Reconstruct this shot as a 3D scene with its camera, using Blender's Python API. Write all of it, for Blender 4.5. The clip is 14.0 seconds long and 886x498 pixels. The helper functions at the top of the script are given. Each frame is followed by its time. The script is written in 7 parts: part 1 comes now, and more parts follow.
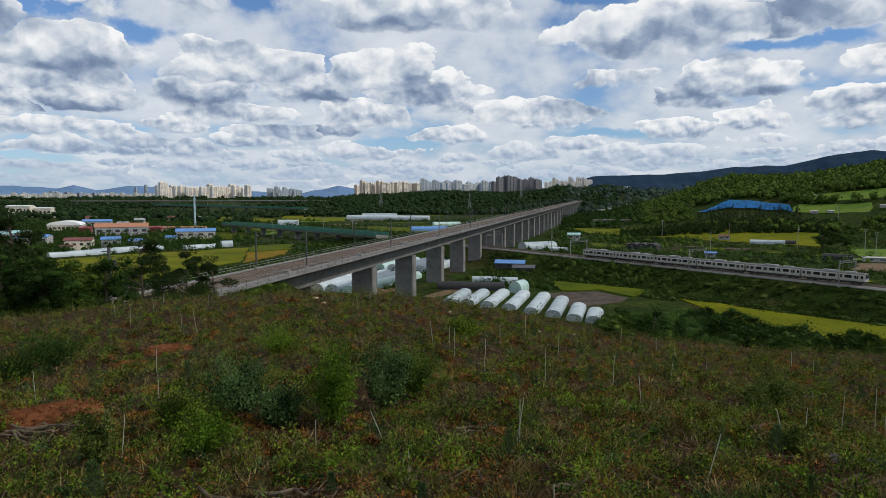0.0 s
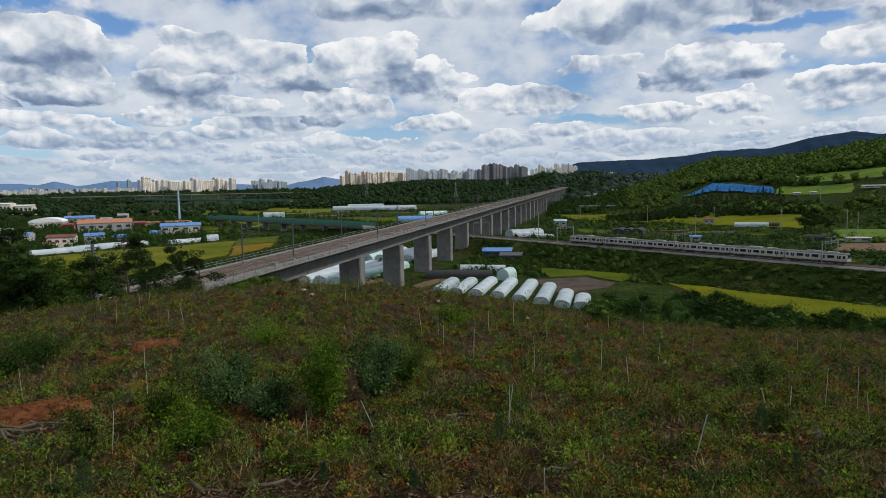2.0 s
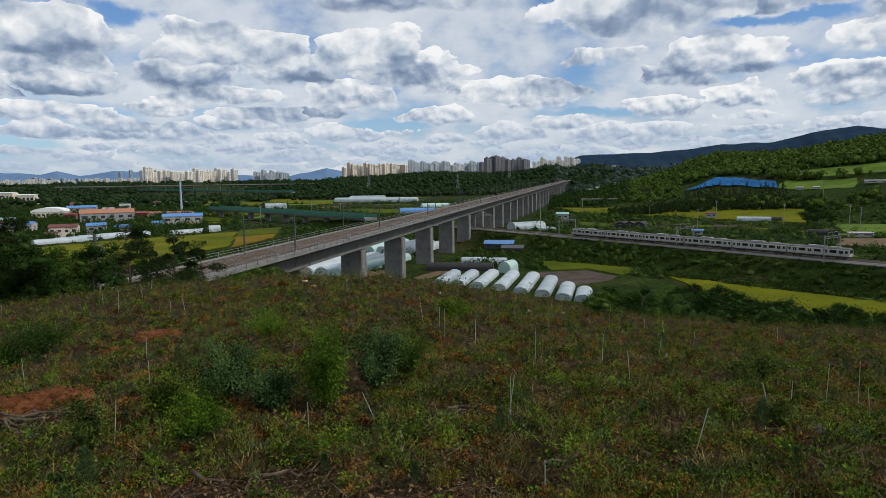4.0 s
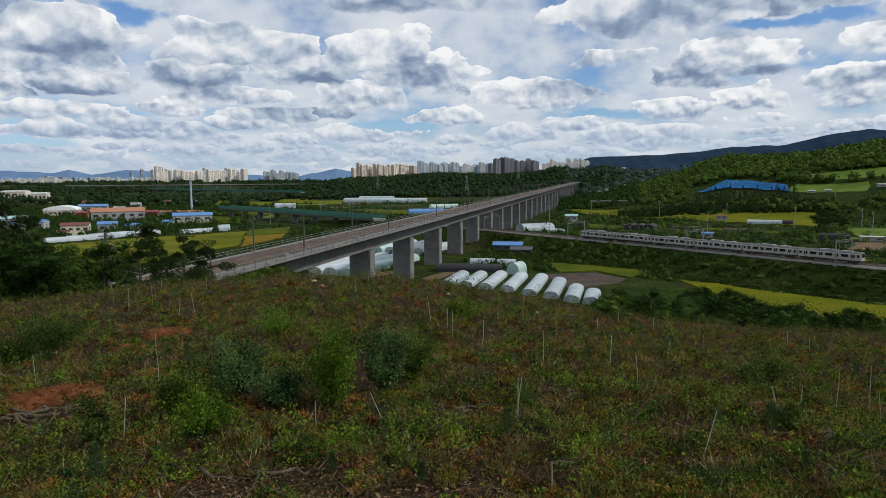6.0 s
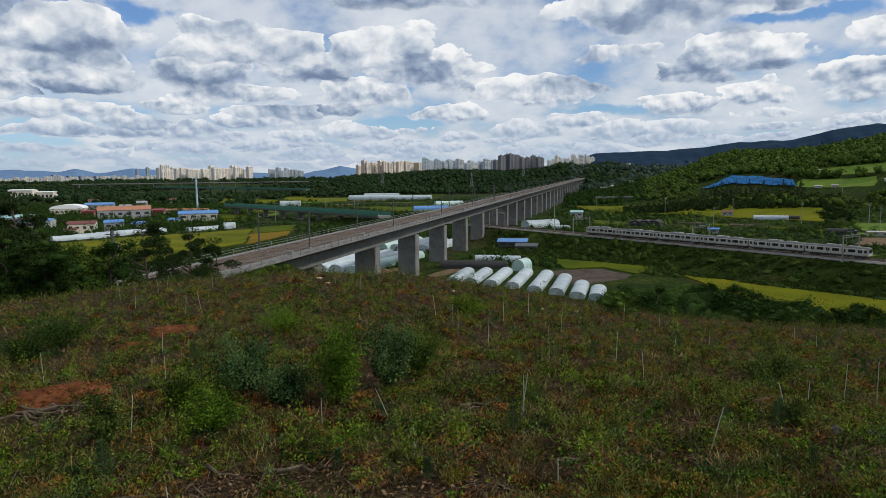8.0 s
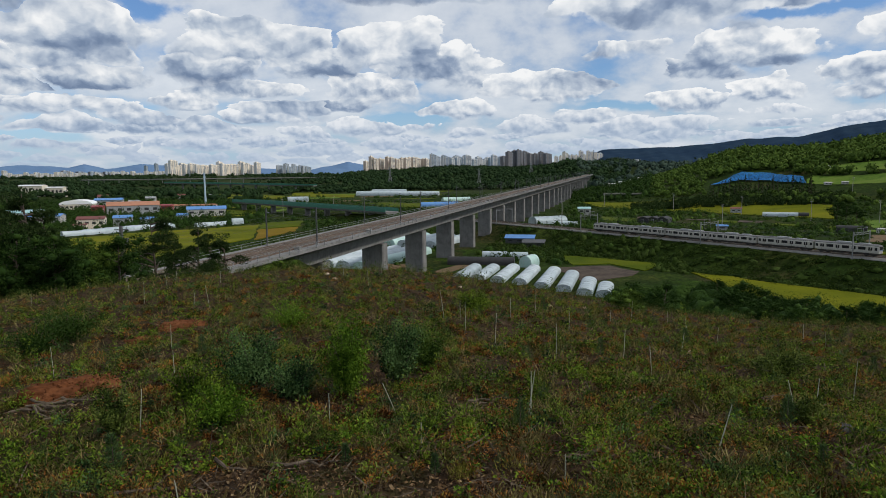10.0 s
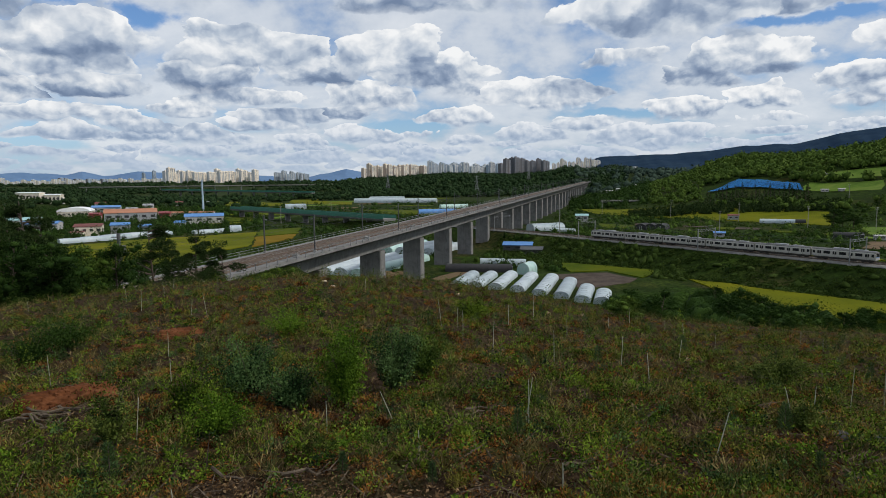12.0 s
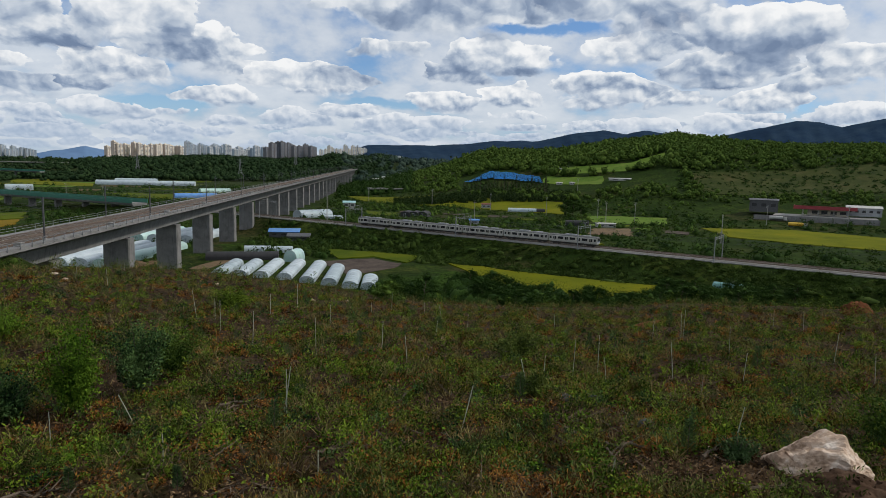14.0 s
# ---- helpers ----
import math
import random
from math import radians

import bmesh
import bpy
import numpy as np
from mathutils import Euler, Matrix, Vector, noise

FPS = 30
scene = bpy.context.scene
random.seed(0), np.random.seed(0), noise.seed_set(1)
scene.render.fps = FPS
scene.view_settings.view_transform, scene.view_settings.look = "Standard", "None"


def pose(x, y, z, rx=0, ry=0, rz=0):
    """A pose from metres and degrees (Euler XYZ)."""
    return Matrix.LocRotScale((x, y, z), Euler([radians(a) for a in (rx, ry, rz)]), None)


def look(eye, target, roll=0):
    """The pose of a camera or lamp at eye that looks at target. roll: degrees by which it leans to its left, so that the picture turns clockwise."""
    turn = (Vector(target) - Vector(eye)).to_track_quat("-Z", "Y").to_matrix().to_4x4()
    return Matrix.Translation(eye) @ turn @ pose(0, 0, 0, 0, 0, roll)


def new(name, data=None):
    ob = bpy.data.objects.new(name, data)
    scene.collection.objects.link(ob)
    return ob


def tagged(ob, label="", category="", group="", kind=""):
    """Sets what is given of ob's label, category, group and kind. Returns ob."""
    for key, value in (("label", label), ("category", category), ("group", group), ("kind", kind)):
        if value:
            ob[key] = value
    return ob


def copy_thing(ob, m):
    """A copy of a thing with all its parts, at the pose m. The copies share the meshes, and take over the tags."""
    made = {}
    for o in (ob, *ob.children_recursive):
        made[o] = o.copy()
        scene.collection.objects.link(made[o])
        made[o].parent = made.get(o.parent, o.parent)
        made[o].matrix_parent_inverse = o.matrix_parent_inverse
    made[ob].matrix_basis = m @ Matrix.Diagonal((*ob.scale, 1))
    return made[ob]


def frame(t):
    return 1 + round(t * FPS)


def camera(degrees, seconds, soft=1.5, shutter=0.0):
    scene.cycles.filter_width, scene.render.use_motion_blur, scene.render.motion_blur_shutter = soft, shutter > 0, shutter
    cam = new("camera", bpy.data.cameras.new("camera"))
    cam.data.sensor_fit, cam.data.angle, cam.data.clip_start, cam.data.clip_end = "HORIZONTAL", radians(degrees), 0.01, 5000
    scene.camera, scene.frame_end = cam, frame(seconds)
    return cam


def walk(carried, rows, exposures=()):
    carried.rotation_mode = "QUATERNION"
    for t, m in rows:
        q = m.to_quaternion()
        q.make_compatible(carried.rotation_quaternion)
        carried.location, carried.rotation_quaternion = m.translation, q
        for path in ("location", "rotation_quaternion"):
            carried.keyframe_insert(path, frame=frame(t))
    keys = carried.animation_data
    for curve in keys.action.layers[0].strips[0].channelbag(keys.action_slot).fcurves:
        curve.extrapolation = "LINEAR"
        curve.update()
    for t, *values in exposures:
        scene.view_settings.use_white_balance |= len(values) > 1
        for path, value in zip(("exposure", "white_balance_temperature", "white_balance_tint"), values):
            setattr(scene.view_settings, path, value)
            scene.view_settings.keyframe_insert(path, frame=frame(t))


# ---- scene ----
import itertools

# ---------- camera ----------
cam = camera(69.03, 14.0, soft=0.6)
WALK = [  # seconds, x, y, z, pitch, roll, yaw
    (0.0, -0.01, 0.03, 0.01, -4.600, 0.000, 0.000),
    (0.5, -0.01, 0.02, 0.01, -4.942, 0.239, -0.115),
    (1.0, -0.01, 0.02, 0.00, -5.366, 0.541, -0.219),
    (1.5, 0.00, 0.01, 0.00, -5.202, 0.751, -0.674),
    (2.0, 0.00, 0.01, 0.00, -5.581, 1.122, -1.234),
    (2.5, 0.00, 0.02, 0.00, -5.643, 1.109, -1.092),
    (3.0, -0.01, 0.02, 0.01, -5.871, 0.905, -1.332),
    (5.5, -0.01, 0.02, -0.01, -6.444, 0.426, -0.327),
    (6.0, -0.01, 0.01, -0.01, -6.172, 0.404, -0.252),
    (6.5, -0.01, 0.01, 0.00, -6.324, 0.758, -0.494),
    (7.0, -0.01, 0.01, 0.00, -6.529, 0.791, 0.016),
    (7.5, 0.00, 0.00, 0.00, -6.245, 0.756, -0.168),
    (8.0, -0.01, 0.02, -0.01, -6.443, 0.680, 0.175),
    (10.5, -0.02, 0.03, -0.02, -6.778, 0.594, 0.833),
    (11.0, -0.01, 0.02, 0.00, -6.706, 0.686, 0.588),
    (11.5, 0.00, 0.01, 0.00, -6.422, 0.740, 0.680),
    (12.0, -0.01, 0.01, 0.00, -6.153, 0.621, 0.633),
    (12.5, -0.01, 0.03, -0.01, -5.658, 0.857, 0.664),
    (13.0, -0.01, 0.03, -0.01, -6.693, 0.690, 0.657),
    (13.5, 0.06, 0.04, 0.00, -7.372, -0.276, -3.912),
    (13.8, 0.14, 0.04, 0.00, -7.300, -0.950, -13.450),
    (14.0, 0.20, 0.04, 0.00, -7.206, -1.359, -19.681),
]
walk(cam, [(t, pose(x, y, 36.0 + z, 90 + p, r, w)) for t, x, y, z, p, r, w in WALK])

# ---------- sky and sun ----------
SUN_AZ, SUN_EL = 106.0, 41.0
scene.view_settings.exposure = 0.0
world = bpy.data.worlds.new("sky")
scene.world = world
world.use_nodes = True


class Nodes:
    """Short way to write node trees."""

    def __init__(self, tree):
        self.tree = tree
        tree.nodes.clear()

    def add(self, kind, inputs=(), **props):
        node = self.tree.nodes.new(kind)
        for key, value in props.items():
            setattr(node, key, value)
        for key, value in dict(inputs).items():
            self.put(node, key, value)
        return node

    def put(self, node, key, value):
        socket = node.inputs[key]
        if isinstance(value, bpy.types.NodeSocket):
            self.tree.links.new(value, socket)
        elif isinstance(value, bpy.types.Node):
            self.tree.links.new(value.outputs[0], socket)
        else:
            socket.default_value = value

    def math(self, op, a, b=0.0, clamp=False):
        return self.add("ShaderNodeMath", {0: a, 1: b}, operation=op, use_clamp=clamp).outputs[0]

    def vmath(self, op, a, b):
        node = self.add("ShaderNodeVectorMath", {0: a}, operation=op)
        self.put(node, "Scale" if op == "SCALE" else 1, b)
        return node.outputs[0]

    def ramp(self, fac, stops):
        node = self.add("ShaderNodeValToRGB", {0: fac})
        ramp = node.color_ramp
        while len(ramp.elements) < len(stops):
            ramp.elements.new(0.5)
        for element, (at, colour) in zip(ramp.elements, stops):
            element.position = at
            element.color = colour if len(colour) == 4 else (*colour, 1)
        return node.outputs[0]

    def span(self, x, a, b, lo=0.0, hi=1.0):
        return self.add("ShaderNodeMapRange", {0: x, 1: a, 2: b, 3: lo, 4: hi}, interpolation_type="SMOOTHSTEP").outputs[0]

    def mix(self, fac, a, b, how="MIX"):
        node = self.add("ShaderNodeMix", data_type="RGBA", blend_type=how)
        for key, value in ((0, fac), (6, a), (7, b)):
            if isinstance(value, tuple) and len(value) == 3:
                value = (*value, 1)
            self.put(node, key, value)
        return node.outputs[2]

    def noise(self, vec, scale, detail=4.0, rough=0.55, distort=0.0):
        return self.add("ShaderNodeTexNoise", {"Vector": vec, "Scale": scale, "Detail": detail, "Roughness": rough, "Distortion": distort}).outputs[0]


# clouds by bearing, elevation, half width and half height, in degrees: dark bases, bright heads, gaps of blue
CLOUD_BASES = [(-6.6, 13.3, 9.6, 2.3), (-18.7, 12.0, 7.2, 2.3), (25.5, 14.2, 8.6, 2.4), (9.4, 10.0, 5.2, 1.9), (6.0, 13.0, 4.0, 1.4), (16.3, 12.7, 4.0, 1.5), (11.1, 7.4, 5.0, 1.3), (18.6, 8.2, 5.2, 1.6), (26.8, 7.5, 6.0, 1.2), (33.8, 7.3, 3.6, 1.4), (-21.4, 7.4, 5.6, 1.4), (-29.4, 9.4, 5.2, 1.7), (-30.2, 6.7, 5.0, 0.9), (-1.4, 9.0, 3.4, 2.0), (-11.0, 5.6, 7.0, 1.0), (-28.1, 3.7, 3.4, 0.7), (-21.0, 4.3, 6.0, 0.7), (38.5, 10.6, 5.2, 2.4), (45.8, 8.9, 5.8, 2.1), (37.5, 7.0, 7.0, 1.1), (-10.2, 8.2, 3.6, 1.0), (-36.5, 12.0, 5.0, 2.0)]
CLOUD_HEADS = [(-30.0, 11.6, 5.4, 1.6), (-21.8, 9.9, 6.4, 1.4), (10.5, 11.7, 4.3, 1.0), (27.9, 10.0, 6.8, 1.6), (-4.9, 10.8, 2.6, 1.9), (-7.1, 6.5, 3.9, 0.9), (5.7, 7.6, 3.9, 0.8), (1.8, 15.2, 3.0, 2.0), (13.9, 14.6, 2.2, 1.8), (-13.6, 12.6, 2.6, 1.8), (19.4, 4.4, 2.9, 0.6), (-11.0, 4.4, 2.9, 0.6), (-20.0, 5.4, 3.0, 0.6), (34.5, 11.5, 2.4, 2.6), (32.0, 9.0, 4.0, 1.0)]
CLOUD_GAPS = [(-31.0, 14.4, 4.4, 1.6), (-24.4, 12.6, 3.0, 1.5), (-15.0, 16.2, 2.4, 1.2), (27.6, 11.8, 6.6, 0.8), (12.6, 16.0, 3.2, 1.0), (-4.2, 4.6, 4.4, 0.6), (14.4, 5.5, 4.0, 0.5), (-32.2, 3.0, 4.6, 0.5)]

# decks of heaped clouds, far to near: lowest and highest middle, cell width and height, seed
CLOUD_DECKS = [(0.6, 3.4, 3.6, 1.1, 1), (1.6, 4.6, 5.0, 1.5, 6), (3.2, 6.6, 6.4, 2.2, 2), (5.0, 8.2, 8.0, 2.9, 7), (6.6, 10.2, 9.0, 3.4, 3), (9.2, 13.4, 11.5, 4.4, 4), (12.4, 90.0, 15.0, 5.6, 5)]


def build_sky():
    n = Nodes(world.node_tree)
    way = n.add("ShaderNodeTexCoord").outputs["Generated"]
    axes = n.add("ShaderNodeSeparateXYZ", {0: way})
    az = n.math("MULTIPLY", n.math("ARCTAN2", axes.outputs[0], axes.outputs[1]), 57.2958)
    el = n.math("MULTIPLY", n.math("ARCSINE", axes.outputs[2]), 57.2958)
    # cloud forms flatten and shrink towards the horizon: rings about the zenith, closer together low down
    low_el = n.math("MAXIMUM", el, -1.0)
    ring = n.math("SUBTRACT", 93.0, n.math("MULTIPLY", n.math("LOGARITHM", n.math("ADD", low_el, 4.0), 2.71828), 18.0))
    level = n.vmath("NORMALIZE", n.vmath("MULTIPLY", way, (1.0, 1.0, 0.0)), (0.0, 0.0, 0.0))
    dome = n.vmath("SCALE", level, ring)
    # wander of the outlines
    flat = n.add("ShaderNodeCombineXYZ", {0: az, 1: el, 2: 0.0}).outputs[0]
    wander = n.vmath("SUBTRACT", n.add("ShaderNodeTexNoise", {"Vector": dome, "Scale": 0.3, "Detail": 5.0, "Roughness": 0.55}).outputs["Color"], (0.5, 0.5, 0.5))
    small = n.math("ADD", 0.2, n.span(el, 2.0, 12.0, 0.0, 0.8))
    spot_now = n.vmath("ADD", flat, n.vmath("SCALE", n.vmath("MULTIPLY", wander, (9.0, 4.0, 0.0)), small))

    def sum_of(clouds, under):
        total = None
        for a, e, w, h in clouds:
            p = n.vmath("MULTIPLY", n.vmath("SUBTRACT", spot_now, (a, e, 0.0)), (1 / w, 1 / h, 0.0))
            p = n.vmath("MAXIMUM", p, n.vmath("MULTIPLY", p, (-1.0, -under, 0.0)))
            d = n.add("ShaderNodeVectorMath", {0: p}, operation="LENGTH").outputs["Value"]
            f = n.span(d, 1.3, 0.1)
            total = f if total is None else n.math("MAXIMUM", total, f)
        return total

    base, crown, gap = sum_of(CLOUD_BASES, 1.9), sum_of(CLOUD_HEADS, 1.0), sum_of(CLOUD_GAPS, 1.0)
    shades = [(0.0, (0.17, 0.235, 0.36)), (0.25, (0.27, 0.345, 0.475)), (0.5, (0.47, 0.54, 0.64)), (0.75, (0.70, 0.74, 0.79)), (1.0, (0.90, 0.91, 0.92))]
    haze = n.span(el, 7.0, 0.0)
    air = n.add("ShaderNodeTexSky", sky_type="NISHITA", sun_disc=False, sun_elevation=radians(SUN_EL), sun_rotation=radians(SUN_AZ), altitude=60.0, air_density=1.0, dust_density=0.3, ozone_density=2.0).outputs[0]
    air = n.vmath("MULTIPLY", air, (0.070, 0.088, 0.112))
    air = n.mix(n.math("MULTIPLY", haze, 0.75), air, (0.36, 0.50, 0.68))
    # a thin high veil, open at the gaps
    veil = n.noise(dome, 0.16, 6.0, 0.55)
    sheet = n.ramp(n.math("ADD", 0.12, n.math("MULTIPLY", veil, 1.0)), shades)
    open_sky = n.math("SUBTRACT", n.math("MULTIPLY", n.math("SUBTRACT", veil, 0.36), 5.0), n.math("MULTIPLY", gap, 1.6))
    sky = n.mix(n.span(open_sky, -0.4, 0.9, 0.0, 0.9), air, sheet)
    # heaped clouds, deck behind deck: flat shaded bases, lit lobes on top, the nearest highest in the sky
    for low, high, wide, tall, seed in CLOUD_DECKS:
        bend = n.vmath("MULTIPLY", wander, (wide * 0.55, tall * 0.35, 0.0))
        lie = n.vmath("ADD", flat, bend)
        cells = n.vmath("ADD", n.vmath("MULTIPLY", lie, (1 / wide, 1 / tall, 0.0)), (seed * 7.3, 0.0, 0.0))
        cell = n.add("ShaderNodeTexVoronoi", {"Vector": cells, "Scale": 1.0, "Randomness": 1.0}, voronoi_dimensions="2D", feature="F1")
        rim = n.add("ShaderNodeTexVoronoi", {"Vector": cells, "Scale": 1.0, "Randomness": 1.0}, voronoi_dimensions="2D", feature="DISTANCE_TO_EDGE").outputs[0]
        own = n.add("ShaderNodeSeparateXYZ", {0: n.vmath("SUBTRACT", cells, cell.outputs["Position"])})
        middle = n.math("MULTIPLY", n.add("ShaderNodeSeparateXYZ", {0: cell.outputs["Position"]}).outputs[1], tall)
        size = n.add("ShaderNodeSeparateColor", {0: cell.outputs["Color"]}).outputs[0]

        def lobes(at):
            big = n.add("ShaderNodeTexVoronoi", {"Vector": at, "Scale": 1.0, "Detail": 3.0, "Roughness": 0.42, "Lacunarity": 2.2, "Smoothness": 0.35}, feature="SMOOTH_F1", voronoi_dimensions="2D").outputs[0]
            return n.math("SUBTRACT", 0.5, big)

        grain = n.vmath("MULTIPLY", n.vmath("ADD", flat, n.vmath("MULTIPLY", wander, (tall * 0.5, tall * 0.5, 0.0))), (1.35 / tall, 1.75 / tall, 0.0))
        lobe = lobes(grain)
        over = lobes(n.vmath("ADD", grain, (0.12, 0.26, 0.0)))
        soft = n.noise(grain, 0.8, 6.0, 0.58)
        puff = n.math("ADD", n.math("MULTIPLY", lobe, 0.36), n.math("MULTIPLY", n.math("SUBTRACT", soft, 0.5), 0.85))
        drop = n.math("MAXIMUM", own.outputs[1], n.math("MULTIPLY", own.outputs[1], -1.9))
        reach = n.math("SQRT", n.math("ADD", n.math("MULTIPLY", own.outputs[0], own.outputs[0]), n.math("MULTIPLY", drop, drop)))
        body = n.math("SUBTRACT", n.math("ADD", n.math("ADD", 0.54 + 0.14 * min(1.0, low / 5), n.math("MULTIPLY", size, 0.24)), puff), reach)
        body = n.math("ADD", body, n.math("MULTIPLY", n.math("MAXIMUM", base, crown), 0.30))
        body = n.math("SUBTRACT", body, n.math("MULTIPLY", gap, 0.62))
        body = n.math("SUBTRACT", body, n.math("MULTIPLY", n.math("MAXIMUM", n.math("SUBTRACT", 0.15, rim), 0.0), 2.6))
        body = n.math("SUBTRACT", body, n.math("MULTIPLY", n.math("ADD", n.span(middle, low + 0.2, low - 0.2), n.span(middle, high - 0.2, high + 0.2)), 3.0))
        lit = n.math("ADD", n.math("MULTIPLY", own.outputs[1], 0.62), n.math("MULTIPLY", n.math("SUBTRACT", lobe, over), 0.62))
        lit = n.math("ADD", lit, n.math("MULTIPLY", puff, 0.30))
        lit = n.math("ADD", lit, n.span(body, 0.30, 0.0, 0.0, 0.16))
        tone = n.math("ADD", 0.60, lit)
        tone = n.math("ADD", tone, n.math("MULTIPLY", crown, 0.16))
        tone = n.math("SUBTRACT", tone, n.math("MULTIPLY", base, 0.34))
        cloud = n.ramp(tone, shades)
        cloud = n.mix(n.math("MULTIPLY", haze, 0.84), cloud, (0.37, 0.47, 0.62))
        edge = n.math("ADD", 0.045, n.span(own.outputs[1], 0.15, -0.25, 0.0, 0.26))
        cover = n.math("DIVIDE", body, edge, True)
        sky = n.mix(n.math("MULTIPLY", cover, n.span(el, 0.2, 2.5, 0.55, 1.0)), sky, cloud)
    out = n.add("ShaderNodeBackground", {0: sky, 1: 1.0})
    n.add("ShaderNodeOutputWorld", {0: out})


build_sky()
sun_data = bpy.data.lights.new("sun", "SUN")
sun_data.energy, sun_data.angle, sun_data.color = 2.5, radians(3), (1.0, 0.95, 0.87)
sun = new("sun", sun_data)
sun.matrix_world = look((0, 0, 400), (-math.sin(radians(SUN_AZ)) * 100, -math.cos(radians(SUN_AZ)) * 100, 400 - 100 * math.tan(radians(SUN_EL))))

# ---------- materials ----------
MATS = {}


def material(name, colours, scale=1.0, rough=0.8, metal=0.0, bump=0.2, fine=8.0, random=0.0, island=False, gloss=0.5, stains=0.0, see=0.0):
    """A surface whose colour wanders between the given ones at two scales, with relief; random varies whole objects or pieces."""
    if name in MATS:
        return MATS[name]
    mat = bpy.data.materials.new(name)
    mat.use_nodes = True
    n = Nodes(mat.node_tree)
    where = n.add("ShaderNodeNewGeometry").outputs["Position"]
    wide = n.noise(where, scale, 4.0, 0.6, 0.3)
    grain = n.noise(where, scale * fine, 5.0, 0.65)
    if island:
        wide = n.span(wide, 0.36, 0.64)
    fac = n.math("ADD", n.math("MULTIPLY", wide, 0.62), n.math("MULTIPLY", grain, 0.38))
    if island:
        own = n.add("ShaderNodeNewGeometry").outputs["Random Per Island"]
        fac = n.math("ADD", n.math("MULTIPLY", fac, 1 - random), n.math("MULTIPLY", own, random))
    elif random:
        own = n.add("ShaderNodeObjectInfo").outputs["Random"]
        fac = n.math("ADD", n.math("MULTIPLY", fac, 1 - random), n.math("MULTIPLY", own, random))
    lo, hi = (0.06, 0.94) if random > 0.4 else (0.34, 0.66)
    k = len(colours)
    stops = [(lo + (hi - lo) * i / max(1, k - 1), c) for i, c in enumerate(colours)]
    colour = n.ramp(fac, stops)
    if stains:
        streak = n.noise(n.vmath("MULTIPLY", where, (1.3, 1.3, 0.12)), 1.1, 5.0, 0.6)
        colour = n.mix(n.math("MULTIPLY", n.span(streak, 0.5, 0.75), stains), colour, tuple(c * 0.45 for c in colours[0][:3]))
    relief = n.add("ShaderNodeBump", {"Strength": bump, "Distance": 0.25 / max(scale, 0.05) / fine, "Height": grain})
    rough_now = n.span(grain, 0.3, 0.7, max(0.02, rough - 0.08), min(1.0, rough + 0.08))
    shader = n.add("ShaderNodeBsdfPrincipled", {"Base Color": colour, "Roughness": rough_now, "Metallic": metal, "Normal": relief, "Specular IOR Level": gloss})
    final = shader.outputs[0]
    if see:
        through_leaf = n.add("ShaderNodeBsdfTranslucent", {"Color": colour})
        final = n.add("ShaderNodeMixShader", {0: see, 1: final, 2: through_leaf}).outputs[0]
    n.add("ShaderNodeOutputMaterial", {0: final})
    MATS[name] = mat
    return mat


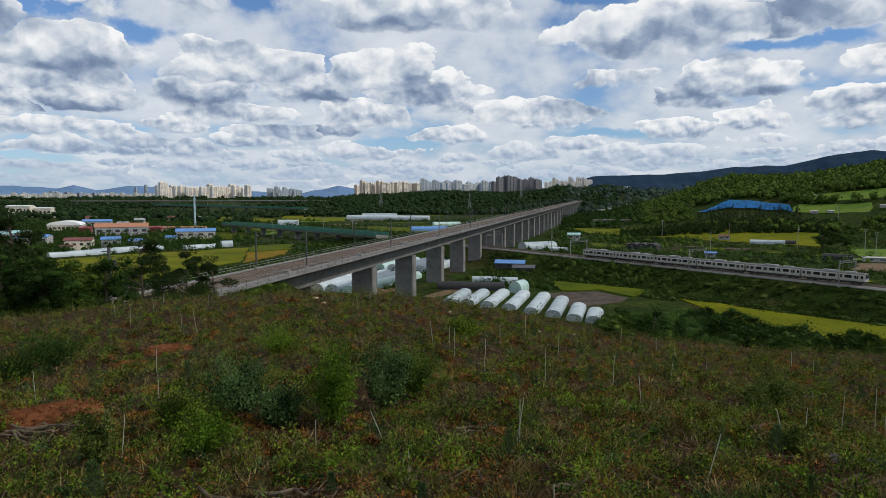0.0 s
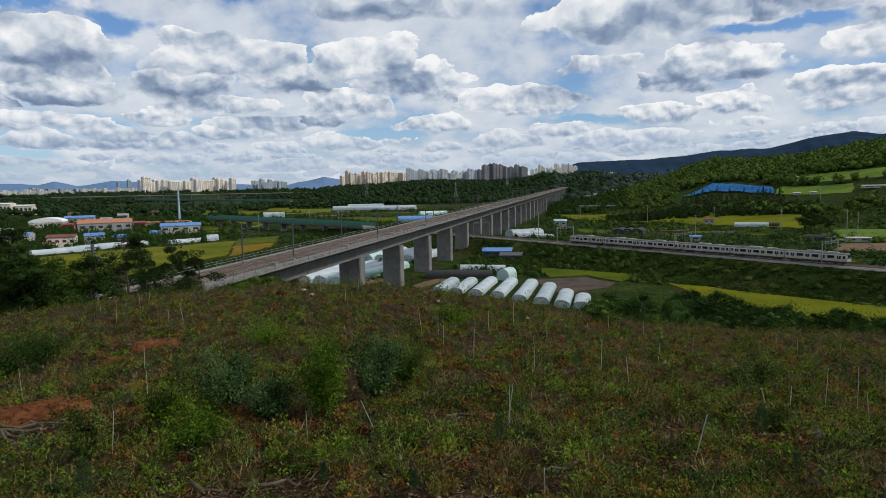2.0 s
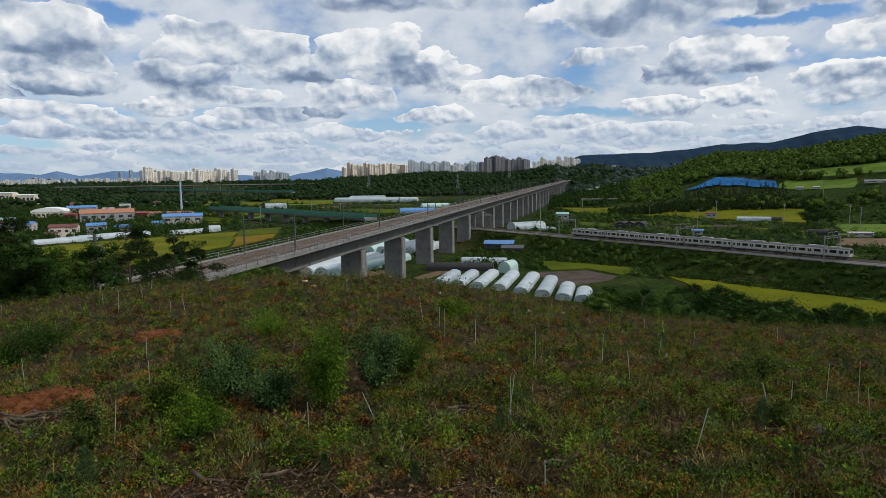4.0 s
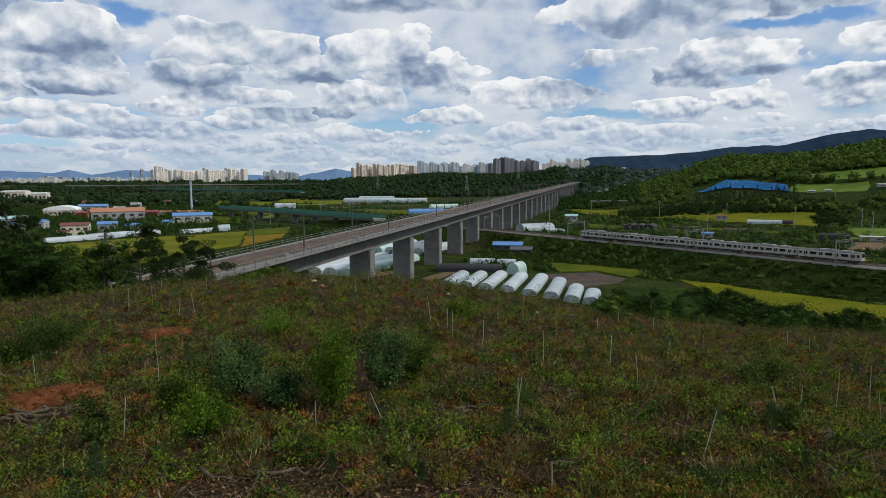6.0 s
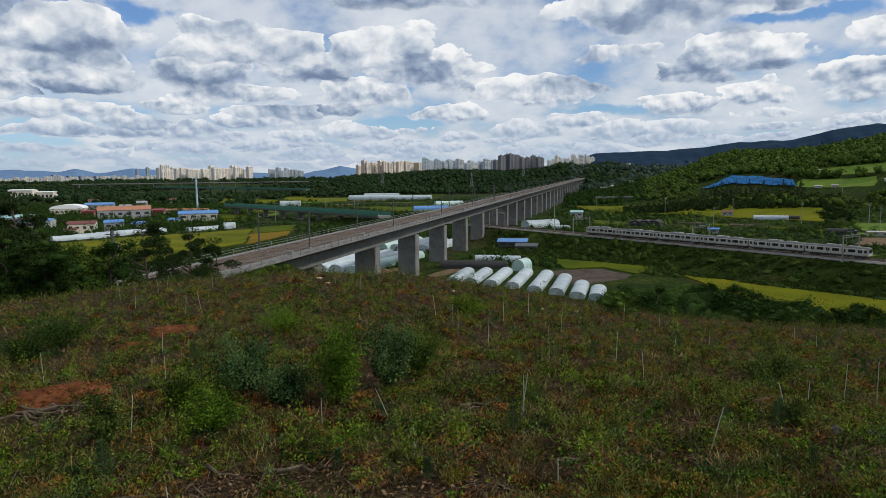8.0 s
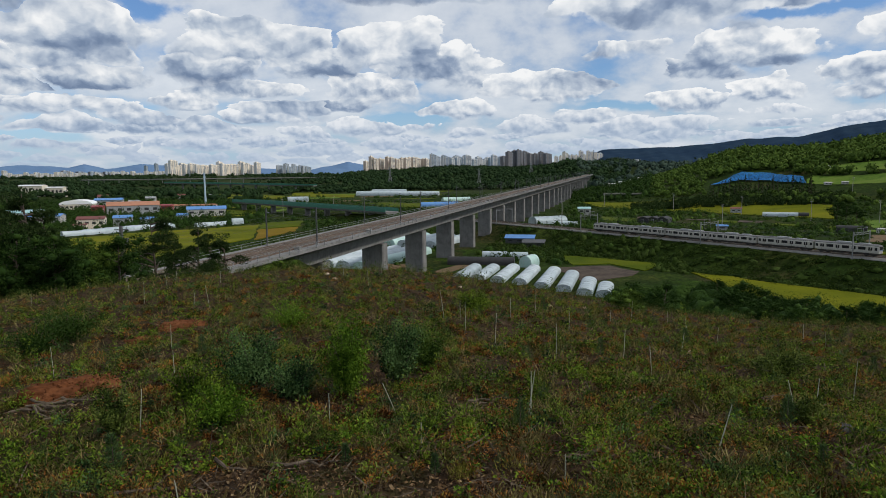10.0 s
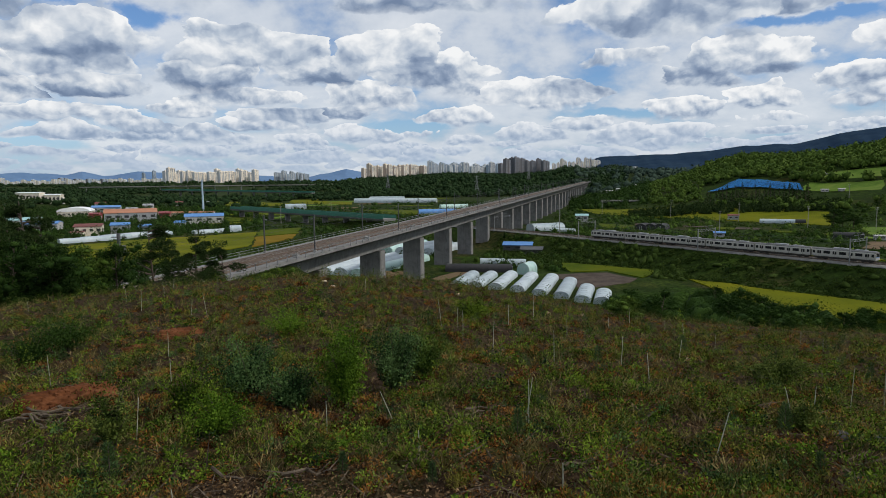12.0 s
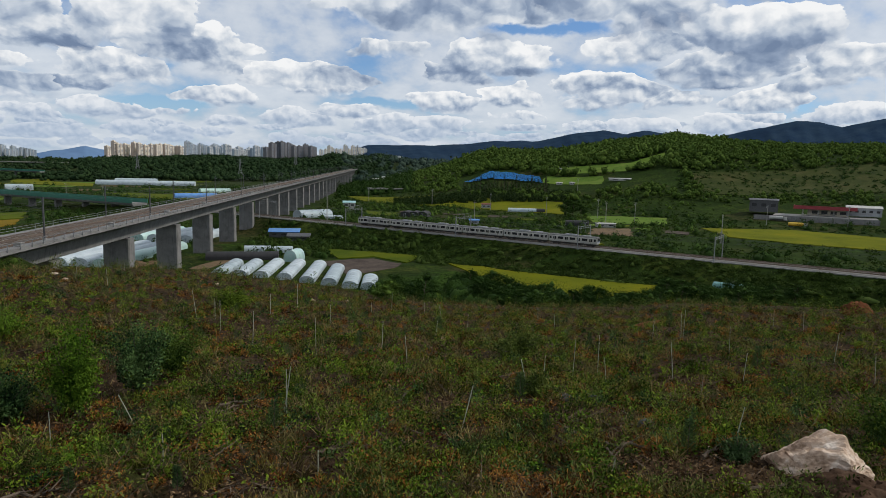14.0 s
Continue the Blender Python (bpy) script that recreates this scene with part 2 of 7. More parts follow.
def ground_material():
    """Clearing soil on the near hill, grass and plots in the valley, forest floor far off."""
    mat = bpy.data.materials.new("ground")
    mat.use_nodes = True
    n = Nodes(mat.node_tree)
    where = n.add("ShaderNodeNewGeometry").outputs["Position"]
    far = n.add("ShaderNodeVectorMath", {0: n.vmath("MULTIPLY", where, (1, 1, 0))}, operation="LENGTH").outputs["Value"]
    blot = n.noise(where, 0.35, 5.0, 0.6, 0.4)
    grain = n.noise(where, 9.0, 6.0, 0.7)
    mid = n.noise(where, 2.2, 5.0, 0.65)
    soil = n.ramp(n.math("ADD", n.math("MULTIPLY", grain, 0.5), n.math("MULTIPLY", mid, 0.5)),
                  [(0.3, (0.006, 0.004, 0.002)), (0.47, (0.022, 0.014, 0.008)), (0.59, (0.064, 0.041, 0.024)), (0.7, (0.15, 0.105, 0.065))])
    moss = n.ramp(grain, [(0.3, (0.016, 0.020, 0.005)), (0.7, (0.064, 0.068, 0.017))])
    near = n.mix(n.span(blot, 0.52, 0.70), soil, moss)
    plots = n.add("ShaderNodeTexVoronoi", {"Vector": n.vmath("MULTIPLY", where, (0.9, 1.3, 0.0)), "Scale": 0.03, "Randomness": 0.8}, distance="CHEBYCHEV").outputs["Color"]
    cell = n.add("ShaderNodeSeparateColor", {0: plots}).outputs[0]
    land = n.ramp(cell, [(0.0, (0.020, 0.040, 0.007)), (0.3, (0.036, 0.062, 0.009)), (0.5, (0.055, 0.072, 0.012)), (0.68, (0.065, 0.052, 0.022)), (0.8, (0.026, 0.050, 0.008)), (1.0, (0.045, 0.085, 0.010))])
    land = n.mix(n.span(n.noise(where, 0.09, 6.0, 0.7), 0.35, 0.65), land, (0.018, 0.032, 0.006))
    land = n.mix(n.math("MULTIPLY", n.span(n.noise(where, 0.5, 6.0, 0.75), 0.42, 0.58), 0.85), land, (0.008, 0.015, 0.003))
    wood = n.ramp(n.noise(where, 0.05, 6.0, 0.7), [(0.3, (0.010, 0.018, 0.006)), (0.7, (0.034, 0.048, 0.012))])
    colour = n.mix(n.span(far, 62, 110), near, land)
    colour = n.mix(n.span(far, 850, 1300), colour, wood)
    relief = n.add("ShaderNodeBump", {"Strength": 0.7, "Distance": 0.06, "Height": n.math("ADD", grain, n.math("MULTIPLY", mid, 2.0))})
    shader = n.add("ShaderNodeBsdfPrincipled", {"Base Color": colour, "Roughness": 0.95, "Normal": relief, "Specular IOR Level": 0.03})
    n.add("ShaderNodeOutputMaterial", {0: shader})
    return mat


GROUND = ground_material()
CONCRETE = material("concrete", [(0.12, 0.1176, 0.1132), (0.176, 0.1728, 0.1665), (0.224, 0.22, 0.2132)], 0.35, 0.9, fine=9, bump=0.25, stains=0.5, gloss=0.2)
CONCRETE_PALE = material("concrete_pale", [(0.20, 0.195, 0.18), (0.29, 0.285, 0.27)], 0.4, 0.9, stains=0.3, gloss=0.2)
BALLAST = material("ballast", [(0.050, 0.034, 0.024), (0.095, 0.066, 0.048), (0.15, 0.115, 0.088)], 0.25, 0.95, fine=24, bump=0.6, gloss=0.1)
BALLAST_PALE = material("ballast_pale", [(0.14, 0.133, 0.119), (0.238, 0.224, 0.203)], 0.3, 0.95, fine=24, bump=0.6, gloss=0.1)
SLEEPER = material("sleeper", [(0.22, 0.20, 0.18), (0.32, 0.30, 0.27)], 0.8, 0.9)
RAIL = material("rail", [(0.16, 0.11, 0.08), (0.26, 0.21, 0.17)], 2.0, 0.45, metal=0.8)
STEEL = material("galvanised", [(0.165, 0.1725, 0.18), (0.255, 0.2625, 0.27)], 1.5, 0.5, metal=0.5)
STEEL_DARK = material("dark_steel", [(0.05, 0.052, 0.055), (0.10, 0.10, 0.105)], 1.5, 0.6, metal=0.3)
STAINLESS = material("stainless", [(0.357, 0.3444, 0.312), (0.425, 0.4108, 0.3705)], 0.5, 0.5, metal=0.1, bump=0.03, gloss=0.3)
ROOF_GREY = material("train_roof", [(0.10, 0.10, 0.10), (0.16, 0.16, 0.155)], 0.5, 0.8, gloss=0.2)
GLASS_DARK = material("dark_glass", [(0.008, 0.009, 0.010), (0.014, 0.016, 0.018)], 0.5, 0.3, bump=0.0, gloss=0.15)
UNDER = material("underframe", [(0.018, 0.017, 0.016), (0.045, 0.04, 0.036)], 1.0, 0.8)
FILM = material("greenhouse_film", [(0.2580, 0.3182, 0.3440), (0.3698, 0.4300, 0.4558), (0.4730, 0.5246, 0.5504)], 0.22, 0.5, fine=6, bump=0.25, random=0.15, gloss=0.3)
FILM_GREEN = material("green_film", [(0.30, 0.46, 0.42), (0.44, 0.58, 0.54)], 0.3, 0.4, fine=6)
NET_BLACK = material("shade_net", [(0.012, 0.012, 0.014), (0.03, 0.03, 0.032)], 0.6, 0.9)
RIB = material("hoop", [(0.38, 0.41, 0.42), (0.5, 0.52, 0.53)], 1.0, 0.5, metal=0.4)
RICE = material("rice", [(0.052, 0.066, 0.0020), (0.098, 0.108, 0.0030), (0.150, 0.138, 0.0045)], 0.035, 0.95, fine=46, bump=0.8, gloss=0.05)
RICE_GREEN = material("green_rice", [(0.0325, 0.0549, 0.0025), (0.0596, 0.0809, 0.0034), (0.0867, 0.0982, 0.0042)], 0.05, 0.95, fine=40, bump=0.6, gloss=0.05)
RICE_GOLD = material("gold_rice", [(0.1118, 0.0731, 0.0069), (0.1720, 0.1161, 0.0103)], 0.05, 0.95, fine=40, bump=0.6, gloss=0.05)
MEADOW = material("meadow", [(0.045, 0.085, 0.012), (0.085, 0.14, 0.02), (0.13, 0.16, 0.035)], 0.06, 0.95, fine=24, bump=0.6, gloss=0.05)
TILLED = material("tilled_soil", [(0.035, 0.028, 0.022), (0.070, 0.055, 0.045), (0.10, 0.08, 0.065)], 0.2, 0.95, fine=12, bump=0.6, gloss=0.05)
BARE = material("bare_earth", [(0.10, 0.070, 0.040), (0.17, 0.12, 0.075)], 0.2, 0.95, fine=12, bump=0.5, gloss=0.05)
DRY_SLOPE = material("dry_grass", [(0.016, 0.026, 0.006), (0.034, 0.044, 0.010), (0.060, 0.055, 0.020)], 0.05, 0.95, fine=10, bump=0.6, gloss=0.05)
BLUE_NET = material("blue_net", [(0.0135, 0.1128, 0.3383), (0.0282, 0.1917, 0.4961), (0.0564, 0.2706, 0.5863)], 0.06, 0.85, fine=14, bump=0.4, gloss=0.1)
WHITE_WALL = material("white_wall", [(0.3456, 0.3384, 0.3168), (0.4464, 0.4392, 0.4176)], 0.3, 0.85, stains=0.4, gloss=0.2)
WHITE_ROOF = material("white_roof", [(0.70, 0.71, 0.71), (0.80, 0.80, 0.80)], 0.3, 0.6, stains=0.2)
CREAM_WALL = material("cream_wall", [(0.52, 0.47, 0.38), (0.66, 0.60, 0.50)], 0.3, 0.85, stains=0.25)
GREY_WALL = material("grey_wall", [(0.22, 0.23, 0.24), (0.33, 0.34, 0.35)], 0.3, 0.8, stains=0.3)
ORANGE_ROOF = material("orange_roof", [(0.30, 0.13, 0.07), (0.40, 0.18, 0.10)], 0.3, 0.7)
RED_ROOF = material("red_roof", [(0.10, 0.030, 0.026), (0.17, 0.050, 0.040)], 0.3, 0.7)
RED_PAINT = material("red_paint", [(0.20, 0.02, 0.028), (0.28, 0.035, 0.042)], 0.3, 0.5)
BLUE_ROOF = material("blue_roof", [(0.06, 0.17, 0.40), (0.10, 0.25, 0.52)], 0.3, 0.55)
TEAL_ROOF = material("teal_roof", [(0.22, 0.40, 0.40), (0.32, 0.50, 0.49)], 0.3, 0.6)
GREEN_SCREEN = material("green_screen", [(0.015, 0.11, 0.075), (0.03, 0.17, 0.11)], 0.2, 0.6)
DARK_OPENING = material("dark_opening", [(0.012, 0.013, 0.015), (0.03, 0.032, 0.035)], 0.5, 0.3)
YELLOW_PAINT = material("yellow_paint", [(0.52, 0.30, 0.02), (0.62, 0.38, 0.03)], 0.5, 0.5)
TANK = material("tank", [(0.13, 0.27, 0.25), (0.19, 0.36, 0.33)], 0.6, 0.6, gloss=0.3)
POLE_BLUE = material("pale_blue_steel", [(0.30, 0.40, 0.50), (0.38, 0.48, 0.58)], 0.5, 0.5)
BARK = material("bark", [(0.022, 0.016, 0.012), (0.06, 0.043, 0.032), (0.10, 0.075, 0.055)], 2.5, 0.95, bump=0.8)
DEADWOOD = material("deadwood", [(0.0546, 0.0424, 0.0292), (0.1456, 0.1149, 0.0858)], 4.0, 0.95, bump=0.5, gloss=0.05)
BAMBOO = material("bamboo", [(0.208, 0.216, 0.16), (0.336, 0.336, 0.272)], 3.0, 0.6, random=0.3)
RED_SOIL = material("red_soil", [(0.0450, 0.0165, 0.0075), (0.1125, 0.0413, 0.0165), (0.1800, 0.0750, 0.0338)], 1.2, 0.95, fine=9, bump=0.8, gloss=0.05)
LOAM = material("loam", [(0.022, 0.012, 0.0067), (0.0578, 0.034, 0.0211), (0.1045, 0.0675, 0.0442)], 3.0, 0.95, fine=7, bump=1.0, gloss=0.04)
ROCK = material("pink_rock", [(0.162, 0.0974, 0.059), (0.4536, 0.3279, 0.2359), (0.7128, 0.6046, 0.5012)], 2.2, 0.9, fine=4, bump=1.0, gloss=0.15)
STONE = material("dark_stone", [(0.018, 0.018, 0.018), (0.05, 0.048, 0.045)], 2.5, 0.85, bump=0.7)
PINE = material("pine_needles", [(0.0096, 0.02, 0.006), (0.0216, 0.04, 0.0108), (0.0504, 0.0775, 0.0216)], 0.3, 0.9, random=0.75, island=True, gloss=0.06, see=0.15)
LEAF = material("tree_leaves", [(0.0074, 0.0194, 0.004), (0.0193, 0.0443, 0.0069), (0.0478, 0.0886, 0.0149)], 0.12, 0.85, random=0.6, island=True, gloss=0.08, see=0.15)
SHRUB = material("shrub_leaves", [(0.0091, 0.0207, 0.003), (0.0251, 0.0529, 0.0069), (0.057, 0.1012, 0.0139), (0.1197, 0.1725, 0.0297)], 0.5, 0.85, random=0.6, island=True, gloss=0.08, see=0.15)
HERB = material("herb_leaves", [(0.0152, 0.0286, 0.0037), (0.0396, 0.0722, 0.0067), (0.0792, 0.1325, 0.0112), (0.1448, 0.1987, 0.021)], 1.4, 0.8, random=0.36, island=True, gloss=0.03, see=0.15)
FINE = material("fine_weed", [(0.0192, 0.0317, 0.0063), (0.044, 0.0694, 0.0118), (0.0825, 0.1155, 0.0213), (0.1306, 0.1617, 0.0362)], 1.4, 0.85, random=0.36, island=True, gloss=0.06, see=0.15)
RUST = material("withered_leaves", [(0.027, 0.0117, 0.0037), (0.0783, 0.0299, 0.0083), (0.1688, 0.065, 0.0156), (0.2835, 0.1365, 0.0331)], 1.4, 0.9, random=0.36, island=True, gloss=0.05, see=0.12)
STRAW = material("straw", [(0.0198, 0.0152, 0.0052), (0.0989, 0.0804, 0.0258), (0.3165, 0.2554, 0.1118)], 0.7, 0.9, random=0.6, island=True, gloss=0.05, see=0.12)
BUSH = material("bush_leaves", [(0.0145, 0.0354, 0.0034), (0.0411, 0.0885, 0.0076), (0.0944, 0.1708, 0.0145), (0.1755, 0.2656, 0.0306)], 0.5, 0.85, random=0.65, island=True, gloss=0.03, see=0.15)
LITTER = material("leaf_litter", [(0.0234, 0.0143, 0.0067), (0.0585, 0.0333, 0.0154), (0.117, 0.0713, 0.0355), (0.247, 0.1721, 0.096)], 1.2, 0.95, random=0.75, island=True, gloss=0.04)
OLIVE = material("olive_weed", [(0.027, 0.026, 0.0044), (0.0702, 0.0728, 0.0099), (0.1283, 0.1274, 0.0198), (0.2025, 0.182, 0.0374)], 1.1, 0.85, random=0.34, island=True, gloss=0.03, see=0.15)
DEEP = material("deep_green_weed", [(0.0075, 0.0192, 0.0069), (0.0225, 0.0528, 0.0161), (0.05, 0.1008, 0.0299), (0.09, 0.15, 0.0483)], 1.1, 0.8, random=0.36, island=True, gloss=0.05, see=0.15)
SEEDLING = material("seedling_needles", [(0.018, 0.036, 0.014), (0.042, 0.078, 0.026), (0.078, 0.125, 0.044)], 1.0, 0.8, random=0.8, island=True, see=0.2, gloss=0.06)
CANOPY = material("canopy", [(0.0201, 0.0386, 0.0069), (0.0378, 0.0682, 0.0114), (0.0654, 0.1038, 0.0184), (0.1005, 0.1424, 0.0299)], 0.35, 0.95, random=0.45, island=True, gloss=0.04, bump=0.6, fine=4)
BANK = material("bank_leaves", [(0.0089, 0.0189, 0.0032), (0.02, 0.0378, 0.0056), (0.04, 0.0671, 0.012), (0.0703, 0.0989, 0.024)], 0.3, 0.9, random=0.55, island=True, gloss=0.06, see=0.15)
CANOPY_DARK = material("far_canopy", [(0.01, 0.0224, 0.0097), (0.0175, 0.0352, 0.013), (0.0348, 0.0586, 0.0205)], 0.35, 0.95, random=0.45, island=True, gloss=0.04, bump=0.6, fine=4)
# canopy greyed and blued, distance haze mixed into the leaf colour
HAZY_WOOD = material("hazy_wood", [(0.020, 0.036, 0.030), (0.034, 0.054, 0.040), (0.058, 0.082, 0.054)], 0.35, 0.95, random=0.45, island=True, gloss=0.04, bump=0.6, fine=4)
# ridges: the blue haze of distance is painted into the base colours
RIDGE_NEAR_HAZED = material("wooded_ridge", [(0.013, 0.026, 0.050), (0.019, 0.036, 0.062), (0.028, 0.048, 0.070)], 0.012, 0.98, fine=9, bump=0.8, gloss=0.0)
RIDGE_FAR_HAZED = material("far_ridge", [(0.100, 0.170, 0.290), (0.130, 0.210, 0.335)], 0.004, 0.98, fine=6, bump=0.3, gloss=0.0)
TOWER_CREAM = material("cream_towers", [(0.5819, 0.5186, 0.4301), (0.7590, 0.6831, 0.5692), (0.8349, 0.7716, 0.6831)], 0.02, 0.9, fine=14, random=0.5, gloss=0.1)
TOWER_PINK = material("pinkish_bands", [(0.42, 0.34, 0.28), (0.52, 0.43, 0.36)], 0.02, 0.85, fine=14, random=0.4, gloss=0.1)
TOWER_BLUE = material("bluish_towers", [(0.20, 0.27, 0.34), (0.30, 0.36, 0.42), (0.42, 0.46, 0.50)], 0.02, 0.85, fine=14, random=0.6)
TOWER_BROWN = material("brown_towers", [(0.10, 0.11, 0.13), (0.15, 0.15, 0.16), (0.20, 0.18, 0.18)], 0.02, 0.85, fine=14, random=0.6, gloss=0.1)
TOWER_WHITE = material("pale_towers", [(0.42, 0.44, 0.45), (0.56, 0.57, 0.57)], 0.02, 0.85, fine=14, random=0.6)
TOWER_GLASS = material("tower_windows", [(0.11, 0.13, 0.16), (0.18, 0.20, 0.23)], 0.1, 0.4)

# ---------- the lie of the land ----------
EYE = 36.0                       # camera height over the valley floor
VD = np.array([0.258, 0.966])    # viaduct axis
VN = np.array([0.966, -0.258])   # its right-hand side
VC = np.array([-23.4, 196.9])    # axis at the first tall pier
RD = np.array([0.565, -0.825])   # railway axis
RN = np.array([0.825, 0.565])    # its far side
RC = np.array([75.5, 285.7])


def smooth(a, b, x):
    t = np.clip((x - a) / (b - a), 0, 1)
    return t * t * (3 - 2 * t)


CREST_AZ = (-180, -90, -60, -35, -25, -18, -12, -4, 1, 6, 11, 14, 18, 22, 28, 36, 40, 45, 49, 55, 70, 90, 180)
CREST_EL = (-4, -8, -9, -9.3, -8.7, -8.5, -8.4, -8.9, -9.5, -10.3, -11.1, -11.6, -12.1, -12.3, -12.3, -11.7, -11.0, -10.7, -10.3, -9.9, -9, -8, -4)
HILL_AZ = (-180, -90, -60, -36, -20, 10, 14, 18, 22, 24, 28, 30, 34, 39, 42, 48, 54, 70, 90, 180)
HILL_EL = (0, 1, 1, -1.4, -2, -2.2, -1.6, -0.5, 0.2, 0.9, 1.1, 1.3, 2.1, 2.8, 2.4, 2.2, 2.1, 3, 3, 0)
CREST_R = 48.0


def height(x, y):
    """Ground height over the plan, for arrays."""
    x, y = np.asarray(x, float), np.asarray(y, float)
    r = np.hypot(x, y) + 1e-6
    az = np.degrees(np.arctan2(x, y))
    # valley floor, rising slowly towards the towns
    z = 33.0 * smooth(1000, 2800, r) + 0.5 * np.sin(x / 61 + 1) * np.cos(y / 83)
    # low wooded hill in the middle distance
    low_hill = np.interp(az, (-14, -7.7, -4.4, -1.9, 0.6, 3.1, 5.6, 8, 9, 10, 11, 12.4, 14, 17), (0, 17, 21, 26, 30, 27, 24, 28, 34, 42, 41, 32, 20, 0))
    z = z + low_hill * smooth(1250, 1620, r) * (1 - 0.8 * smooth(1750, 2300, r))
    z = z + np.interp(az, (12, 14, 17.5, 20, 24), (0, 24, 32, 30, 12)) * smooth(1120, 1480, r) * (1 - 0.5 * smooth(1600, 2300, r))
    # slopes and hills to the right and far left
    el = np.interp(az, HILL_AZ, HILL_EL)
    near = np.interp(az, (-180, -40, 10, 20, 35, 60, 180), (800, 800, 700, 540, 480, 480, 480))
    top = EYE + 980 * np.tan(np.radians(el))
    z = np.maximum(z, top * smooth(near, 980, r) * (1 - 0.55 * smooth(1050, 1700, r)))
    z = z + 2.5 * np.sin(x / 47) * np.sin(y / 39 + 2) * smooth(near, near + 250, r) * (np.abs(az - 36) < 30)
    z = z + np.interp(az, (18, 20, 22, 24, 26, 28, 30, 36), (0, 4, 9, 8, 6, 3, 0, 0)) * smooth(840, 990, r) * (1 - 0.5 * smooth(1050, 1700, r))
    # railway bank
    u, v = (x - RC[0]) * RD[0] + (y - RC[1]) * RD[1], (x - RC[0]) * RN[0] + (y - RC[1]) * RN[1]
    bank = 7.5 - 0.5 * np.maximum(0, -1.6 - v) - 0.5 * np.maximum(0, v - 9.4) - 0.02 * np.maximum(0, -u - 120)
    z = np.maximum(z, bank)
    # bank that carries the line up to the viaduct's first span
    s, o = (x - VC[0]) * VD[0] + (y - VC[1]) * VD[1], (x - VC[0]) * VN[0] + (y - VC[1]) * VN[1]
    ramp = 18.6 + 0.007 * s - 0.5 * np.maximum(0, np.abs(o) - 6.5) - 0.6 * np.maximum(0, s + 62)
    z = np.maximum(z, ramp)
    # the cleared hilltop in front
    zc = EYE + CREST_R * np.tan(np.radians(np.interp(az, CREST_AZ, CREST_EL)))
    z0 = 31.6 + 0.3 * np.sin(np.radians(az * 3))
    front = np.where(r < 8, 34.3 + (z0 - 34.3) * smooth(1.2, 8.5, r), z0 + (zc - z0) * (r - 8) / (CREST_R - 8))
    front = front + 0.16 * np.sin(x / 1.9 + 1.3 * np.sin(y / 2.7)) * np.cos(y / 2.3) * smooth(5, 9, r)
    drop = np.interp(az, (-180, -60, -30, -14, 0, 60, 180), (0.1, 0.32, 0.34, 0.42, 0.5, 0.5, 0.1))
    over = np.maximum(0, r - CREST_R)
    front = np.where(r > CREST_R, zc - drop * over ** 2 / (over + 7), front)
    return np.maximum(z, front)


# ---------- mesh helpers ----------
class Geo:
    """Collects boxes, tubes and sheets into one mesh."""

    def __init__(self):
        self.v, self.f = [], []

    def add(self, verts, faces, m=None):
        k = len(self.v)
        if m is not None:
            verts = [m @ Vector(p) for p in verts]
        self.v += [tuple(p) for p in verts]
        self.f += [tuple(i + k for i in face) for face in faces]
        return self

    def box(self, cx, cy, cz, sx, sy, sz, m=None, cut=0.0):
        """A box by centre and size, its upright edges cut back by cut."""
        hx, hy, hz = sx / 2, sy / 2, sz / 2
        if cut:
            ring = [(hx, hy - cut), (hx - cut, hy), (cut - hx, hy), (-hx, hy - cut), (-hx, cut - hy), (cut - hx, -hy), (hx - cut, -hy), (hx, cut - hy)]
        else:
            ring = [(hx, hy), (-hx, hy), (-hx, -hy), (hx, -hy)]
        k = len(ring)
        verts = [(cx + x, cy + y, cz - hz) for x, y in ring] + [(cx + x, cy + y, cz + hz) for x, y in ring]
        faces = [(i, (i + 1) % k, k + (i + 1) % k, k + i) for i in range(k)] + [tuple(range(k))[::-1], tuple(range(k, 2 * k))]
        return self.add(verts, faces, m)

    def tube(self, points, radii, sides=6):
        points = [Vector(p) for p in points]
        rings = []
        for i, p in enumerate(points):
            way = (points[min(i + 1, len(points) - 1)] - points[max(i - 1, 0)]).normalized()
            side = way.orthogonal().normalized()
            other = way.cross(side)
            r = float(radii[i] if hasattr(radii, "__len__") else radii)
            rings += [p + r * (math.cos(a) * side + math.sin(a) * other) for a in (2 * math.pi * j / sides for j in range(sides))]
        faces = []
        for i in range(len(points) - 1):
            for j in range(sides):
                a, b = i * sides + j, i * sides + (j + 1) % sides
                faces.append((a, b, b + sides, a + sides))
        last = (len(points) - 1) * sides
        faces += [tuple(range(sides))[::-1], tuple(range(last, last + sides))]
        return self.add(rings, faces)

    def loft(self, profiles, closed=True):
        """Skin a row of equal-length cross-sections."""
        k = len(profiles[0])
        verts = [p for ring in profiles for p in ring]
        faces = []
        for i in range(len(profiles) - 1):
            for j in range(k if closed else k - 1):
                a, b = i * k + j, i * k + (j + 1) % k
                faces.append((a, b, b + k, a + k))
        if closed:
            faces += [tuple(range(k))[::-1], tuple(range((len(profiles) - 1) * k, len(profiles) * k))]
        return self.add(verts, faces)

    def mesh(self, name, mat, soft=False):
        me = bpy.data.meshes.new(name)
        me.from_pydata(self.v, [], self.f)
        me.materials.append(mat)
        if soft:
            me.polygons.foreach_set("use_smooth", [True] * len(me.polygons))
        me.update()
        return me


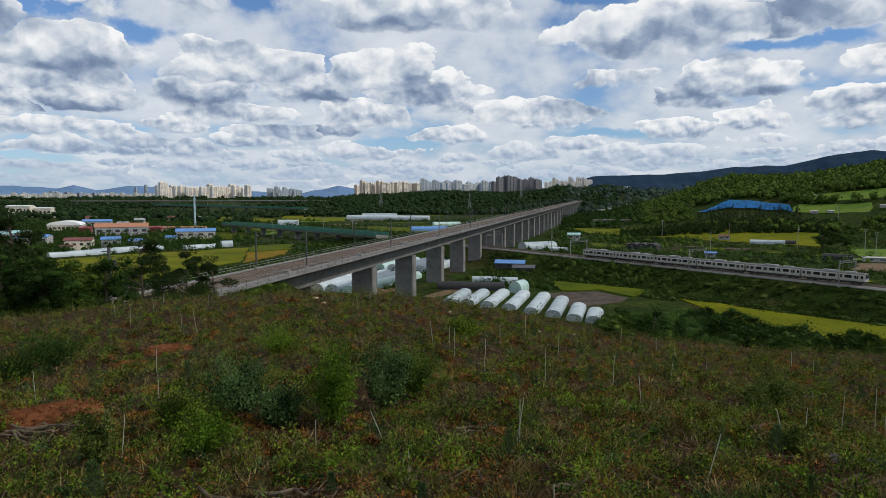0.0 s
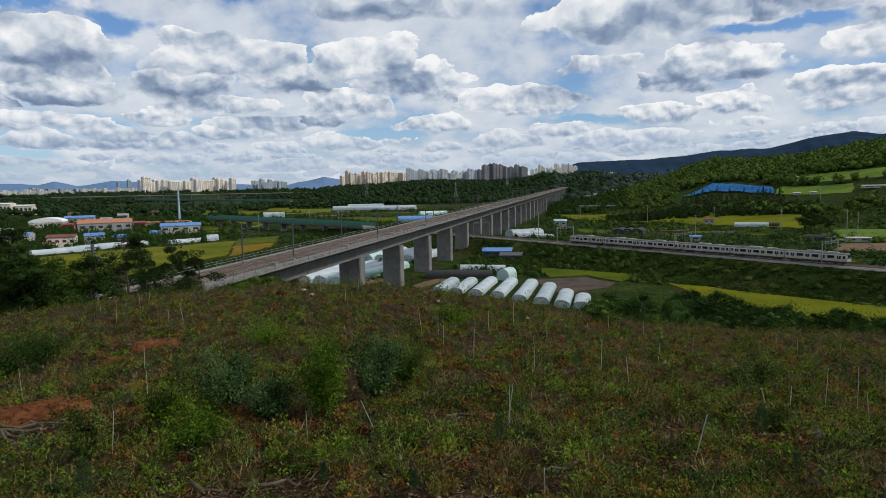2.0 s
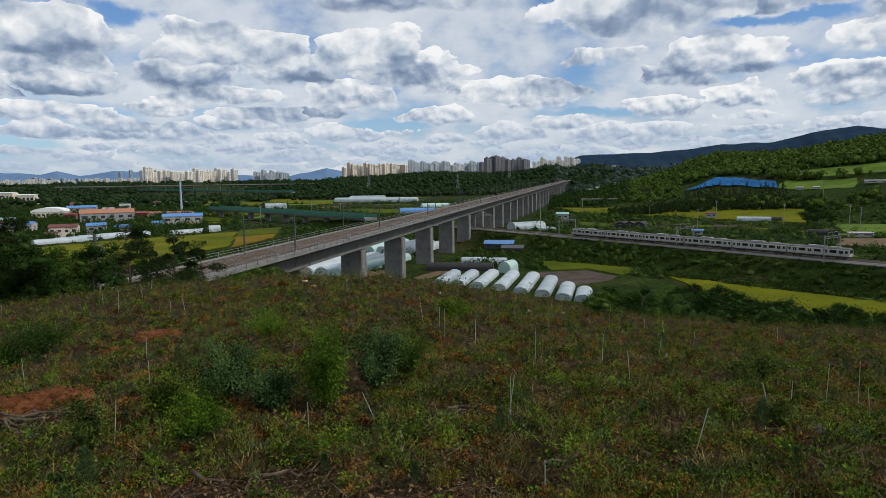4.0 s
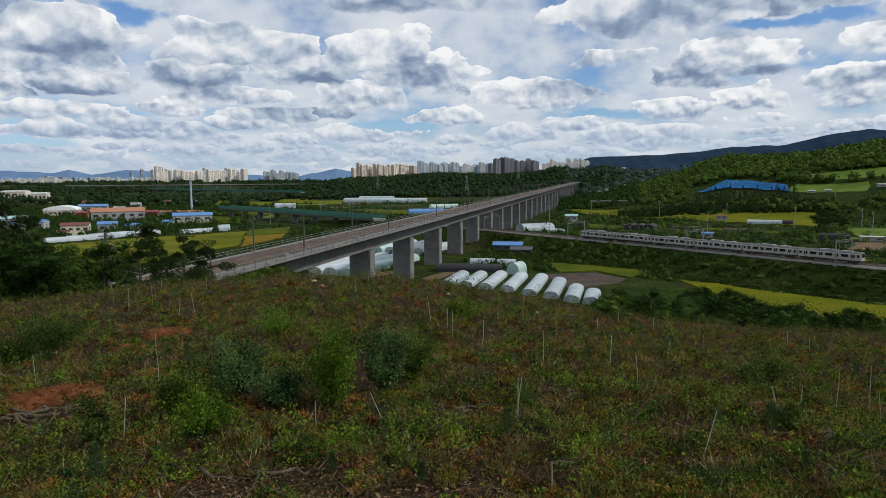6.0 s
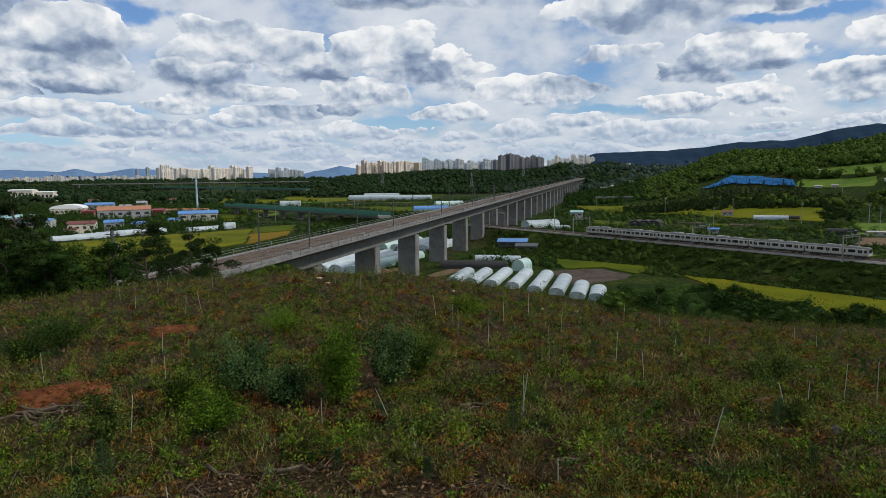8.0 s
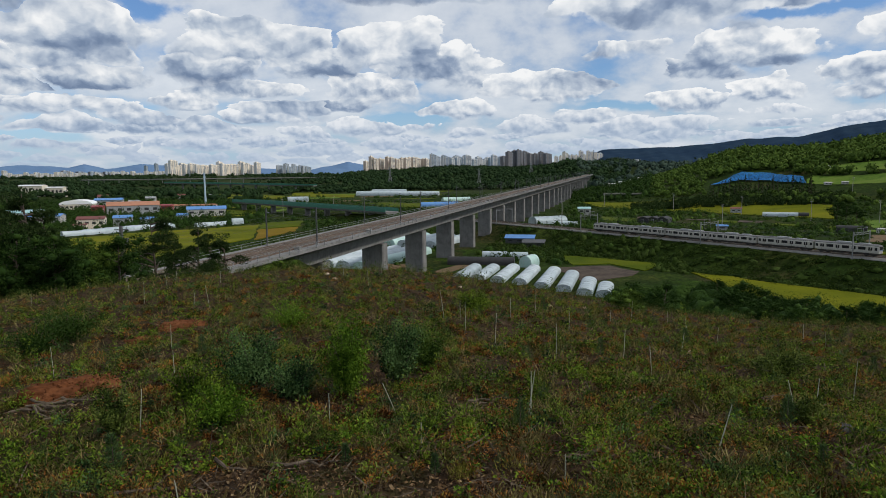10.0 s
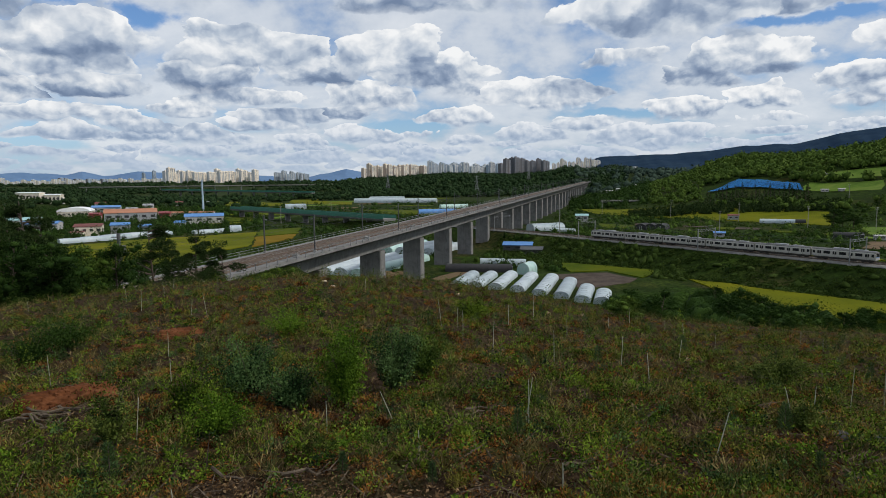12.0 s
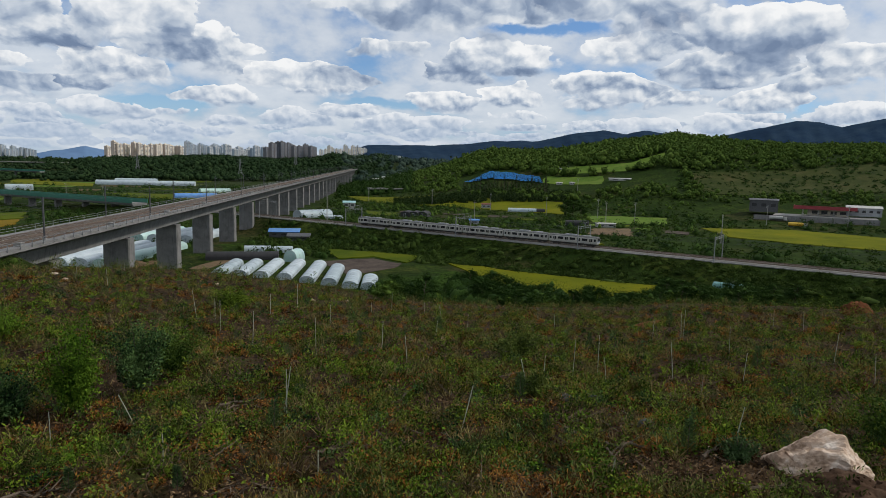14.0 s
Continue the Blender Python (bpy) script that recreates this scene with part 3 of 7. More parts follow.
def part(name, geo, mat, parent=None, label="", soft=False, m=None):
    me = geo if isinstance(geo, bpy.types.Mesh) else geo.mesh(name, mat, soft)
    ob = new(name, me)
    if parent is not None:
        ob.parent = parent
    if m is not None:
        ob.matrix_basis = m
    if label:
        ob["label"] = label
    return ob


def thing(name, m, label, category, group="", kind=""):
    ob = new(name)
    ob.empty_display_size = 0.3
    ob.matrix_basis = m
    return tagged(ob, label, category, group, kind)


def quads(name, corners, mat, soft=False):
    """A mesh of loose four-cornered leaves; corners has the shape (n, 4, 3)."""
    corners = np.asarray(corners, np.float32)
    k = len(corners)
    me = bpy.data.meshes.new(name)
    me.vertices.add(4 * k)
    me.vertices.foreach_set("co", corners.ravel())
    me.loops.add(4 * k)
    me.loops.foreach_set("vertex_index", np.arange(4 * k, dtype=np.int32))
    me.polygons.add(k)
    me.polygons.foreach_set("loop_start", np.arange(0, 4 * k, 4, dtype=np.int32))
    me.polygons.foreach_set("loop_total", np.full(k, 4, np.int32))
    me.materials.append(mat)
    me.update(calc_edges=True)
    return me


def many(name, verts, tris, mat, soft=False):
    """A mesh of triangles from arrays."""
    verts, tris = np.asarray(verts, np.float32), np.asarray(tris, np.int32)
    me = bpy.data.meshes.new(name)
    me.vertices.add(len(verts))
    me.vertices.foreach_set("co", verts.ravel())
    me.loops.add(tris.size)
    me.loops.foreach_set("vertex_index", tris.ravel())
    me.polygons.add(len(tris))
    me.polygons.foreach_set("loop_start", np.arange(0, tris.size, 3, dtype=np.int32))
    me.polygons.foreach_set("loop_total", np.full(len(tris), 3, np.int32))
    if soft:
        me.polygons.foreach_set("use_smooth", np.ones(len(tris), bool))
    me.materials.append(mat)
    me.update(calc_edges=True)
    return me


RNG = np.random.default_rng(7)


def unit(v):
    return v / np.maximum(np.linalg.norm(v, axis=-1, keepdims=True), 1e-6)


def leaves(base, way, length, width, roll=None):
    """Pointed leaves: base points, directions, lengths and widths."""
    way = unit(way)
    side = np.cross(way, RNG.normal(size=way.shape) if roll is None else roll)
    side = unit(side) * (np.asarray(width) / 2)[:, None]
    length = np.asarray(length)[:, None]
    mid = base + way * length * 0.45
    return np.stack([base, mid + side, base + way * length, mid - side], axis=1)


def bearing(az, r):
    return np.sin(np.radians(az)) * r, np.cos(np.radians(az)) * r


def ground_at(x, y):
    return float(height(x, y))


def spot(az, r, dz=0.0, turn=0.0):
    """The pose of a thing that stands on the ground at a bearing and a range from the hilltop."""
    x, y = bearing(az, r)
    return pose(x, y, ground_at(x, y) + dz, 0, 0, turn)



# ---------- ground sheet ----------
def build_ground():
    az = np.radians(np.unique(np.r_[np.arange(-180, -44, 6.0), np.arange(-44, 64, 0.5), np.arange(64, 181, 6.0)]))[:-1]
    rs = np.r_[0.6, np.geomspace(1.2, 7, 10)[:-1], np.geomspace(7, 60, 110)[:-1], np.geomspace(60, 700, 190)[:-1], np.geomspace(700, 4850, 90)]
    a, r = np.meshgrid(az, rs)
    x, y = np.sin(a) * r, np.cos(a) * r
    z = height(x, y)
    rough = np.random.default_rng(3).normal(size=z.shape) * np.interp(r, (6, 9, 50, 90), (0, 0.035, 0.05, 0.0))
    v = np.stack([x, y, z + rough], -1).reshape(-1, 3)
    rows, cols = a.shape
    i = np.arange(rows * cols).reshape(rows, cols)
    j = np.roll(i, -1, axis=1)
    q = np.stack([i[:-1], j[:-1], j[1:], i[1:]], -1).reshape(-1, 4)
    tris = np.concatenate([q[:, [0, 2, 1]], q[:, [0, 3, 2]]])
    v = np.concatenate([v, [[0, 0, 34.3]]])
    cap = np.stack([i[0], np.full(cols, len(v) - 1), j[0]], -1)[:, [0, 2, 1]]
    me = many("ground", v, np.concatenate([tris, cap]), GROUND, soft=True)
    tagged(new("ground", me), "green valley floor with a cleared brown hilltop", "ground", kind="structure")


build_ground()


# ---------- far ridges ----------
def ridge(name, mat, r, table, depth, seed, label):
    az = np.arange(table[0][0], table[-1][0], 0.12)
    el = np.interp(az, [p[0] for p in table], [p[1] for p in table])
    rng = np.random.default_rng(seed)
    jag = np.convolve(rng.normal(size=len(az)), np.ones(5) / 5, "same") * 0.02 + np.interp(az, az[::9], rng.normal(size=len(az[::9])) * 0.03)
    top = 36 + r * np.tan(np.radians(el + jag))
    rows = []
    for k, f in enumerate(np.linspace(0, 1, 12)):
        rr = r - depth * (1 - f) + 0 * az
        fold = 1 + 0.05 * np.sin(az * 1.3 + k * 0.5) * np.sin(np.pi * f) + 0.02 * np.sin(az * 5.3 + k) * np.sin(np.pi * f)
        x, y = bearing(az, rr)
        rows.append(np.stack([x, y, 10 + (top - 10) * f ** 0.85 * fold], -1))
    x, y = bearing(az, r + depth)
    rows.append(np.stack([x, y, np.zeros(len(az))], -1))
    v = np.stack(rows).reshape(-1, 3)
    i = np.arange(len(v)).reshape(len(rows), len(az))
    q = np.stack([i[:-1, :-1], i[:-1, 1:], i[1:, 1:], i[1:, :-1]], -1).reshape(-1, 4)
    me = many(name, v, np.concatenate([q[:, [0, 1, 2]], q[:, [0, 2, 3]]]), mat, soft=True)
    tagged(new(name, me), label, "mountain", kind="structure")


ridge("far_mountains", RIDGE_FAR_HAZED, 4550, [(-60, 0.9), (-45, 1.1), (-36, 0.7), (-33.4, 0.88), (-30.8, 0.72), (-29.7, 0.92), (-28.2, 0.6), (-25.8, 0.88), (-24.2, 0.8), (-20, 0.5), (-16.3, 0.48), (-12.5, 0.34), (-11, 0.62), (-9.1, 1.0), (-7.7, 0.75), (-5, 0.5), (2, 0.4), (8, 0.6), (16, 1.0)], 500, 1, "hazy blue mountains on the horizon")
ridge("wooded_ridge", RIDGE_NEAR_HAZED, 3300, [(8, 0.2), (11, 1.2), (13, 1.8), (17.7, 1.92), (20.4, 2.0), (22.1, 2.16), (24.3, 2.45), (28, 2.5), (30.7, 3.08), (33.5, 3.48), (35.3, 3.15), (36.7, 3.44), (38.5, 3.2), (42, 2.9), (44.5, 3.46), (48, 4.17), (49.5, 4.1), (51, 3.76), (53.7, 4.28), (60, 4.4), (75, 3), (95, 1)], 900, 2, "dark wooded mountain ridge tinted blue as by haze")


# ---------- viaduct ----------
def vpos(s, o, dz):
    """A point by metres along the viaduct, to its right, and over the girder's underside."""
    p = VC + VD * s + VN * o
    return (p[0], p[1], 15.1 + 0.007 * s + dz)


V_TURN = math.degrees(math.atan2(VD[1], VD[0])) - 90


def vpose(s, o, dz):
    return pose(*vpos(s, o, dz), 0, 0, V_TURN)


def build_viaduct():
    root = thing("railway_viaduct", vpose(0, 0, 0), "long grey concrete railway viaduct on tall slab piers", "viaduct")
    inv = root.matrix_basis.inverted()

    def add(name, geo, mat, label="", parent=root, soft=False):
        me = geo.mesh(name, mat, soft)
        me.transform(inv)
        return part(name, me, None, parent, label)

    # box girder spans, a narrow joint between them
    profile = [(-2.9, 0), (2.9, 0), (3.5, 3.0), (7.0, 4.25), (7.15, 4.3), (7.15, 4.7), (6.85, 4.7), (6.85, 4.55), (-6.85, 4.55), (-6.85, 4.7), (-7.15, 4.7), (-7.15, 4.3), (-7.0, 4.25), (-3.5, 3.0)]
    for k in range(-3, 39):
        s0, s1 = 40 * k - 2 + 0.05, 40 * k + 38 - 0.05
        add("girder", Geo().loft([[vpos(s, o, z) for o, z in profile] for s in (s0, s1)]), CONCRETE)
    for k in range(-1, 39):
        s = 40 * k - 2
        x, y, z = vpos(s, 0, 0)
        foot = min(ground_at(x, y), z - 1) - 0.8
        g = Geo().box(0, 0, (foot + z - 0.35) / 2, 7.0, 4.0, z - 0.35 - foot, pose(x, y, 0, 0, 0, V_TURN), cut=0.35)
        pier = add("pier", g, CONCRETE)
        for o in (-2, 2):
            for d in (-1.1, 1.1):
                add("bearing", Geo().box(0, 0, 0, 0.9, 0.9, 0.36, vpose(s + d, o, -0.17)), STEEL_DARK, parent=pier)
        # the recessed drain slot near the pier head
        add("hatch", Geo().box(0, 0, 0, 1.0, 0.2, 0.9, vpose(s - 2.0, -1.2, -0.9)), DARK_OPENING, parent=pier)
    # walkway upstands, railings, ballast
    far = 1558.0
    for side, name in ((1, "walkway"), (-1, "walkway")):
        add(name, Geo().loft([[vpos(s, o * side, z) for o, z in ((5.0, 4.56), (5.0, 5.05), (6.8, 5.05), (6.8, 4.56))] for s in np.arange(-122, far, 40)]), CONCRETE)
        rail = Geo()
        for z in (5.55, 6.1):
            rail.tube([vpos(s, 6.98 * side, z) for s in np.arange(-122, far, 20)], 0.05, 4)
        add("handrail", rail, STEEL)
        post = Geo().box(0, 0, 0.65, 0.12, 0.12, 1.4).mesh("railing_post", STEEL)
        for s in np.arange(-118, 420, 4.0 if side > 0 else 8.0):
            part("railing_post", post, None, root, m=inv @ vpose(s, 6.98 * side, 4.7))
    bed = [(-5.0, 4.6), (-4.6, 5.12), (4.6, 5.12), (5.0, 4.6)]
    add("ballast_bed", Geo().loft([[vpos(s, o, z) for o, z in bed] for s in np.arange(-122, far, 40)]), BALLAST)
    for c in (-2.3, 2.3):
        sleepers = Geo()
        for s in np.arange(-120, 260, 1.2):
            sleepers.box(0, 0, 0, 2.5, 0.3, 0.1, vpose(s, c, 5.14))
        ob = add("track_grid", sleepers, SLEEPER)
        ob["kind"] = "stuff"
        for d in (-0.75, 0.75):
            add("rail", Geo().loft([[vpos(s, c + d + o, z) for o, z in ((-0.05, 5.14), (0.05, 5.14), (0.05, 5.36), (-0.05, 5.36))] for s in (-122, far)]), RAIL)
    ped = Geo()
    for s in np.arange(-100, far, 40):
        ped.box(0, 0, 0, 1.3, 1.3, 0.8, vpose(s, 5.7, 5.3))
    add("trackside_box", ped, CONCRETE_PALE)["kind"] = "stuff"
    return root


viaduct = build_viaduct()


def build_mast(high, arm, towards):
    """An overhead-line mast on its footing with the bracket that holds the wire."""
    root = thing("catenary_mast", Matrix(), "dark steel overhead-line mast with a bracket arm", "mast", "masts along the viaduct")
    part("footing", Geo().box(0, 0, 0.2, 0.7, 0.7, 0.4), CONCRETE_PALE, root)
    part("post", Geo().box(0, 0, high / 2 + 0.4, 0.26, 0.3, high), STEEL_DARK, root)
    g = Geo()
    t = towards
    g.tube([(0, 0, high - 0.4), (t * arm, 0, high - 1.4)], 0.05, 5)
    g.tube([(0, 0, high - 2.1), (t * arm, 0, high - 1.4)], 0.05, 5)
    g.tube([(t * arm * 0.5, 0, high - 1.75), (t * arm, 0, high - 2.6)], 0.035, 5)
    part("bracket", g, STEEL_DARK, root)
    part("insulator", Geo().tube([(t * 0.35, 0, high - 0.56), (t * 0.8, 0, high - 0.72)], 0.11, 6), STEEL, root)
    return root


mast_right = build_mast(8.2, 3.2, -1)
mast_left = build_mast(8.2, 3.2, 1)
for side, first, proto in ((1, -50.5, mast_right), (-1, -54.0, mast_left)):
    for k in range(0, 25):
        m = vpose(first + 57.5 * k, 5.4 * side, 5.06)
        if k == 0:
            proto.matrix_basis = m
        else:
            copy_thing(proto, m)
wires = Geo()
for c in (-2.3, 2.3):
    for z in (10.5, 11.7):
        wires.tube([vpos(s, c, z + 0.25 * math.cos(s / 57.5 * 2 * math.pi)) for s in np.arange(-120, 1500, 14.4)], 0.02, 3)
tagged(part("overhead_wires", wires, STEEL_DARK), "thin overhead contact wires above the viaduct tracks", "wire", kind="stuff")


# ---------- railway on the bank ----------
def rpos(u, v, z):
    p = RC + RD * u + RN * v
    return (p[0], p[1], z)


R_TURN = math.degrees(math.atan2(RD[1], RD[0]))


def rpose(u, v, z):
    return pose(*rpos(u, v, z), 0, 0, R_TURN)


def build_railway():
    root = thing("railway_track", rpose(0, 0, 7.4), "double railway track in pale ballast on a low bank", "railway", kind="structure")
    inv = root.matrix_basis.inverted()

    def add(name, geo, mat):
        me = geo.mesh(name, mat)
        me.transform(inv)
        return part(name, me, None, root)

    us = np.arange(-190, 520, 10)
    add("ballast_bed", Geo().loft([[rpos(u, v, z) for v, z in ((-1.5, 7.3), (-0.7, 7.98), (8.3, 7.98), (9.2, 7.3))] for u in us]), BALLAST_PALE)
    for c in (1.56, 5.7):
        ties = Geo()
        for u in np.arange(-120, 320, 1.0):
            ties.box(0, 0, 0, 0.26, 2.4, 0.12, rpose(u, c, 8.0))
        add("track_grid", ties, UNDER)["kind"] = "stuff"
        add("track_bed_stain", Geo().loft([[rpos(u, c + v, z) for v, z in ((-1.1, 7.9), (-1.1, 7.995), (1.1, 7.995), (1.1, 7.9))] for u in us]), BALLAST)
        for d in (-0.74, 0.74):
            add("rail", Geo().loft([[rpos(u, c + d + v, z) for v, z in ((-0.05, 8.03), (0.05, 8.03), (0.05, 8.2), (-0.05, 8.2))] for u in us]), RAIL)
    add("cable_trough", Geo().loft([[rpos(u, v, z) for v, z in ((-1.9, 7.3), (-1.9, 7.62), (-1.45, 7.62), (-1.45, 7.3))] for u in us]), CONCRETE_PALE)


build_railway()


def build_portal():
    """A portal over both tracks: two posts, a lattice beam and hangers."""
    root = thing("overhead_portal", Matrix(), "grey steel portal carrying the overhead line across two tracks", "portal", "portals over the railway")
    for y in (-1.9, 9.3):
        post = part("post", Geo().box(0, y, 4.0, 0.3, 0.3, 8.6), STEEL, root)
        part("footing", Geo().box(0, y, -0.2, 0.8, 0.8, 0.5), CONCRETE_PALE, post)
    beam = Geo()
    for z in (7.2, 7.9):
        beam.box(0, 3.7, z, 0.12, 11.2, 0.1)
    for k in range(12):
        y = -1.9 + 11.2 * k / 12
        beam.tube([(0, y, 7.2 if k % 2 else 7.9), (0, y + 11.2 / 12, 7.9 if k % 2 else 7.2)], 0.04, 4)
    part("beam", beam, STEEL, root)
    for y in (1.56, 5.7):
        part("hanger", Geo().tube([(0, y - 1.2, 9.2), (0, y - 1.2, 5.8), (0, y, 5.5)], 0.05, 5), STEEL, root)
        part("insulator", Geo().tube([(0, y - 1.1, 5.75), (0, y - 0.6, 5.6)], 0.1, 6), STEEL_DARK, root)
    crown = Geo()
    for y in (0.4, 4.4):
        crown.tube([(0, y, 7.9), (0, y, 9.2), (0, y + 3, 9.2), (0, y + 3, 7.9)], 0.05, 5)
    part("upper_frame", crown, STEEL, root)
    return root


portal = build_portal()
for k, u in enumerate((-88, -24, 40, 95, 143, 200, 256)):
    if k == 0:
        portal.matrix_basis = rpose(u, 0, 7.5)
    else:
        copy_thing(portal, rpose(u, 0, 7.5))
wires = Geo()
for c in (1.56, 5.7):
    for z in (13.3, 14.6):
        wires.tube([rpos(u, c, z + 0.2 * math.cos((u + 24) / 60 * 2 * math.pi)) for u in np.arange(-180, 500, 15)], 0.02, 3)
tagged(part("overhead_wires", wires, STEEL_DARK), "thin overhead contact wires above the railway", "wire", kind="stuff")


def build_car(front, powered=False):
    """A commuter car, its length along x, the rails at z = 0; front gives it a cab end."""
    root = thing("train_car", Matrix(), "stainless commuter train car with dark windows" + (" and a cab end" if front else " and doors"), "train car", "cars of the commuter train")
    ring = [(-1.5, 1.05), (-1.56, 1.3), (-1.56, 3.1), (-1.42, 3.45), (-1.0, 3.68), (0, 3.76), (1.0, 3.68), (1.42, 3.45), (1.56, 3.1), (1.56, 1.3), (1.5, 1.05)]
    xs = [(-9.75, 0.97), (-9.65, 1.0), (9.65, 1.0), (9.75, 0.97)]
    if front:
        xs = [(-9.75, 0.97), (-9.65, 1.0), (9.0, 1.0), (9.55, 0.96), (9.75, 0.88)]
    part("body", Geo().loft([[(x, y * k, 1.05 + (z - 1.05) * k) for y, z in ring] for x, k in xs]), STAINLESS, root)
    crown = [(-1.5, 3.2), (-1.44, 3.48), (-1.0, 3.72), (0, 3.8), (1.0, 3.72), (1.44, 3.48), (1.5, 3.2)]
    part("roof", Geo().loft([[(x, y * k, 1.05 + (z - 1.05) * k) for y, z in crown] for x, k in xs]), ROOF_GREY, root)
    for side in (-1, 1):
        for x in (-7.3, -2.45, 2.45, 7.3):
            door = part("door", Geo().box(x, side * 1.575, 2.1, 1.3, 0.03, 1.85), STAINLESS, root)
            for d in (-0.33, 0.33):
                part("door_window", Geo().box(x + d, side * 1.592, 2.4, 0.5, 0.02, 1.0), GLASS_DARK, door)
            part("door_seam", Geo().box(x, side * 1.593, 1.75, 0.07, 0.02, 1.1), UNDER, door)
        for x, w in ((-4.87, 2.1), (0, 2.1), (4.87, 2.1), (-9.0, 0.7), (9.0 if not front else 8.9, 0.7)):
            part("window", Geo().box(x, side * 1.57, 2.45, w, 0.04, 0.9), GLASS_DARK, root)
        part("sill_band", Geo().box(0, side * 1.565, 1.32, 19.0, 0.03, 0.12), GREY_WALL, root)
    part("underframe", Geo().box(0, 0, 0.82, 18.6, 2.5, 0.45).box(-2.6, 0, 0.55, 3.2, 2.3, 0.5).box(2.2, 0, 0.55, 2.6, 2.2, 0.5), UNDER, root)
    for x in (-6.9, 6.9):
        bogie = part("bogie", Geo().box(x, -0.98, 0.5, 3.2, 0.2, 0.3).box(x, 0.98, 0.5, 3.2, 0.2, 0.3).box(x, 0, 0.55, 0.6, 2.0, 0.3), UNDER, root)
        for d in (-1.05, 1.05):
            part("wheelset", Geo().tube([(x + d, -0.8, 0.43), (x + d, -0.68, 0.43), (x + d, 0.68, 0.43), (x + d, 0.8, 0.43)], (0.43, 0.43, 0.43, 0.43), 12), UNDER, bogie)
    part("roof_unit", Geo().box(-1.0, 0, 3.9, 4.6, 1.7, 0.34, cut=0.15), GREY_WALL, root)
    part("roof_unit", Geo().box(5.0, 0, 3.82, 3.4, 1.5, 0.26, cut=0.15), GREY_WALL, root)
    part("gangway", Geo().box(-9.9, 0, 2.2, 0.36, 1.3, 2.2), UNDER, root)
    if powered:
        g = Geo().box(-5.4, 0, 3.86, 1.6, 1.5, 0.12)
        g.tube([(-5.9, 0, 3.9), (-4.7, 0, 4.45), (-5.6, 0, 5.05)], 0.04, 4).box(-5.6, 0, 5.08, 0.1, 1.6, 0.06)
        part("pantograph", g, STEEL_DARK, root, "raised dark pantograph")
    if front:
        part("windscreen", Geo().box(9.70, 0, 2.6, 0.18, 2.2, 1.0), GLASS_DARK, root)
        for y in (-0.95, 0.95):
            part("headlight", Geo().tube([(9.6, y, 1.75), (9.8, y, 1.75)], 0.14, 8), WHITE_WALL, root)
        part("cab_stripe", Geo().box(9.72, 0, 1.95, 0.12, 2.5, 0.16), BLUE_ROOF, root)
    return root


FRONT_U, TRACK_V, RAIL_Z = 102.0, 1.56, 8.2
head = build_car(True)
head.matrix_basis = rpose(FRONT_U - 10, TRACK_V, RAIL_Z)
middle = build_car(False)
middle.matrix_basis = rpose(FRONT_U - 50, TRACK_V, RAIL_Z)
copy_thing(middle, rpose(FRONT_U - 70, TRACK_V, RAIL_Z))
powered = build_car(False, True)
powered.matrix_basis = rpose(FRONT_U - 30, TRACK_V, RAIL_Z)
copy_thing(powered, rpose(FRONT_U - 90, TRACK_V, RAIL_Z))
copy_thing(head, rpose(FRONT_U - 110, TRACK_V, RAIL_Z) @ pose(0, 0, 0, 0, 0, 180))


# ---------- towns on the horizon ----------
def build_tower(name, w, d, h, wall, band, storeys, label, group):
    """A slab block of flats: wings, window columns set in, stair heads on the roof."""
    root = thing(name, Matrix(), label, "apartment building", group)
    part("wall", Geo().box(-w * 0.26, 0, h / 2, w * 0.46, d, h).box(w * 0.26, d * 0.12, h * 0.485, w * 0.46, d, h * 0.97).box(0, d * 0.1, h * 0.47, w * 0.1, d * 0.7, h * 0.94), wall, root)
    for x, y in ((-w * 0.38, 0), (-w * 0.15, 0), (w * 0.15, d * 0.12), (w * 0.38, d * 0.12)):
        col = part("window_column", Geo().box(x, y - d * 0.5, h * 0.5, w * 0.11, 0.6, h * 0.9), TOWER_GLASS, root)
        g = Geo()
        for k in range(storeys):
            g.box(x, y - d * 0.5 - 0.2, h * 0.06 + h * 0.88 * k / storeys, w * 0.12, 0.7, h / storeys * 0.38)
        part("facade_relief", g, wall, col)["kind"] = "stuff"
    part("edge_band", Geo().box(-w * 0.485, -d * 0.02, h * 0.5, w * 0.05, d * 1.02, h * 1.01).box(w * 0.02, -d * 0.2, h * 0.49, w * 0.06, d * 0.7, h * 0.99), band, root)
    part("stair_head", Geo().box(-w * 0.2, 0, h + 1.6, w * 0.2, d * 0.5, 3.4).box(w * 0.25, d * 0.1, h * 0.97 + 1.3, w * 0.16, d * 0.5, 3.0), wall, root)
    return root


def town(name, wall, band, label, group, rng_seed, az0, az1, count, r, h0, h1, base, w=26.0, turn=0.0, storeys=13):
    rng = np.random.default_rng(rng_seed)
    proto = build_tower(name, w, 15.0, 60.0, wall, band, storeys, label, group)
    for k in range(count):
        az = az0 + (az1 - az0) * (k + 0.5 + rng.uniform(-0.25, 0.25)) / count
        rr = r * (1 + rng.uniform(-0.05, 0.05))
        x, y = bearing(az, rr)
        high = rng.uniform(h0, h1)
        m = pose(x, y, base + rng.uniform(-2, 2), 0, 0, -az + turn + rng.choice((26, 48, 38))) @ Matrix.Diagonal((rng.uniform(0.8, 1.2), 1, high / 60, 1))
        if k == 0:
            proto.matrix_basis = m
        else:
            copy_thing(proto, m)


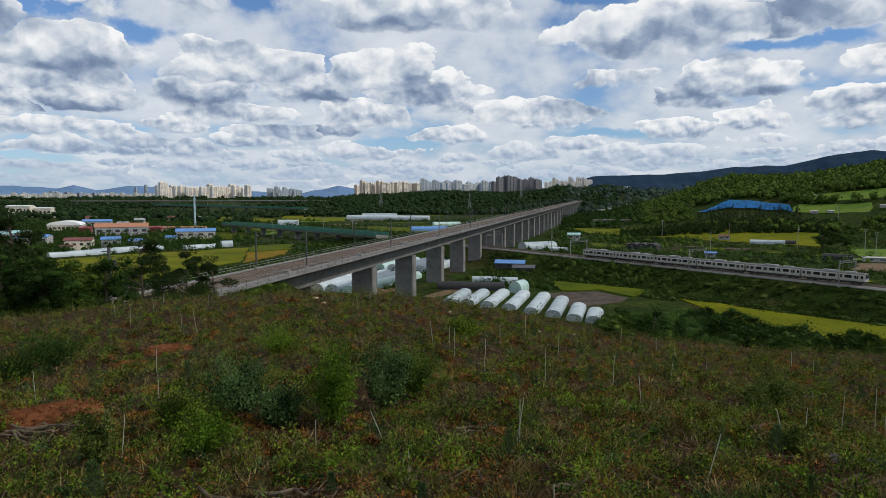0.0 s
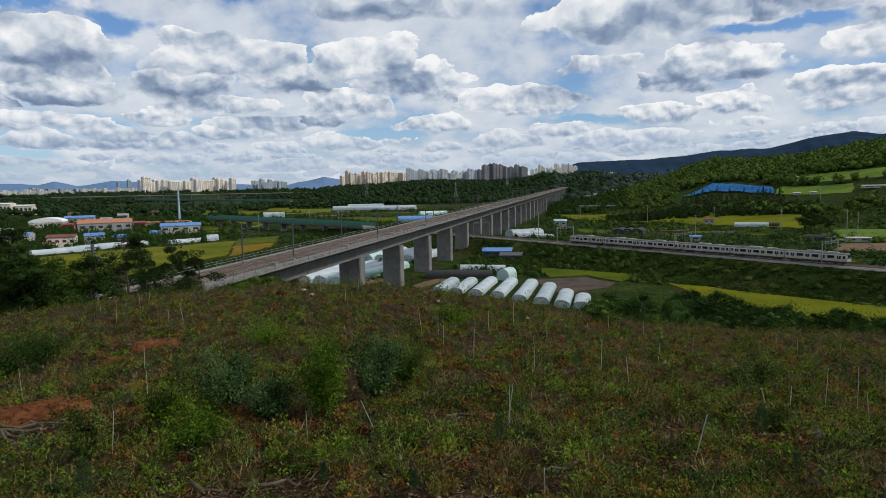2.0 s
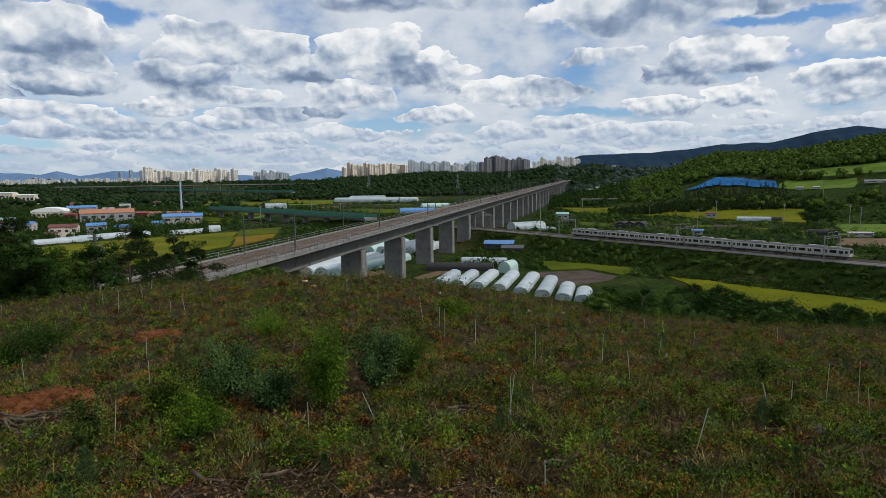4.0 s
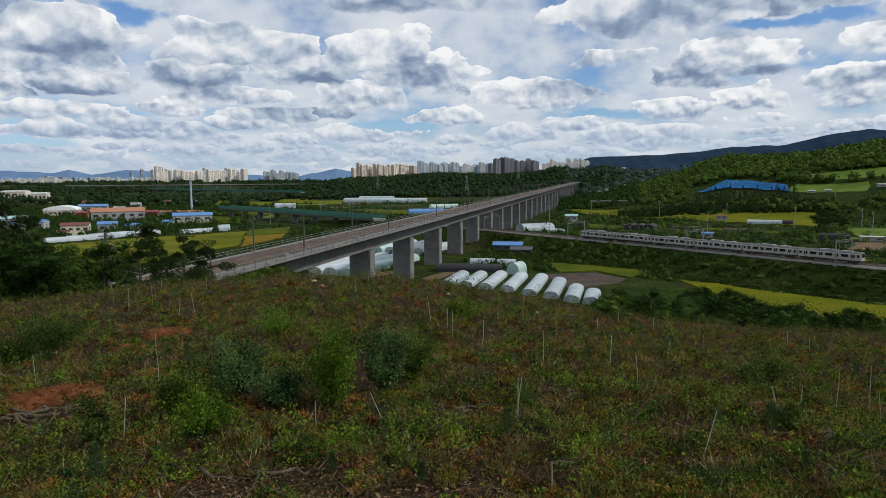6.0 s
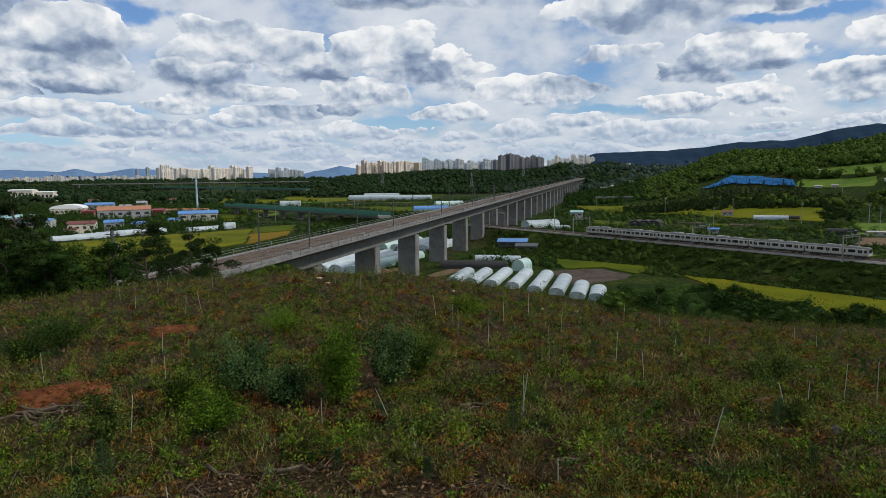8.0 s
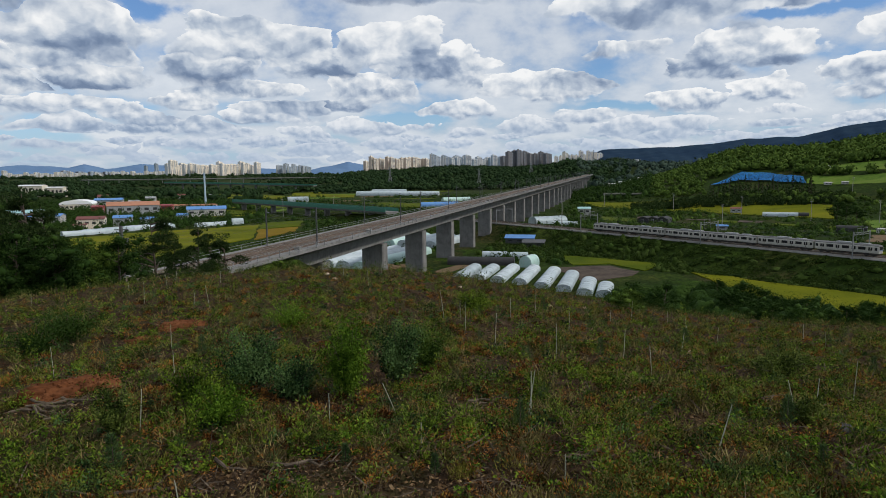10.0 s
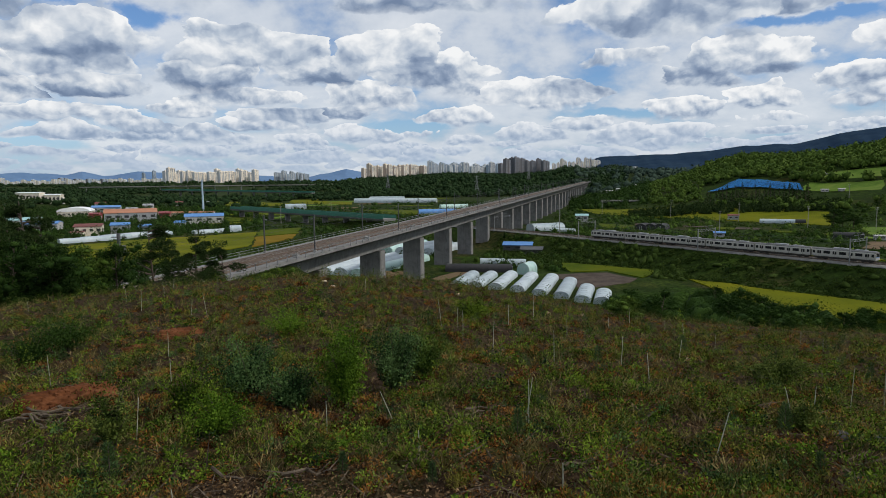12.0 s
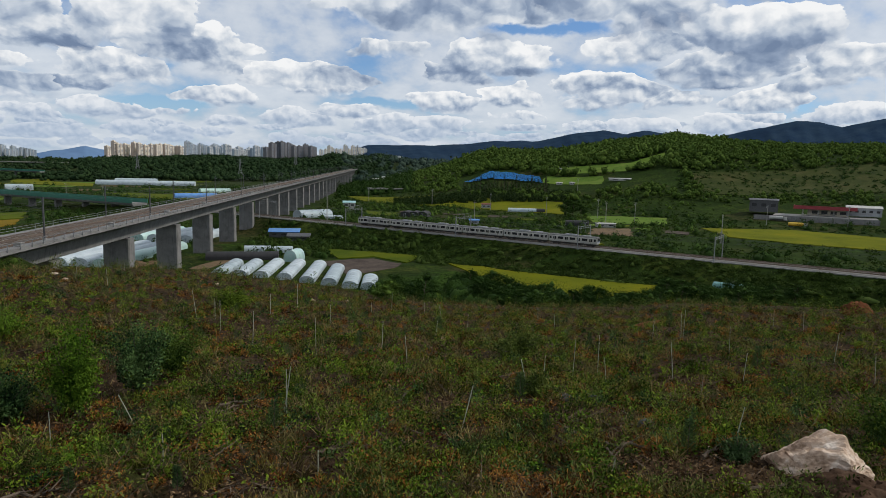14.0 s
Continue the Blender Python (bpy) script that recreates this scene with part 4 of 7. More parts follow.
CREAM_LABEL = "cream high-rise apartment block with vertical window strips"
town("apartment_tower", TOWER_CREAM, TOWER_WHITE, CREAM_LABEL, "cream towers in the west town", 11, -23.8, -16.6, 22, 3000, 46, 70, 26, 30)
town("apartment_tower", TOWER_CREAM, TOWER_PINK, "cream and pinkish high-rise apartment block in a long row", "cream towers behind the wooded hill", 12, -7.7, -2.0, 15, 2850, 62, 72, 28, 26)
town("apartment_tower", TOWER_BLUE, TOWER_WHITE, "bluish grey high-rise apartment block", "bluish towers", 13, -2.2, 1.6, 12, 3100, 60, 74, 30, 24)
town("apartment_tower", TOWER_WHITE, TOWER_BLUE, "pale lower apartment block in town", "pale blocks", 14, -0.2, 4.5, 16, 2900, 54, 70, 30, 24)
town("apartment_tower", TOWER_BROWN, TOWER_BROWN, "dark grey-brown high-rise apartment block", "dark towers", 15, 4.25, 8.55, 9, 2500, 62, 78, 30, 30)
town("apartment_tower", TOWER_WHITE, TOWER_CREAM, "pale grey high-rise apartment block", "pale towers on the rise", 16, 8.9, 13.0, 12, 2900, 62, 76, 38, 17)
# the haze over these far blocks is put into their bluish wall colour
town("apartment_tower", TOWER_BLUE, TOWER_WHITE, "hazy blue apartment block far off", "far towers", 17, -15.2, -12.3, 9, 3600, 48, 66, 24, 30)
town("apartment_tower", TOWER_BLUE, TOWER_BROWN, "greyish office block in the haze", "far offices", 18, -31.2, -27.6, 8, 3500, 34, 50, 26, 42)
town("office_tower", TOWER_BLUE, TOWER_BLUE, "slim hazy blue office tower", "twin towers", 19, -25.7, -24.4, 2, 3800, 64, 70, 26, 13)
town("low_block", TOWER_WHITE, TOWER_CREAM, "pale low blocks of a distant town", "low town", 20, -35, -24, 34, 3300, 34, 50, 26, 22)
town("low_block", TOWER_WHITE, TOWER_CREAM, "pale low blocks of a distant town", "low town", 21, -13, -7.5, 12, 2700, 10, 16, 28, 24)
town("hillside_block", TOWER_WHITE, TOWER_BLUE, "pale institutional block on the wooded hillside", "hillside blocks", 22, 15.3, 17.2, 3, 2300, 9, 14, 62, 34)


# ---------- fields ----------
def patch(name, corners, mat, label, category="field", lift=0.5, step=6.0, kind="structure"):
    """A crop or a bare plot on the ground: corners by bearing and range, a bumpy top and an earth edge."""
    pts = np.array([bearing(a, r) for a, r in corners])
    jig = np.random.default_rng(len(corners) + int(corners[0][1]))
    rim = []
    for p, q in zip(pts, np.roll(pts, -1, axis=0)):
        k = max(2, int(np.hypot(*(q - p)) / 7))
        side = np.array([-(q - p)[1], (q - p)[0]]) / (np.hypot(*(q - p)) + 1e-6)
        rim += [p + (q - p) * i / k + side * (jig.normal() * 0.7 if i else 0) for i in range(k)]
    pts = np.array(rim)
    lo, hi = pts.min(0), pts.max(0)
    size = max(step, (hi - lo).max() / 70)
    xs, ys = np.arange(lo[0], hi[0] + size, size), np.arange(lo[1], hi[1] + size, size)
    bm = bmesh.new()
    ring = [bm.verts.new((x, y, 0)) for x, y in pts]
    bm.faces.new(ring)
    for axis, values in ((0, xs), (1, ys)):
        for value in values[1:-1]:
            at, no = [0, 0, 0], [0, 0, 0]
            at[axis], no[axis] = value, 1
            bmesh.ops.bisect_plane(bm, geom=bm.verts[:] + bm.edges[:] + bm.faces[:], plane_co=at, plane_no=no)
    co = np.array([v.co[:] for v in bm.verts])
    z = height(co[:, 0], co[:, 1]) + lift + RNG.normal(size=len(co)) * 0.05 * lift
    for v, h in zip(bm.verts, z):
        v.co.z = h
    edge = [e for e in bm.edges if e.is_boundary]
    made = bmesh.ops.extrude_edge_only(bm, edges=edge)
    for v in made["geom"]:
        if isinstance(v, bmesh.types.BMVert):
            v.co.z -= lift + 1.5
    bmesh.ops.recalc_face_normals(bm, faces=bm.faces[:])
    me = bpy.data.meshes.new(name)
    bm.to_mesh(me)
    bm.free()
    me.materials.append(mat)
    tagged(new(name, me), label, category, kind=kind)


FIELDS = []


def field(name, corners, mat, label, lift=0.7):
    FIELDS.append(np.array([bearing(a, r) for a, r in corners]))
    patch(name, corners, mat, label, "field", min(lift, 0.35))


YELLOW = "ripening yellow rice paddy"
field("rice_field", [(-31.6, 426), (-26.8, 447), (-21.8, 457), (-16.8, 480), (-17.6, 372), (-21.8, 340), (-25.7, 297), (-30.8, 329)], RICE, YELLOW)
field("rice_field", [(-16.6, 494), (-13.1, 509), (-13.5, 455), (-16.9, 440)], RICE_GREEN, "green-yellow rice paddy")
field("rice_field", [(-16.9, 436), (-13.6, 448), (-13.8, 419), (-17.3, 366)], RICE_GOLD, "golden brown rice paddy")
field("rice_field", [(-20, 1204), (-14.5, 1064), (-14.9, 944), (-20, 1020)], RICE, YELLOW)
field("rice_field", [(-14, 1214), (-8.7, 1090), (-8.7, 962), (-14, 1036)], RICE, YELLOW)
field("rice_field", [(-19.5, 707), (-16.8, 674), (-17, 616), (-19.3, 616)], RICE_GREEN, "green-yellow rice paddy")
field("rice_field", [(11.2, 760), (17.8, 690), (30.3, 600), (30.4, 530), (24.4, 555), (17.8, 600), (12.7, 660)], RICE, YELLOW)
field("rice_field", [(13, 521), (15.8, 503), (15.8, 470), (13, 475)], RICE_GREEN, "green-yellow rice paddy")
field("rice_field", [(26.1, 352), (29.7, 358), (32.3, 350), (34, 322), (31.6, 318), (28.5, 328)], RICE, YELLOW)
field("rice_field", [(20.3, 241), (26.7, 226), (34.9, 215), (38.6, 214), (38.7, 192), (34.9, 184), (26.7, 196), (22.5, 219)], RICE, YELLOW)
field("rice_field", [(41.7, 458), (48.3, 486), (54.5, 468), (62, 470), (62, 390), (54.5, 386), (48.4, 386), (43.9, 402)], RICE, YELLOW)
field("grass_field", [(9.6, 278), (13.7, 270), (17.9, 259), (16.6, 240), (13.7, 256), (10.6, 250)], RICE_GREEN, "olive green crop plot", 0.3)
field("tilled_field", [(9.1, 243), (13.7, 251), (16.2, 238), (15.6, 228), (11.4, 212)], TILLED, "bare grey-brown tilled plot", 0.12)
field("bare_plot", [(33, 413), (36, 424), (36.4, 373), (32.5, 373)], BARE, "bare tan earth with dry stalks", 0.2)
field("bare_plot", [(18.6, 382), (20.6, 392), (21.0, 366), (19.0, 358)], BARE, "bare reddish earth plot", 0.15)
field("rice_field", [(-17.5, 780), (-14.5, 760), (-14.6, 700), (-17.2, 705)], RICE_GREEN, "green-yellow rice paddy")
field("rice_field", [(-8.5, 800), (-1, 745), (-1.5, 660), (-6, 690)], RICE_GREEN, "green-yellow rice paddy")
field("meadow", [(29.9, 790), (35.8, 765), (38.5, 800), (38.6, 770), (35.5, 730), (29.9, 756)], MEADOW, "bright green terraced meadow", 0.3)
field("meadow", [(28.8, 748), (33.6, 722), (33.5, 684), (28.4, 716)], MEADOW, "bright green terraced meadow", 0.3)
field("meadow", [(32.5, 520), (39, 520), (39, 470), (33, 462)], MEADOW, "green grass plot", 0.3)
field("dry_slope", [(40.3, 720), (46, 745), (52, 780), (57, 790), (57, 680), (51.8, 662), (42, 632)], DRY_SLOPE, "brownish grass slope with terraces", 0.4)


field("dirt_track", [(-1.8, 232), (0.0, 246), (2.0, 264), (3.0, 264), (1.2, 243), (-0.6, 228)], BARE, "pale dirt track beside the pier", 0.08)


rng = np.random.default_rng(77)
for k in range(22):
    az, r = -21 + 19.5 * ((k * 0.618) % 1), 560 + 640 * (k + rng.uniform()) / 22
    wide, deep = rng.uniform(1.6, 4.2), r * rng.uniform(0.025, 0.06)
    field("crop_strip", [(az, r), (az + wide, r * 1.01), (az + wide + 0.3, r + deep), (az + 0.4, r + deep * 0.9)], (RICE, RICE_GREEN, MEADOW, RICE, BARE)[k % 5], ("yellow rice strip in the plain", "green-yellow rice strip in the plain", "green crop strip in the plain", "yellow rice strip in the plain", "bare tan strip in the plain")[k % 5], 0.5)
for k in range(12):
    az, r = 12 + 27 * ((k * 0.618 + 0.2) % 1), 395 + 120 * ((k * 0.37) % 1)
    wide, deep = rng.uniform(0.8, 2.0), rng.uniform(8, 20)
    field("crop_plot", [(az, r), (az + wide, r - 4), (az + wide + 0.1, r + deep - 4), (az + 0.1, r + deep)], (MEADOW, RICE_GREEN, TILLED)[k % 3], ("small green vegetable plot", "small yellowish crop plot", "small tilled brown plot")[k % 3], 0.3)


def build_nets():
    """The blue shade nets over rows of beds on the slope."""
    root = thing("shade_net_field", spot(24.8, 735), "bright blue shade nets in rows over a sloping field", "net field")
    inv = root.matrix_basis.inverted()
    rows = 14
    for k in range(rows):
        f0, f1 = k / rows, (k + 0.8) / rows
        g = Geo()
        ring = []
        for f, lift in ((f0, 2.1), (f1, 1.9)):
            a0 = 21.6 + 2.3 * f
            a1 = 28.5 - 0.3 * f
            line = []
            for a in np.linspace(a0, a1, 22):
                x, y = bearing(a, 752 - 6.3 * (a - 21.7) + f * (50 - 3.4 * (a - 21.7)) + 2.0 * math.sin(a * 3))
                line.append((x, y, ground_at(x, y) + lift + 0.25 * math.sin(a * 9)))
            ring.append(line)
        g.loft([ring[0], ring[1], [(x, y, z - 0.3) for x, y, z in ring[1]]], closed=False)
        me = g.mesh("net", BLUE_NET)
        me.transform(inv)
        part("net", me, None, root)
        posts = Geo()
        for x, y, z in ring[0][::3]:
            posts.box(x, y, z - 1.2, 0.15, 0.15, 2.4)
        me = posts.mesh("net_posts", DEADWOOD)
        me.transform(inv)
        part("net_posts", me, None, root)


build_nets()


# ---------- greenhouses and buildings ----------
def arch(width, high, x, thick=0.0, k=12):
    w, h = width / 2 - thick, high - thick
    pts = [(x, -w, 0.0), (x, -w, h * 0.38)]
    pts += [(x, -w * math.cos(a), h * 0.38 + h * 0.62 * math.sin(a)) for a in np.linspace(0, math.pi, k)[1:-1]]
    return pts + [(x, w, h * 0.38), (x, w, 0.0)]


BUILT = []


def claim(m, length, width):
    """Notes the plan of a building, to keep plants out of it."""
    way = m.to_3x3() @ Vector((1, 0, 0))
    for f in np.arange(-length / 2, length / 2 + 0.1, max(1.0, width / 2)):
        BUILT.append((m.translation.x + way.x * f, m.translation.y + way.y * f, width * 0.55 + 2.5))


def greenhouse(m, length, width, high, cover, label, group="", ribs=True):
    claim(m, length, width)
    root = thing("greenhouse", m, label, "greenhouse", group)
    skin = Geo()
    n = max(4, int(length / 1.6))
    rng = random.Random(int(length * 7 + width * 31))
    rows = []
    for i in range(n + 1):
        sag = 1 - (0.018 if i % 2 else 0) - rng.uniform(0, 0.01)
        rows.append([(x, y * sag, z * sag) for x, y, z in arch(width, high, length * (i / n - 0.5))])
    skin.loft(rows, closed=False)
    part("cover", skin, cover, root, soft=True)
    for e in (-1, 1):
        part("end_wall", Geo().add(arch(width * 0.99, high * 0.985, e * (length / 2 - 0.05)), [tuple(range(14))]), cover, root)
        door = part("door", Geo().box(e * (length / 2 + 0.03), 0, high * 0.33, 0.08, 1.5, high * 0.66), RIB, root)
        part("door_panel", Geo().box(e * (length / 2 + 0.07), 0, high * 0.33, 0.05, 1.3, high * 0.6), cover, door)
    if ribs:
        for i in range(0, n + 1, 2):
            part("hoop", Geo().tube([(x, y * 1.004, z * 1.004) for x, y, z in arch(width, high, length * (i / n - 0.5), 0, 9)], 0.05, 4), RIB, root)
    return root


def turn_of(dx, dy):
    return math.degrees(math.atan2(dy, dx))


FILM_LABEL = "white plastic-film greenhouse tunnel with steel hoops"
for (x, y), length in zip(((8.3, 238), (15.0, 237), (22.4, 237), (29.6, 234), (36.2, 229), (41.0, 220), (43.9, 206), (47.2, 197)), (24, 26, 30, 32, 34, 30, 22, 16)):
    way = np.array([-0.27, -0.963])
    c = np.array([x, y]) + way * length / 2
    greenhouse(pose(c[0], c[1], ground_at(*c), 0, 0, turn_of(*way)), length, 4.7, 2.25, FILM, FILM_LABEL, "row of white tunnels below the hill")
greenhouse(pose(11, 251, ground_at(11, 251), 0, 0, -8), 26, 6, 3.0, NET_BLACK, "greenhouse tunnel covered with black shade net", ribs=False)
greenhouse(spot(3.7, 272, 0, -10), 10, 4, 2.6, FILM, FILM_LABEL)
greenhouse(spot(5.4, 270, 0, -10), 12, 4, 2.6, FILM, FILM_LABEL)
greenhouse(spot(6.8, 246, 0, 60), 8, 5, 4.4, FILM_GREEN, "small pale green film shed")
for k in range(8):
    x, y = -72 + 6.9 * k, 286 - 3.2 * k
    greenhouse(pose(x, y, ground_at(x, y), 0, 0, 65), 54, 6.4, 3.1, FILM_GREEN if k in (3, 7) else FILM, "pale film greenhouse beside the viaduct piers", "greenhouses beyond the viaduct", ribs=False)
for k in range(5):
    x, y = -30 + 6.9 * k, 338 - 3.2 * k
    greenhouse(pose(x, y, ground_at(x, y), 0, 0, 65), 40, 6.2, 3.4, FILM_GREEN if k == 1 else FILM, "pale film greenhouse beside the viaduct piers", "greenhouses beyond the viaduct", ribs=False)
greenhouse(spot(8.4, 452, 0, 24), 25, 11, 5.0, FILM, "large white film greenhouse by the railway")
greenhouse(spot(9.9, 440, 0, -25), 16, 5, 2.4, FILM, "low white tunnel by the track")
greenhouse(spot(26.8, 545, 0, -27), 24, 5.5, 3.2, FILM, FILM_LABEL)
greenhouse(spot(28.4, 545, 0, -27), 7, 5.2, 3, NET_BLACK, "dark netted greenhouse end", ribs=False)
greenhouse(spot(31.6, 432, 0, -30), 15, 6, 3.6, NET_BLACK, "dark netted greenhouse tunnel", ribs=False)
for k in range(3):
    greenhouse(spot(16.6 + 0.75 * k, 470, 0, 60), 14, 8, 4.2, NET_BLACK, "dark netted greenhouse tunnel", "dark tunnels", ribs=False)
for az0, r, length in ((-7.6, 1045, 70), (-4.4, 1030, 80)):
    greenhouse(spot(az0 + 1.0, r, 0, -10), length, 12, 7, FILM, "long white greenhouse in the plain", ribs=False)
greenhouse(spot(-5.6, 1120, 0, -6), 60, 12, 8, FILM, "long white greenhouse in the plain", ribs=False)
greenhouse(spot(-13.5, 856, 0, 8), 26, 8, 6.5, FILM, "white greenhouse in the plain", ribs=False)
greenhouse(spot(-1.2, 690, 0, 12), 40, 10, 5, BLUE_ROOF, "greenhouse with a pale blue cover", ribs=False)
greenhouse(spot(0.3, 820, 0, 20), 36, 9, 5, FILM_GREEN, "long pale green greenhouse", ribs=False)
for k in range(4):
    greenhouse(spot(-29.8 + 1.45 * k, 455 + 9 * k, 0, 48), 30, 6, 3, FILM, "white film greenhouse beside the rice", "greenhouses beside the rice")
greenhouse(spot(-20.6, 487, 0, 44), 24, 7, 2.7, FILM, "white film greenhouse beside the rice", "greenhouses beside the rice")
greenhouse(spot(-24.6, 480, 0, 44), 18, 6, 2.6, FILM, "white film greenhouse beside the rice", "greenhouses beside the rice")
greenhouse(spot(-18.6, 494, 0, 30), 8, 6, 4.5, FILM, "small white round-topped shed")


def shed(name, m, w, d, h, pitch, roof, wall, label, category="building", windows=4, group=""):
    """A gabled building: walls, overhanging roof sheets, window and door openings."""
    claim(m, w, d)
    root = thing(name, m, label, category, group)
    ring = [(-d / 2, 0), (d / 2, 0), (d / 2, h), (0, h + pitch), (-d / 2, h)]
    part("wall", Geo().loft([[(x, y, z) for y, z in ring] for x in (-w / 2, w / 2)]), wall, root)
    for side in (-1, 1):
        y0, z0 = side * (d / 2 + 0.5), h - pitch * 0.5 / (d / 2)
        g = Geo().loft([[(x, 0, h + pitch + 0.08), (x, y0, z0 + 0.08), (x, y0, z0 + 0.3), (x, 0, h + pitch + 0.3)] for x in (-w / 2 - 0.5, w / 2 + 0.5)])
        part("roof", g, roof, root)
    for k in range(windows):
        x = -w / 2 + w * (k + 0.5) / windows
        for side in (-1, 1):
            win = part("window", Geo().box(x, side * (d / 2 + 0.02), h * 0.6, w / windows * 0.5, 0.1, h * 0.28), DARK_OPENING, root)
            part("window_frame", Geo().box(x, side * (d / 2 + 0.06), h * 0.45, w / windows * 0.56, 0.12, h * 0.04), wall, win)
    part("door", Geo().box(w / 2 + 0.03, 0, h * 0.35, 0.1, d * 0.28, h * 0.7), GREY_WALL, root)
    part("door", Geo().box(-w / 2 - 0.03, 0, h * 0.35, 0.1, d * 0.28, h * 0.7), GREY_WALL, root)
    return root


def vaulted_hall(m):
    root = thing("vaulted_hall", m, "white hall with a low vaulted roof", "hall")
    part("wall", Geo().box(0, 0, 4, 36, 42, 8), CREAM_WALL, root)
    ring = [(-21.8 * math.cos(a), 7.9 + 6.0 * math.sin(a)) for a in np.linspace(0, math.pi, 12)]
    part("roof", Geo().loft([[(x, y, z) for y, z in ring] for x in (-18.6, 18.6)]), WHITE_ROOF, root)
    for k in range(7):
        for e in (-1, 1):
            part("window", Geo().box(e * 18.05, -17.4 + 5.8 * k, 4.0, 0.1, 3.0, 2.6), DARK_OPENING, root)
    for k in range(6):
        part("window", Geo().box(-14 + 5.6 * k, -21.05, 4.2, 2.6, 0.1, 2.2), DARK_OPENING, root)


vaulted_hall(spot(-30.3, 806, 0, 108) @ Matrix.Scale(0.74, 4))
shed("warehouse", spot(-26.5, 668, 0, 26), 44, 18, 8.5, 3.2, ORANGE_ROOF, GREY_WALL, "grey warehouse with an orange metal roof", windows=6)
shed("warehouse", spot(-21.0, 602, 0, 20), 32, 14, 6.5, 2.2, BLUE_ROOF, WHITE_WALL, "white workshop with a bright blue metal roof", windows=4)
shed("house", spot(-29.5, 510, 0, 20), 17, 11, 6.5, 1.6, RED_ROOF, CREAM_WALL, "cream two-storey house with a red roof", "house", 4)
shed("house_porch", spot(-30.3, 502, 0, 20), 8, 8, 3.2, 0.5, RED_ROOF, CREAM_WALL, "low cream annexe with a red roof", "house", 2)
shed("shed", spot(-27.3, 520, 0, 20), 12, 9, 6, 1.6, BLUE_ROOF, GREY_WALL, "grey shed with a blue roof", windows=2)
shed("shed", spot(-25.5, 530, 0, 10), 9, 7, 4, 1.2, BLUE_ROOF, GREY_WALL, "grey shed with a blue roof", windows=2)
shed("shed", spot(-22.9, 560, 0, 15), 8, 7, 4, 1.2, BLUE_ROOF, WHITE_WALL, "small shed with a blue roof", windows=2)
shed("warehouse", spot(-34.4, 640, 0, 20), 40, 16, 6, 2, TEAL_ROOF, WHITE_WALL, "pale workshop with a teal roof", windows=5)
shed("warehouse", spot(-32.6, 590, 0, 12), 26, 12, 5, 1.6, BLUE_ROOF, WHITE_WALL, "pale workshop with a blue roof", windows=4)
shed("warehouse", spot(-28.2, 850, 0, 20), 30, 14, 6, 2, BLUE_ROOF, GREY_WALL, "grey warehouse with a dark blue roof", windows=4)
shed("shed", spot(-24.0, 705, 0, 10), 10, 8, 6, 1, RED_PAINT, RED_PAINT, "red container-like shed in the yard", windows=2)
shed("shed", spot(-29.0, 720, 0, 10), 10, 8, 6, 1, RED_PAINT, RED_PAINT, "red container-like shed in the yard", windows=2)
shed("shed", spot(-22.4, 760, 0, 6), 60, 8, 3, 1.2, ORANGE_ROOF, CREAM_WALL, "long low orange-roofed shed", windows=8)
shed("office_building", spot(-33.2, 1005, 0, 4), 30, 14, 14, 1, WHITE_ROOF, CREAM_WALL, "cream flat-roofed building among trees", windows=7)
shed("office_building", spot(-31.8, 1000, 0, 4), 26, 12, 12, 1, WHITE_ROOF, CREAM_WALL, "cream flat-roofed building among trees", windows=5)
for az, r, roof, wall in ((-28.6, 930, RED_ROOF, CREAM_WALL), (-25.2, 900, GREY_WALL, WHITE_WALL), (-22.8, 980, RED_ROOF, WHITE_WALL), (-20.4, 990, GREY_WALL, WHITE_WALL), (-26.4, 840, GREY_WALL, WHITE_WALL)):
    shed("house", spot(az, r, 0, 15), 12, 8, 4, 2.0, roof, wall, "small country house in the village", "house", 3, "village houses")
shed("barn", spot(6.0, 322, 0, -12), 14, 9, 2.6, 1.2, BLUE_ROOF, STEEL_DARK, "low barn with a blue metal roof under the bank", windows=3)
shed("barn", spot(7.2, 312, 0, -12), 10, 8, 2.2, 1.0, STEEL_DARK, STEEL_DARK, "low grey barn with a metal roof", windows=2)
shed("shed", spot(11.5, 545, 0, -10), 10, 8, 5, 1.2, TEAL_ROOF, WHITE_WALL, "small shed with a teal roof", windows=2)
shed("shed", spot(17.3, 396, 0, -20), 6, 4, 2, 0.5, BLUE_ROOF, GREY_WALL, "low blue-roofed shed beside the plots", windows=1)
shed("shed", spot(23.6, 570, 0, -20), 8, 6, 3.4, 0.8, RED_ROOF, GREY_WALL, "small dark red shed by the field", windows=2)
shed("shed", spot(34.0, 430, 0, -20), 12, 5, 2.2, 0.4, WHITE_WALL, WHITE_WALL, "low white shed beside the plots", windows=2)
shed("shed", spot(22.6, 420, 0, -20), 6, 5, 2.4, 0.6, BLUE_ROOF, GREY_WALL, "low blue-covered shed among scrub", windows=1)
for az, r in ((14.0, 1150), (14.8, 1100), (15.6, 1180), (13.4, 1220), (16.4, 1080), (15.2, 1010)):
    shed("factory_building", spot(az, r, 0, -15), 20, 10, 4.5, 1.0, WHITE_WALL, WHITE_WALL, "pale flat factory building in the valley", windows=5, group="factories in the valley")
for az, r, w in ((29.9, 705, 6), (31.0, 700, 5), (29.8, 775, 6), (35.0, 690, 22)):
    shed("farm_shed", spot(az, r, 0, -20), w, 4, 2, 0.5, WHITE_WALL, WHITE_WALL, "low white farm shed on the slope", windows=2)


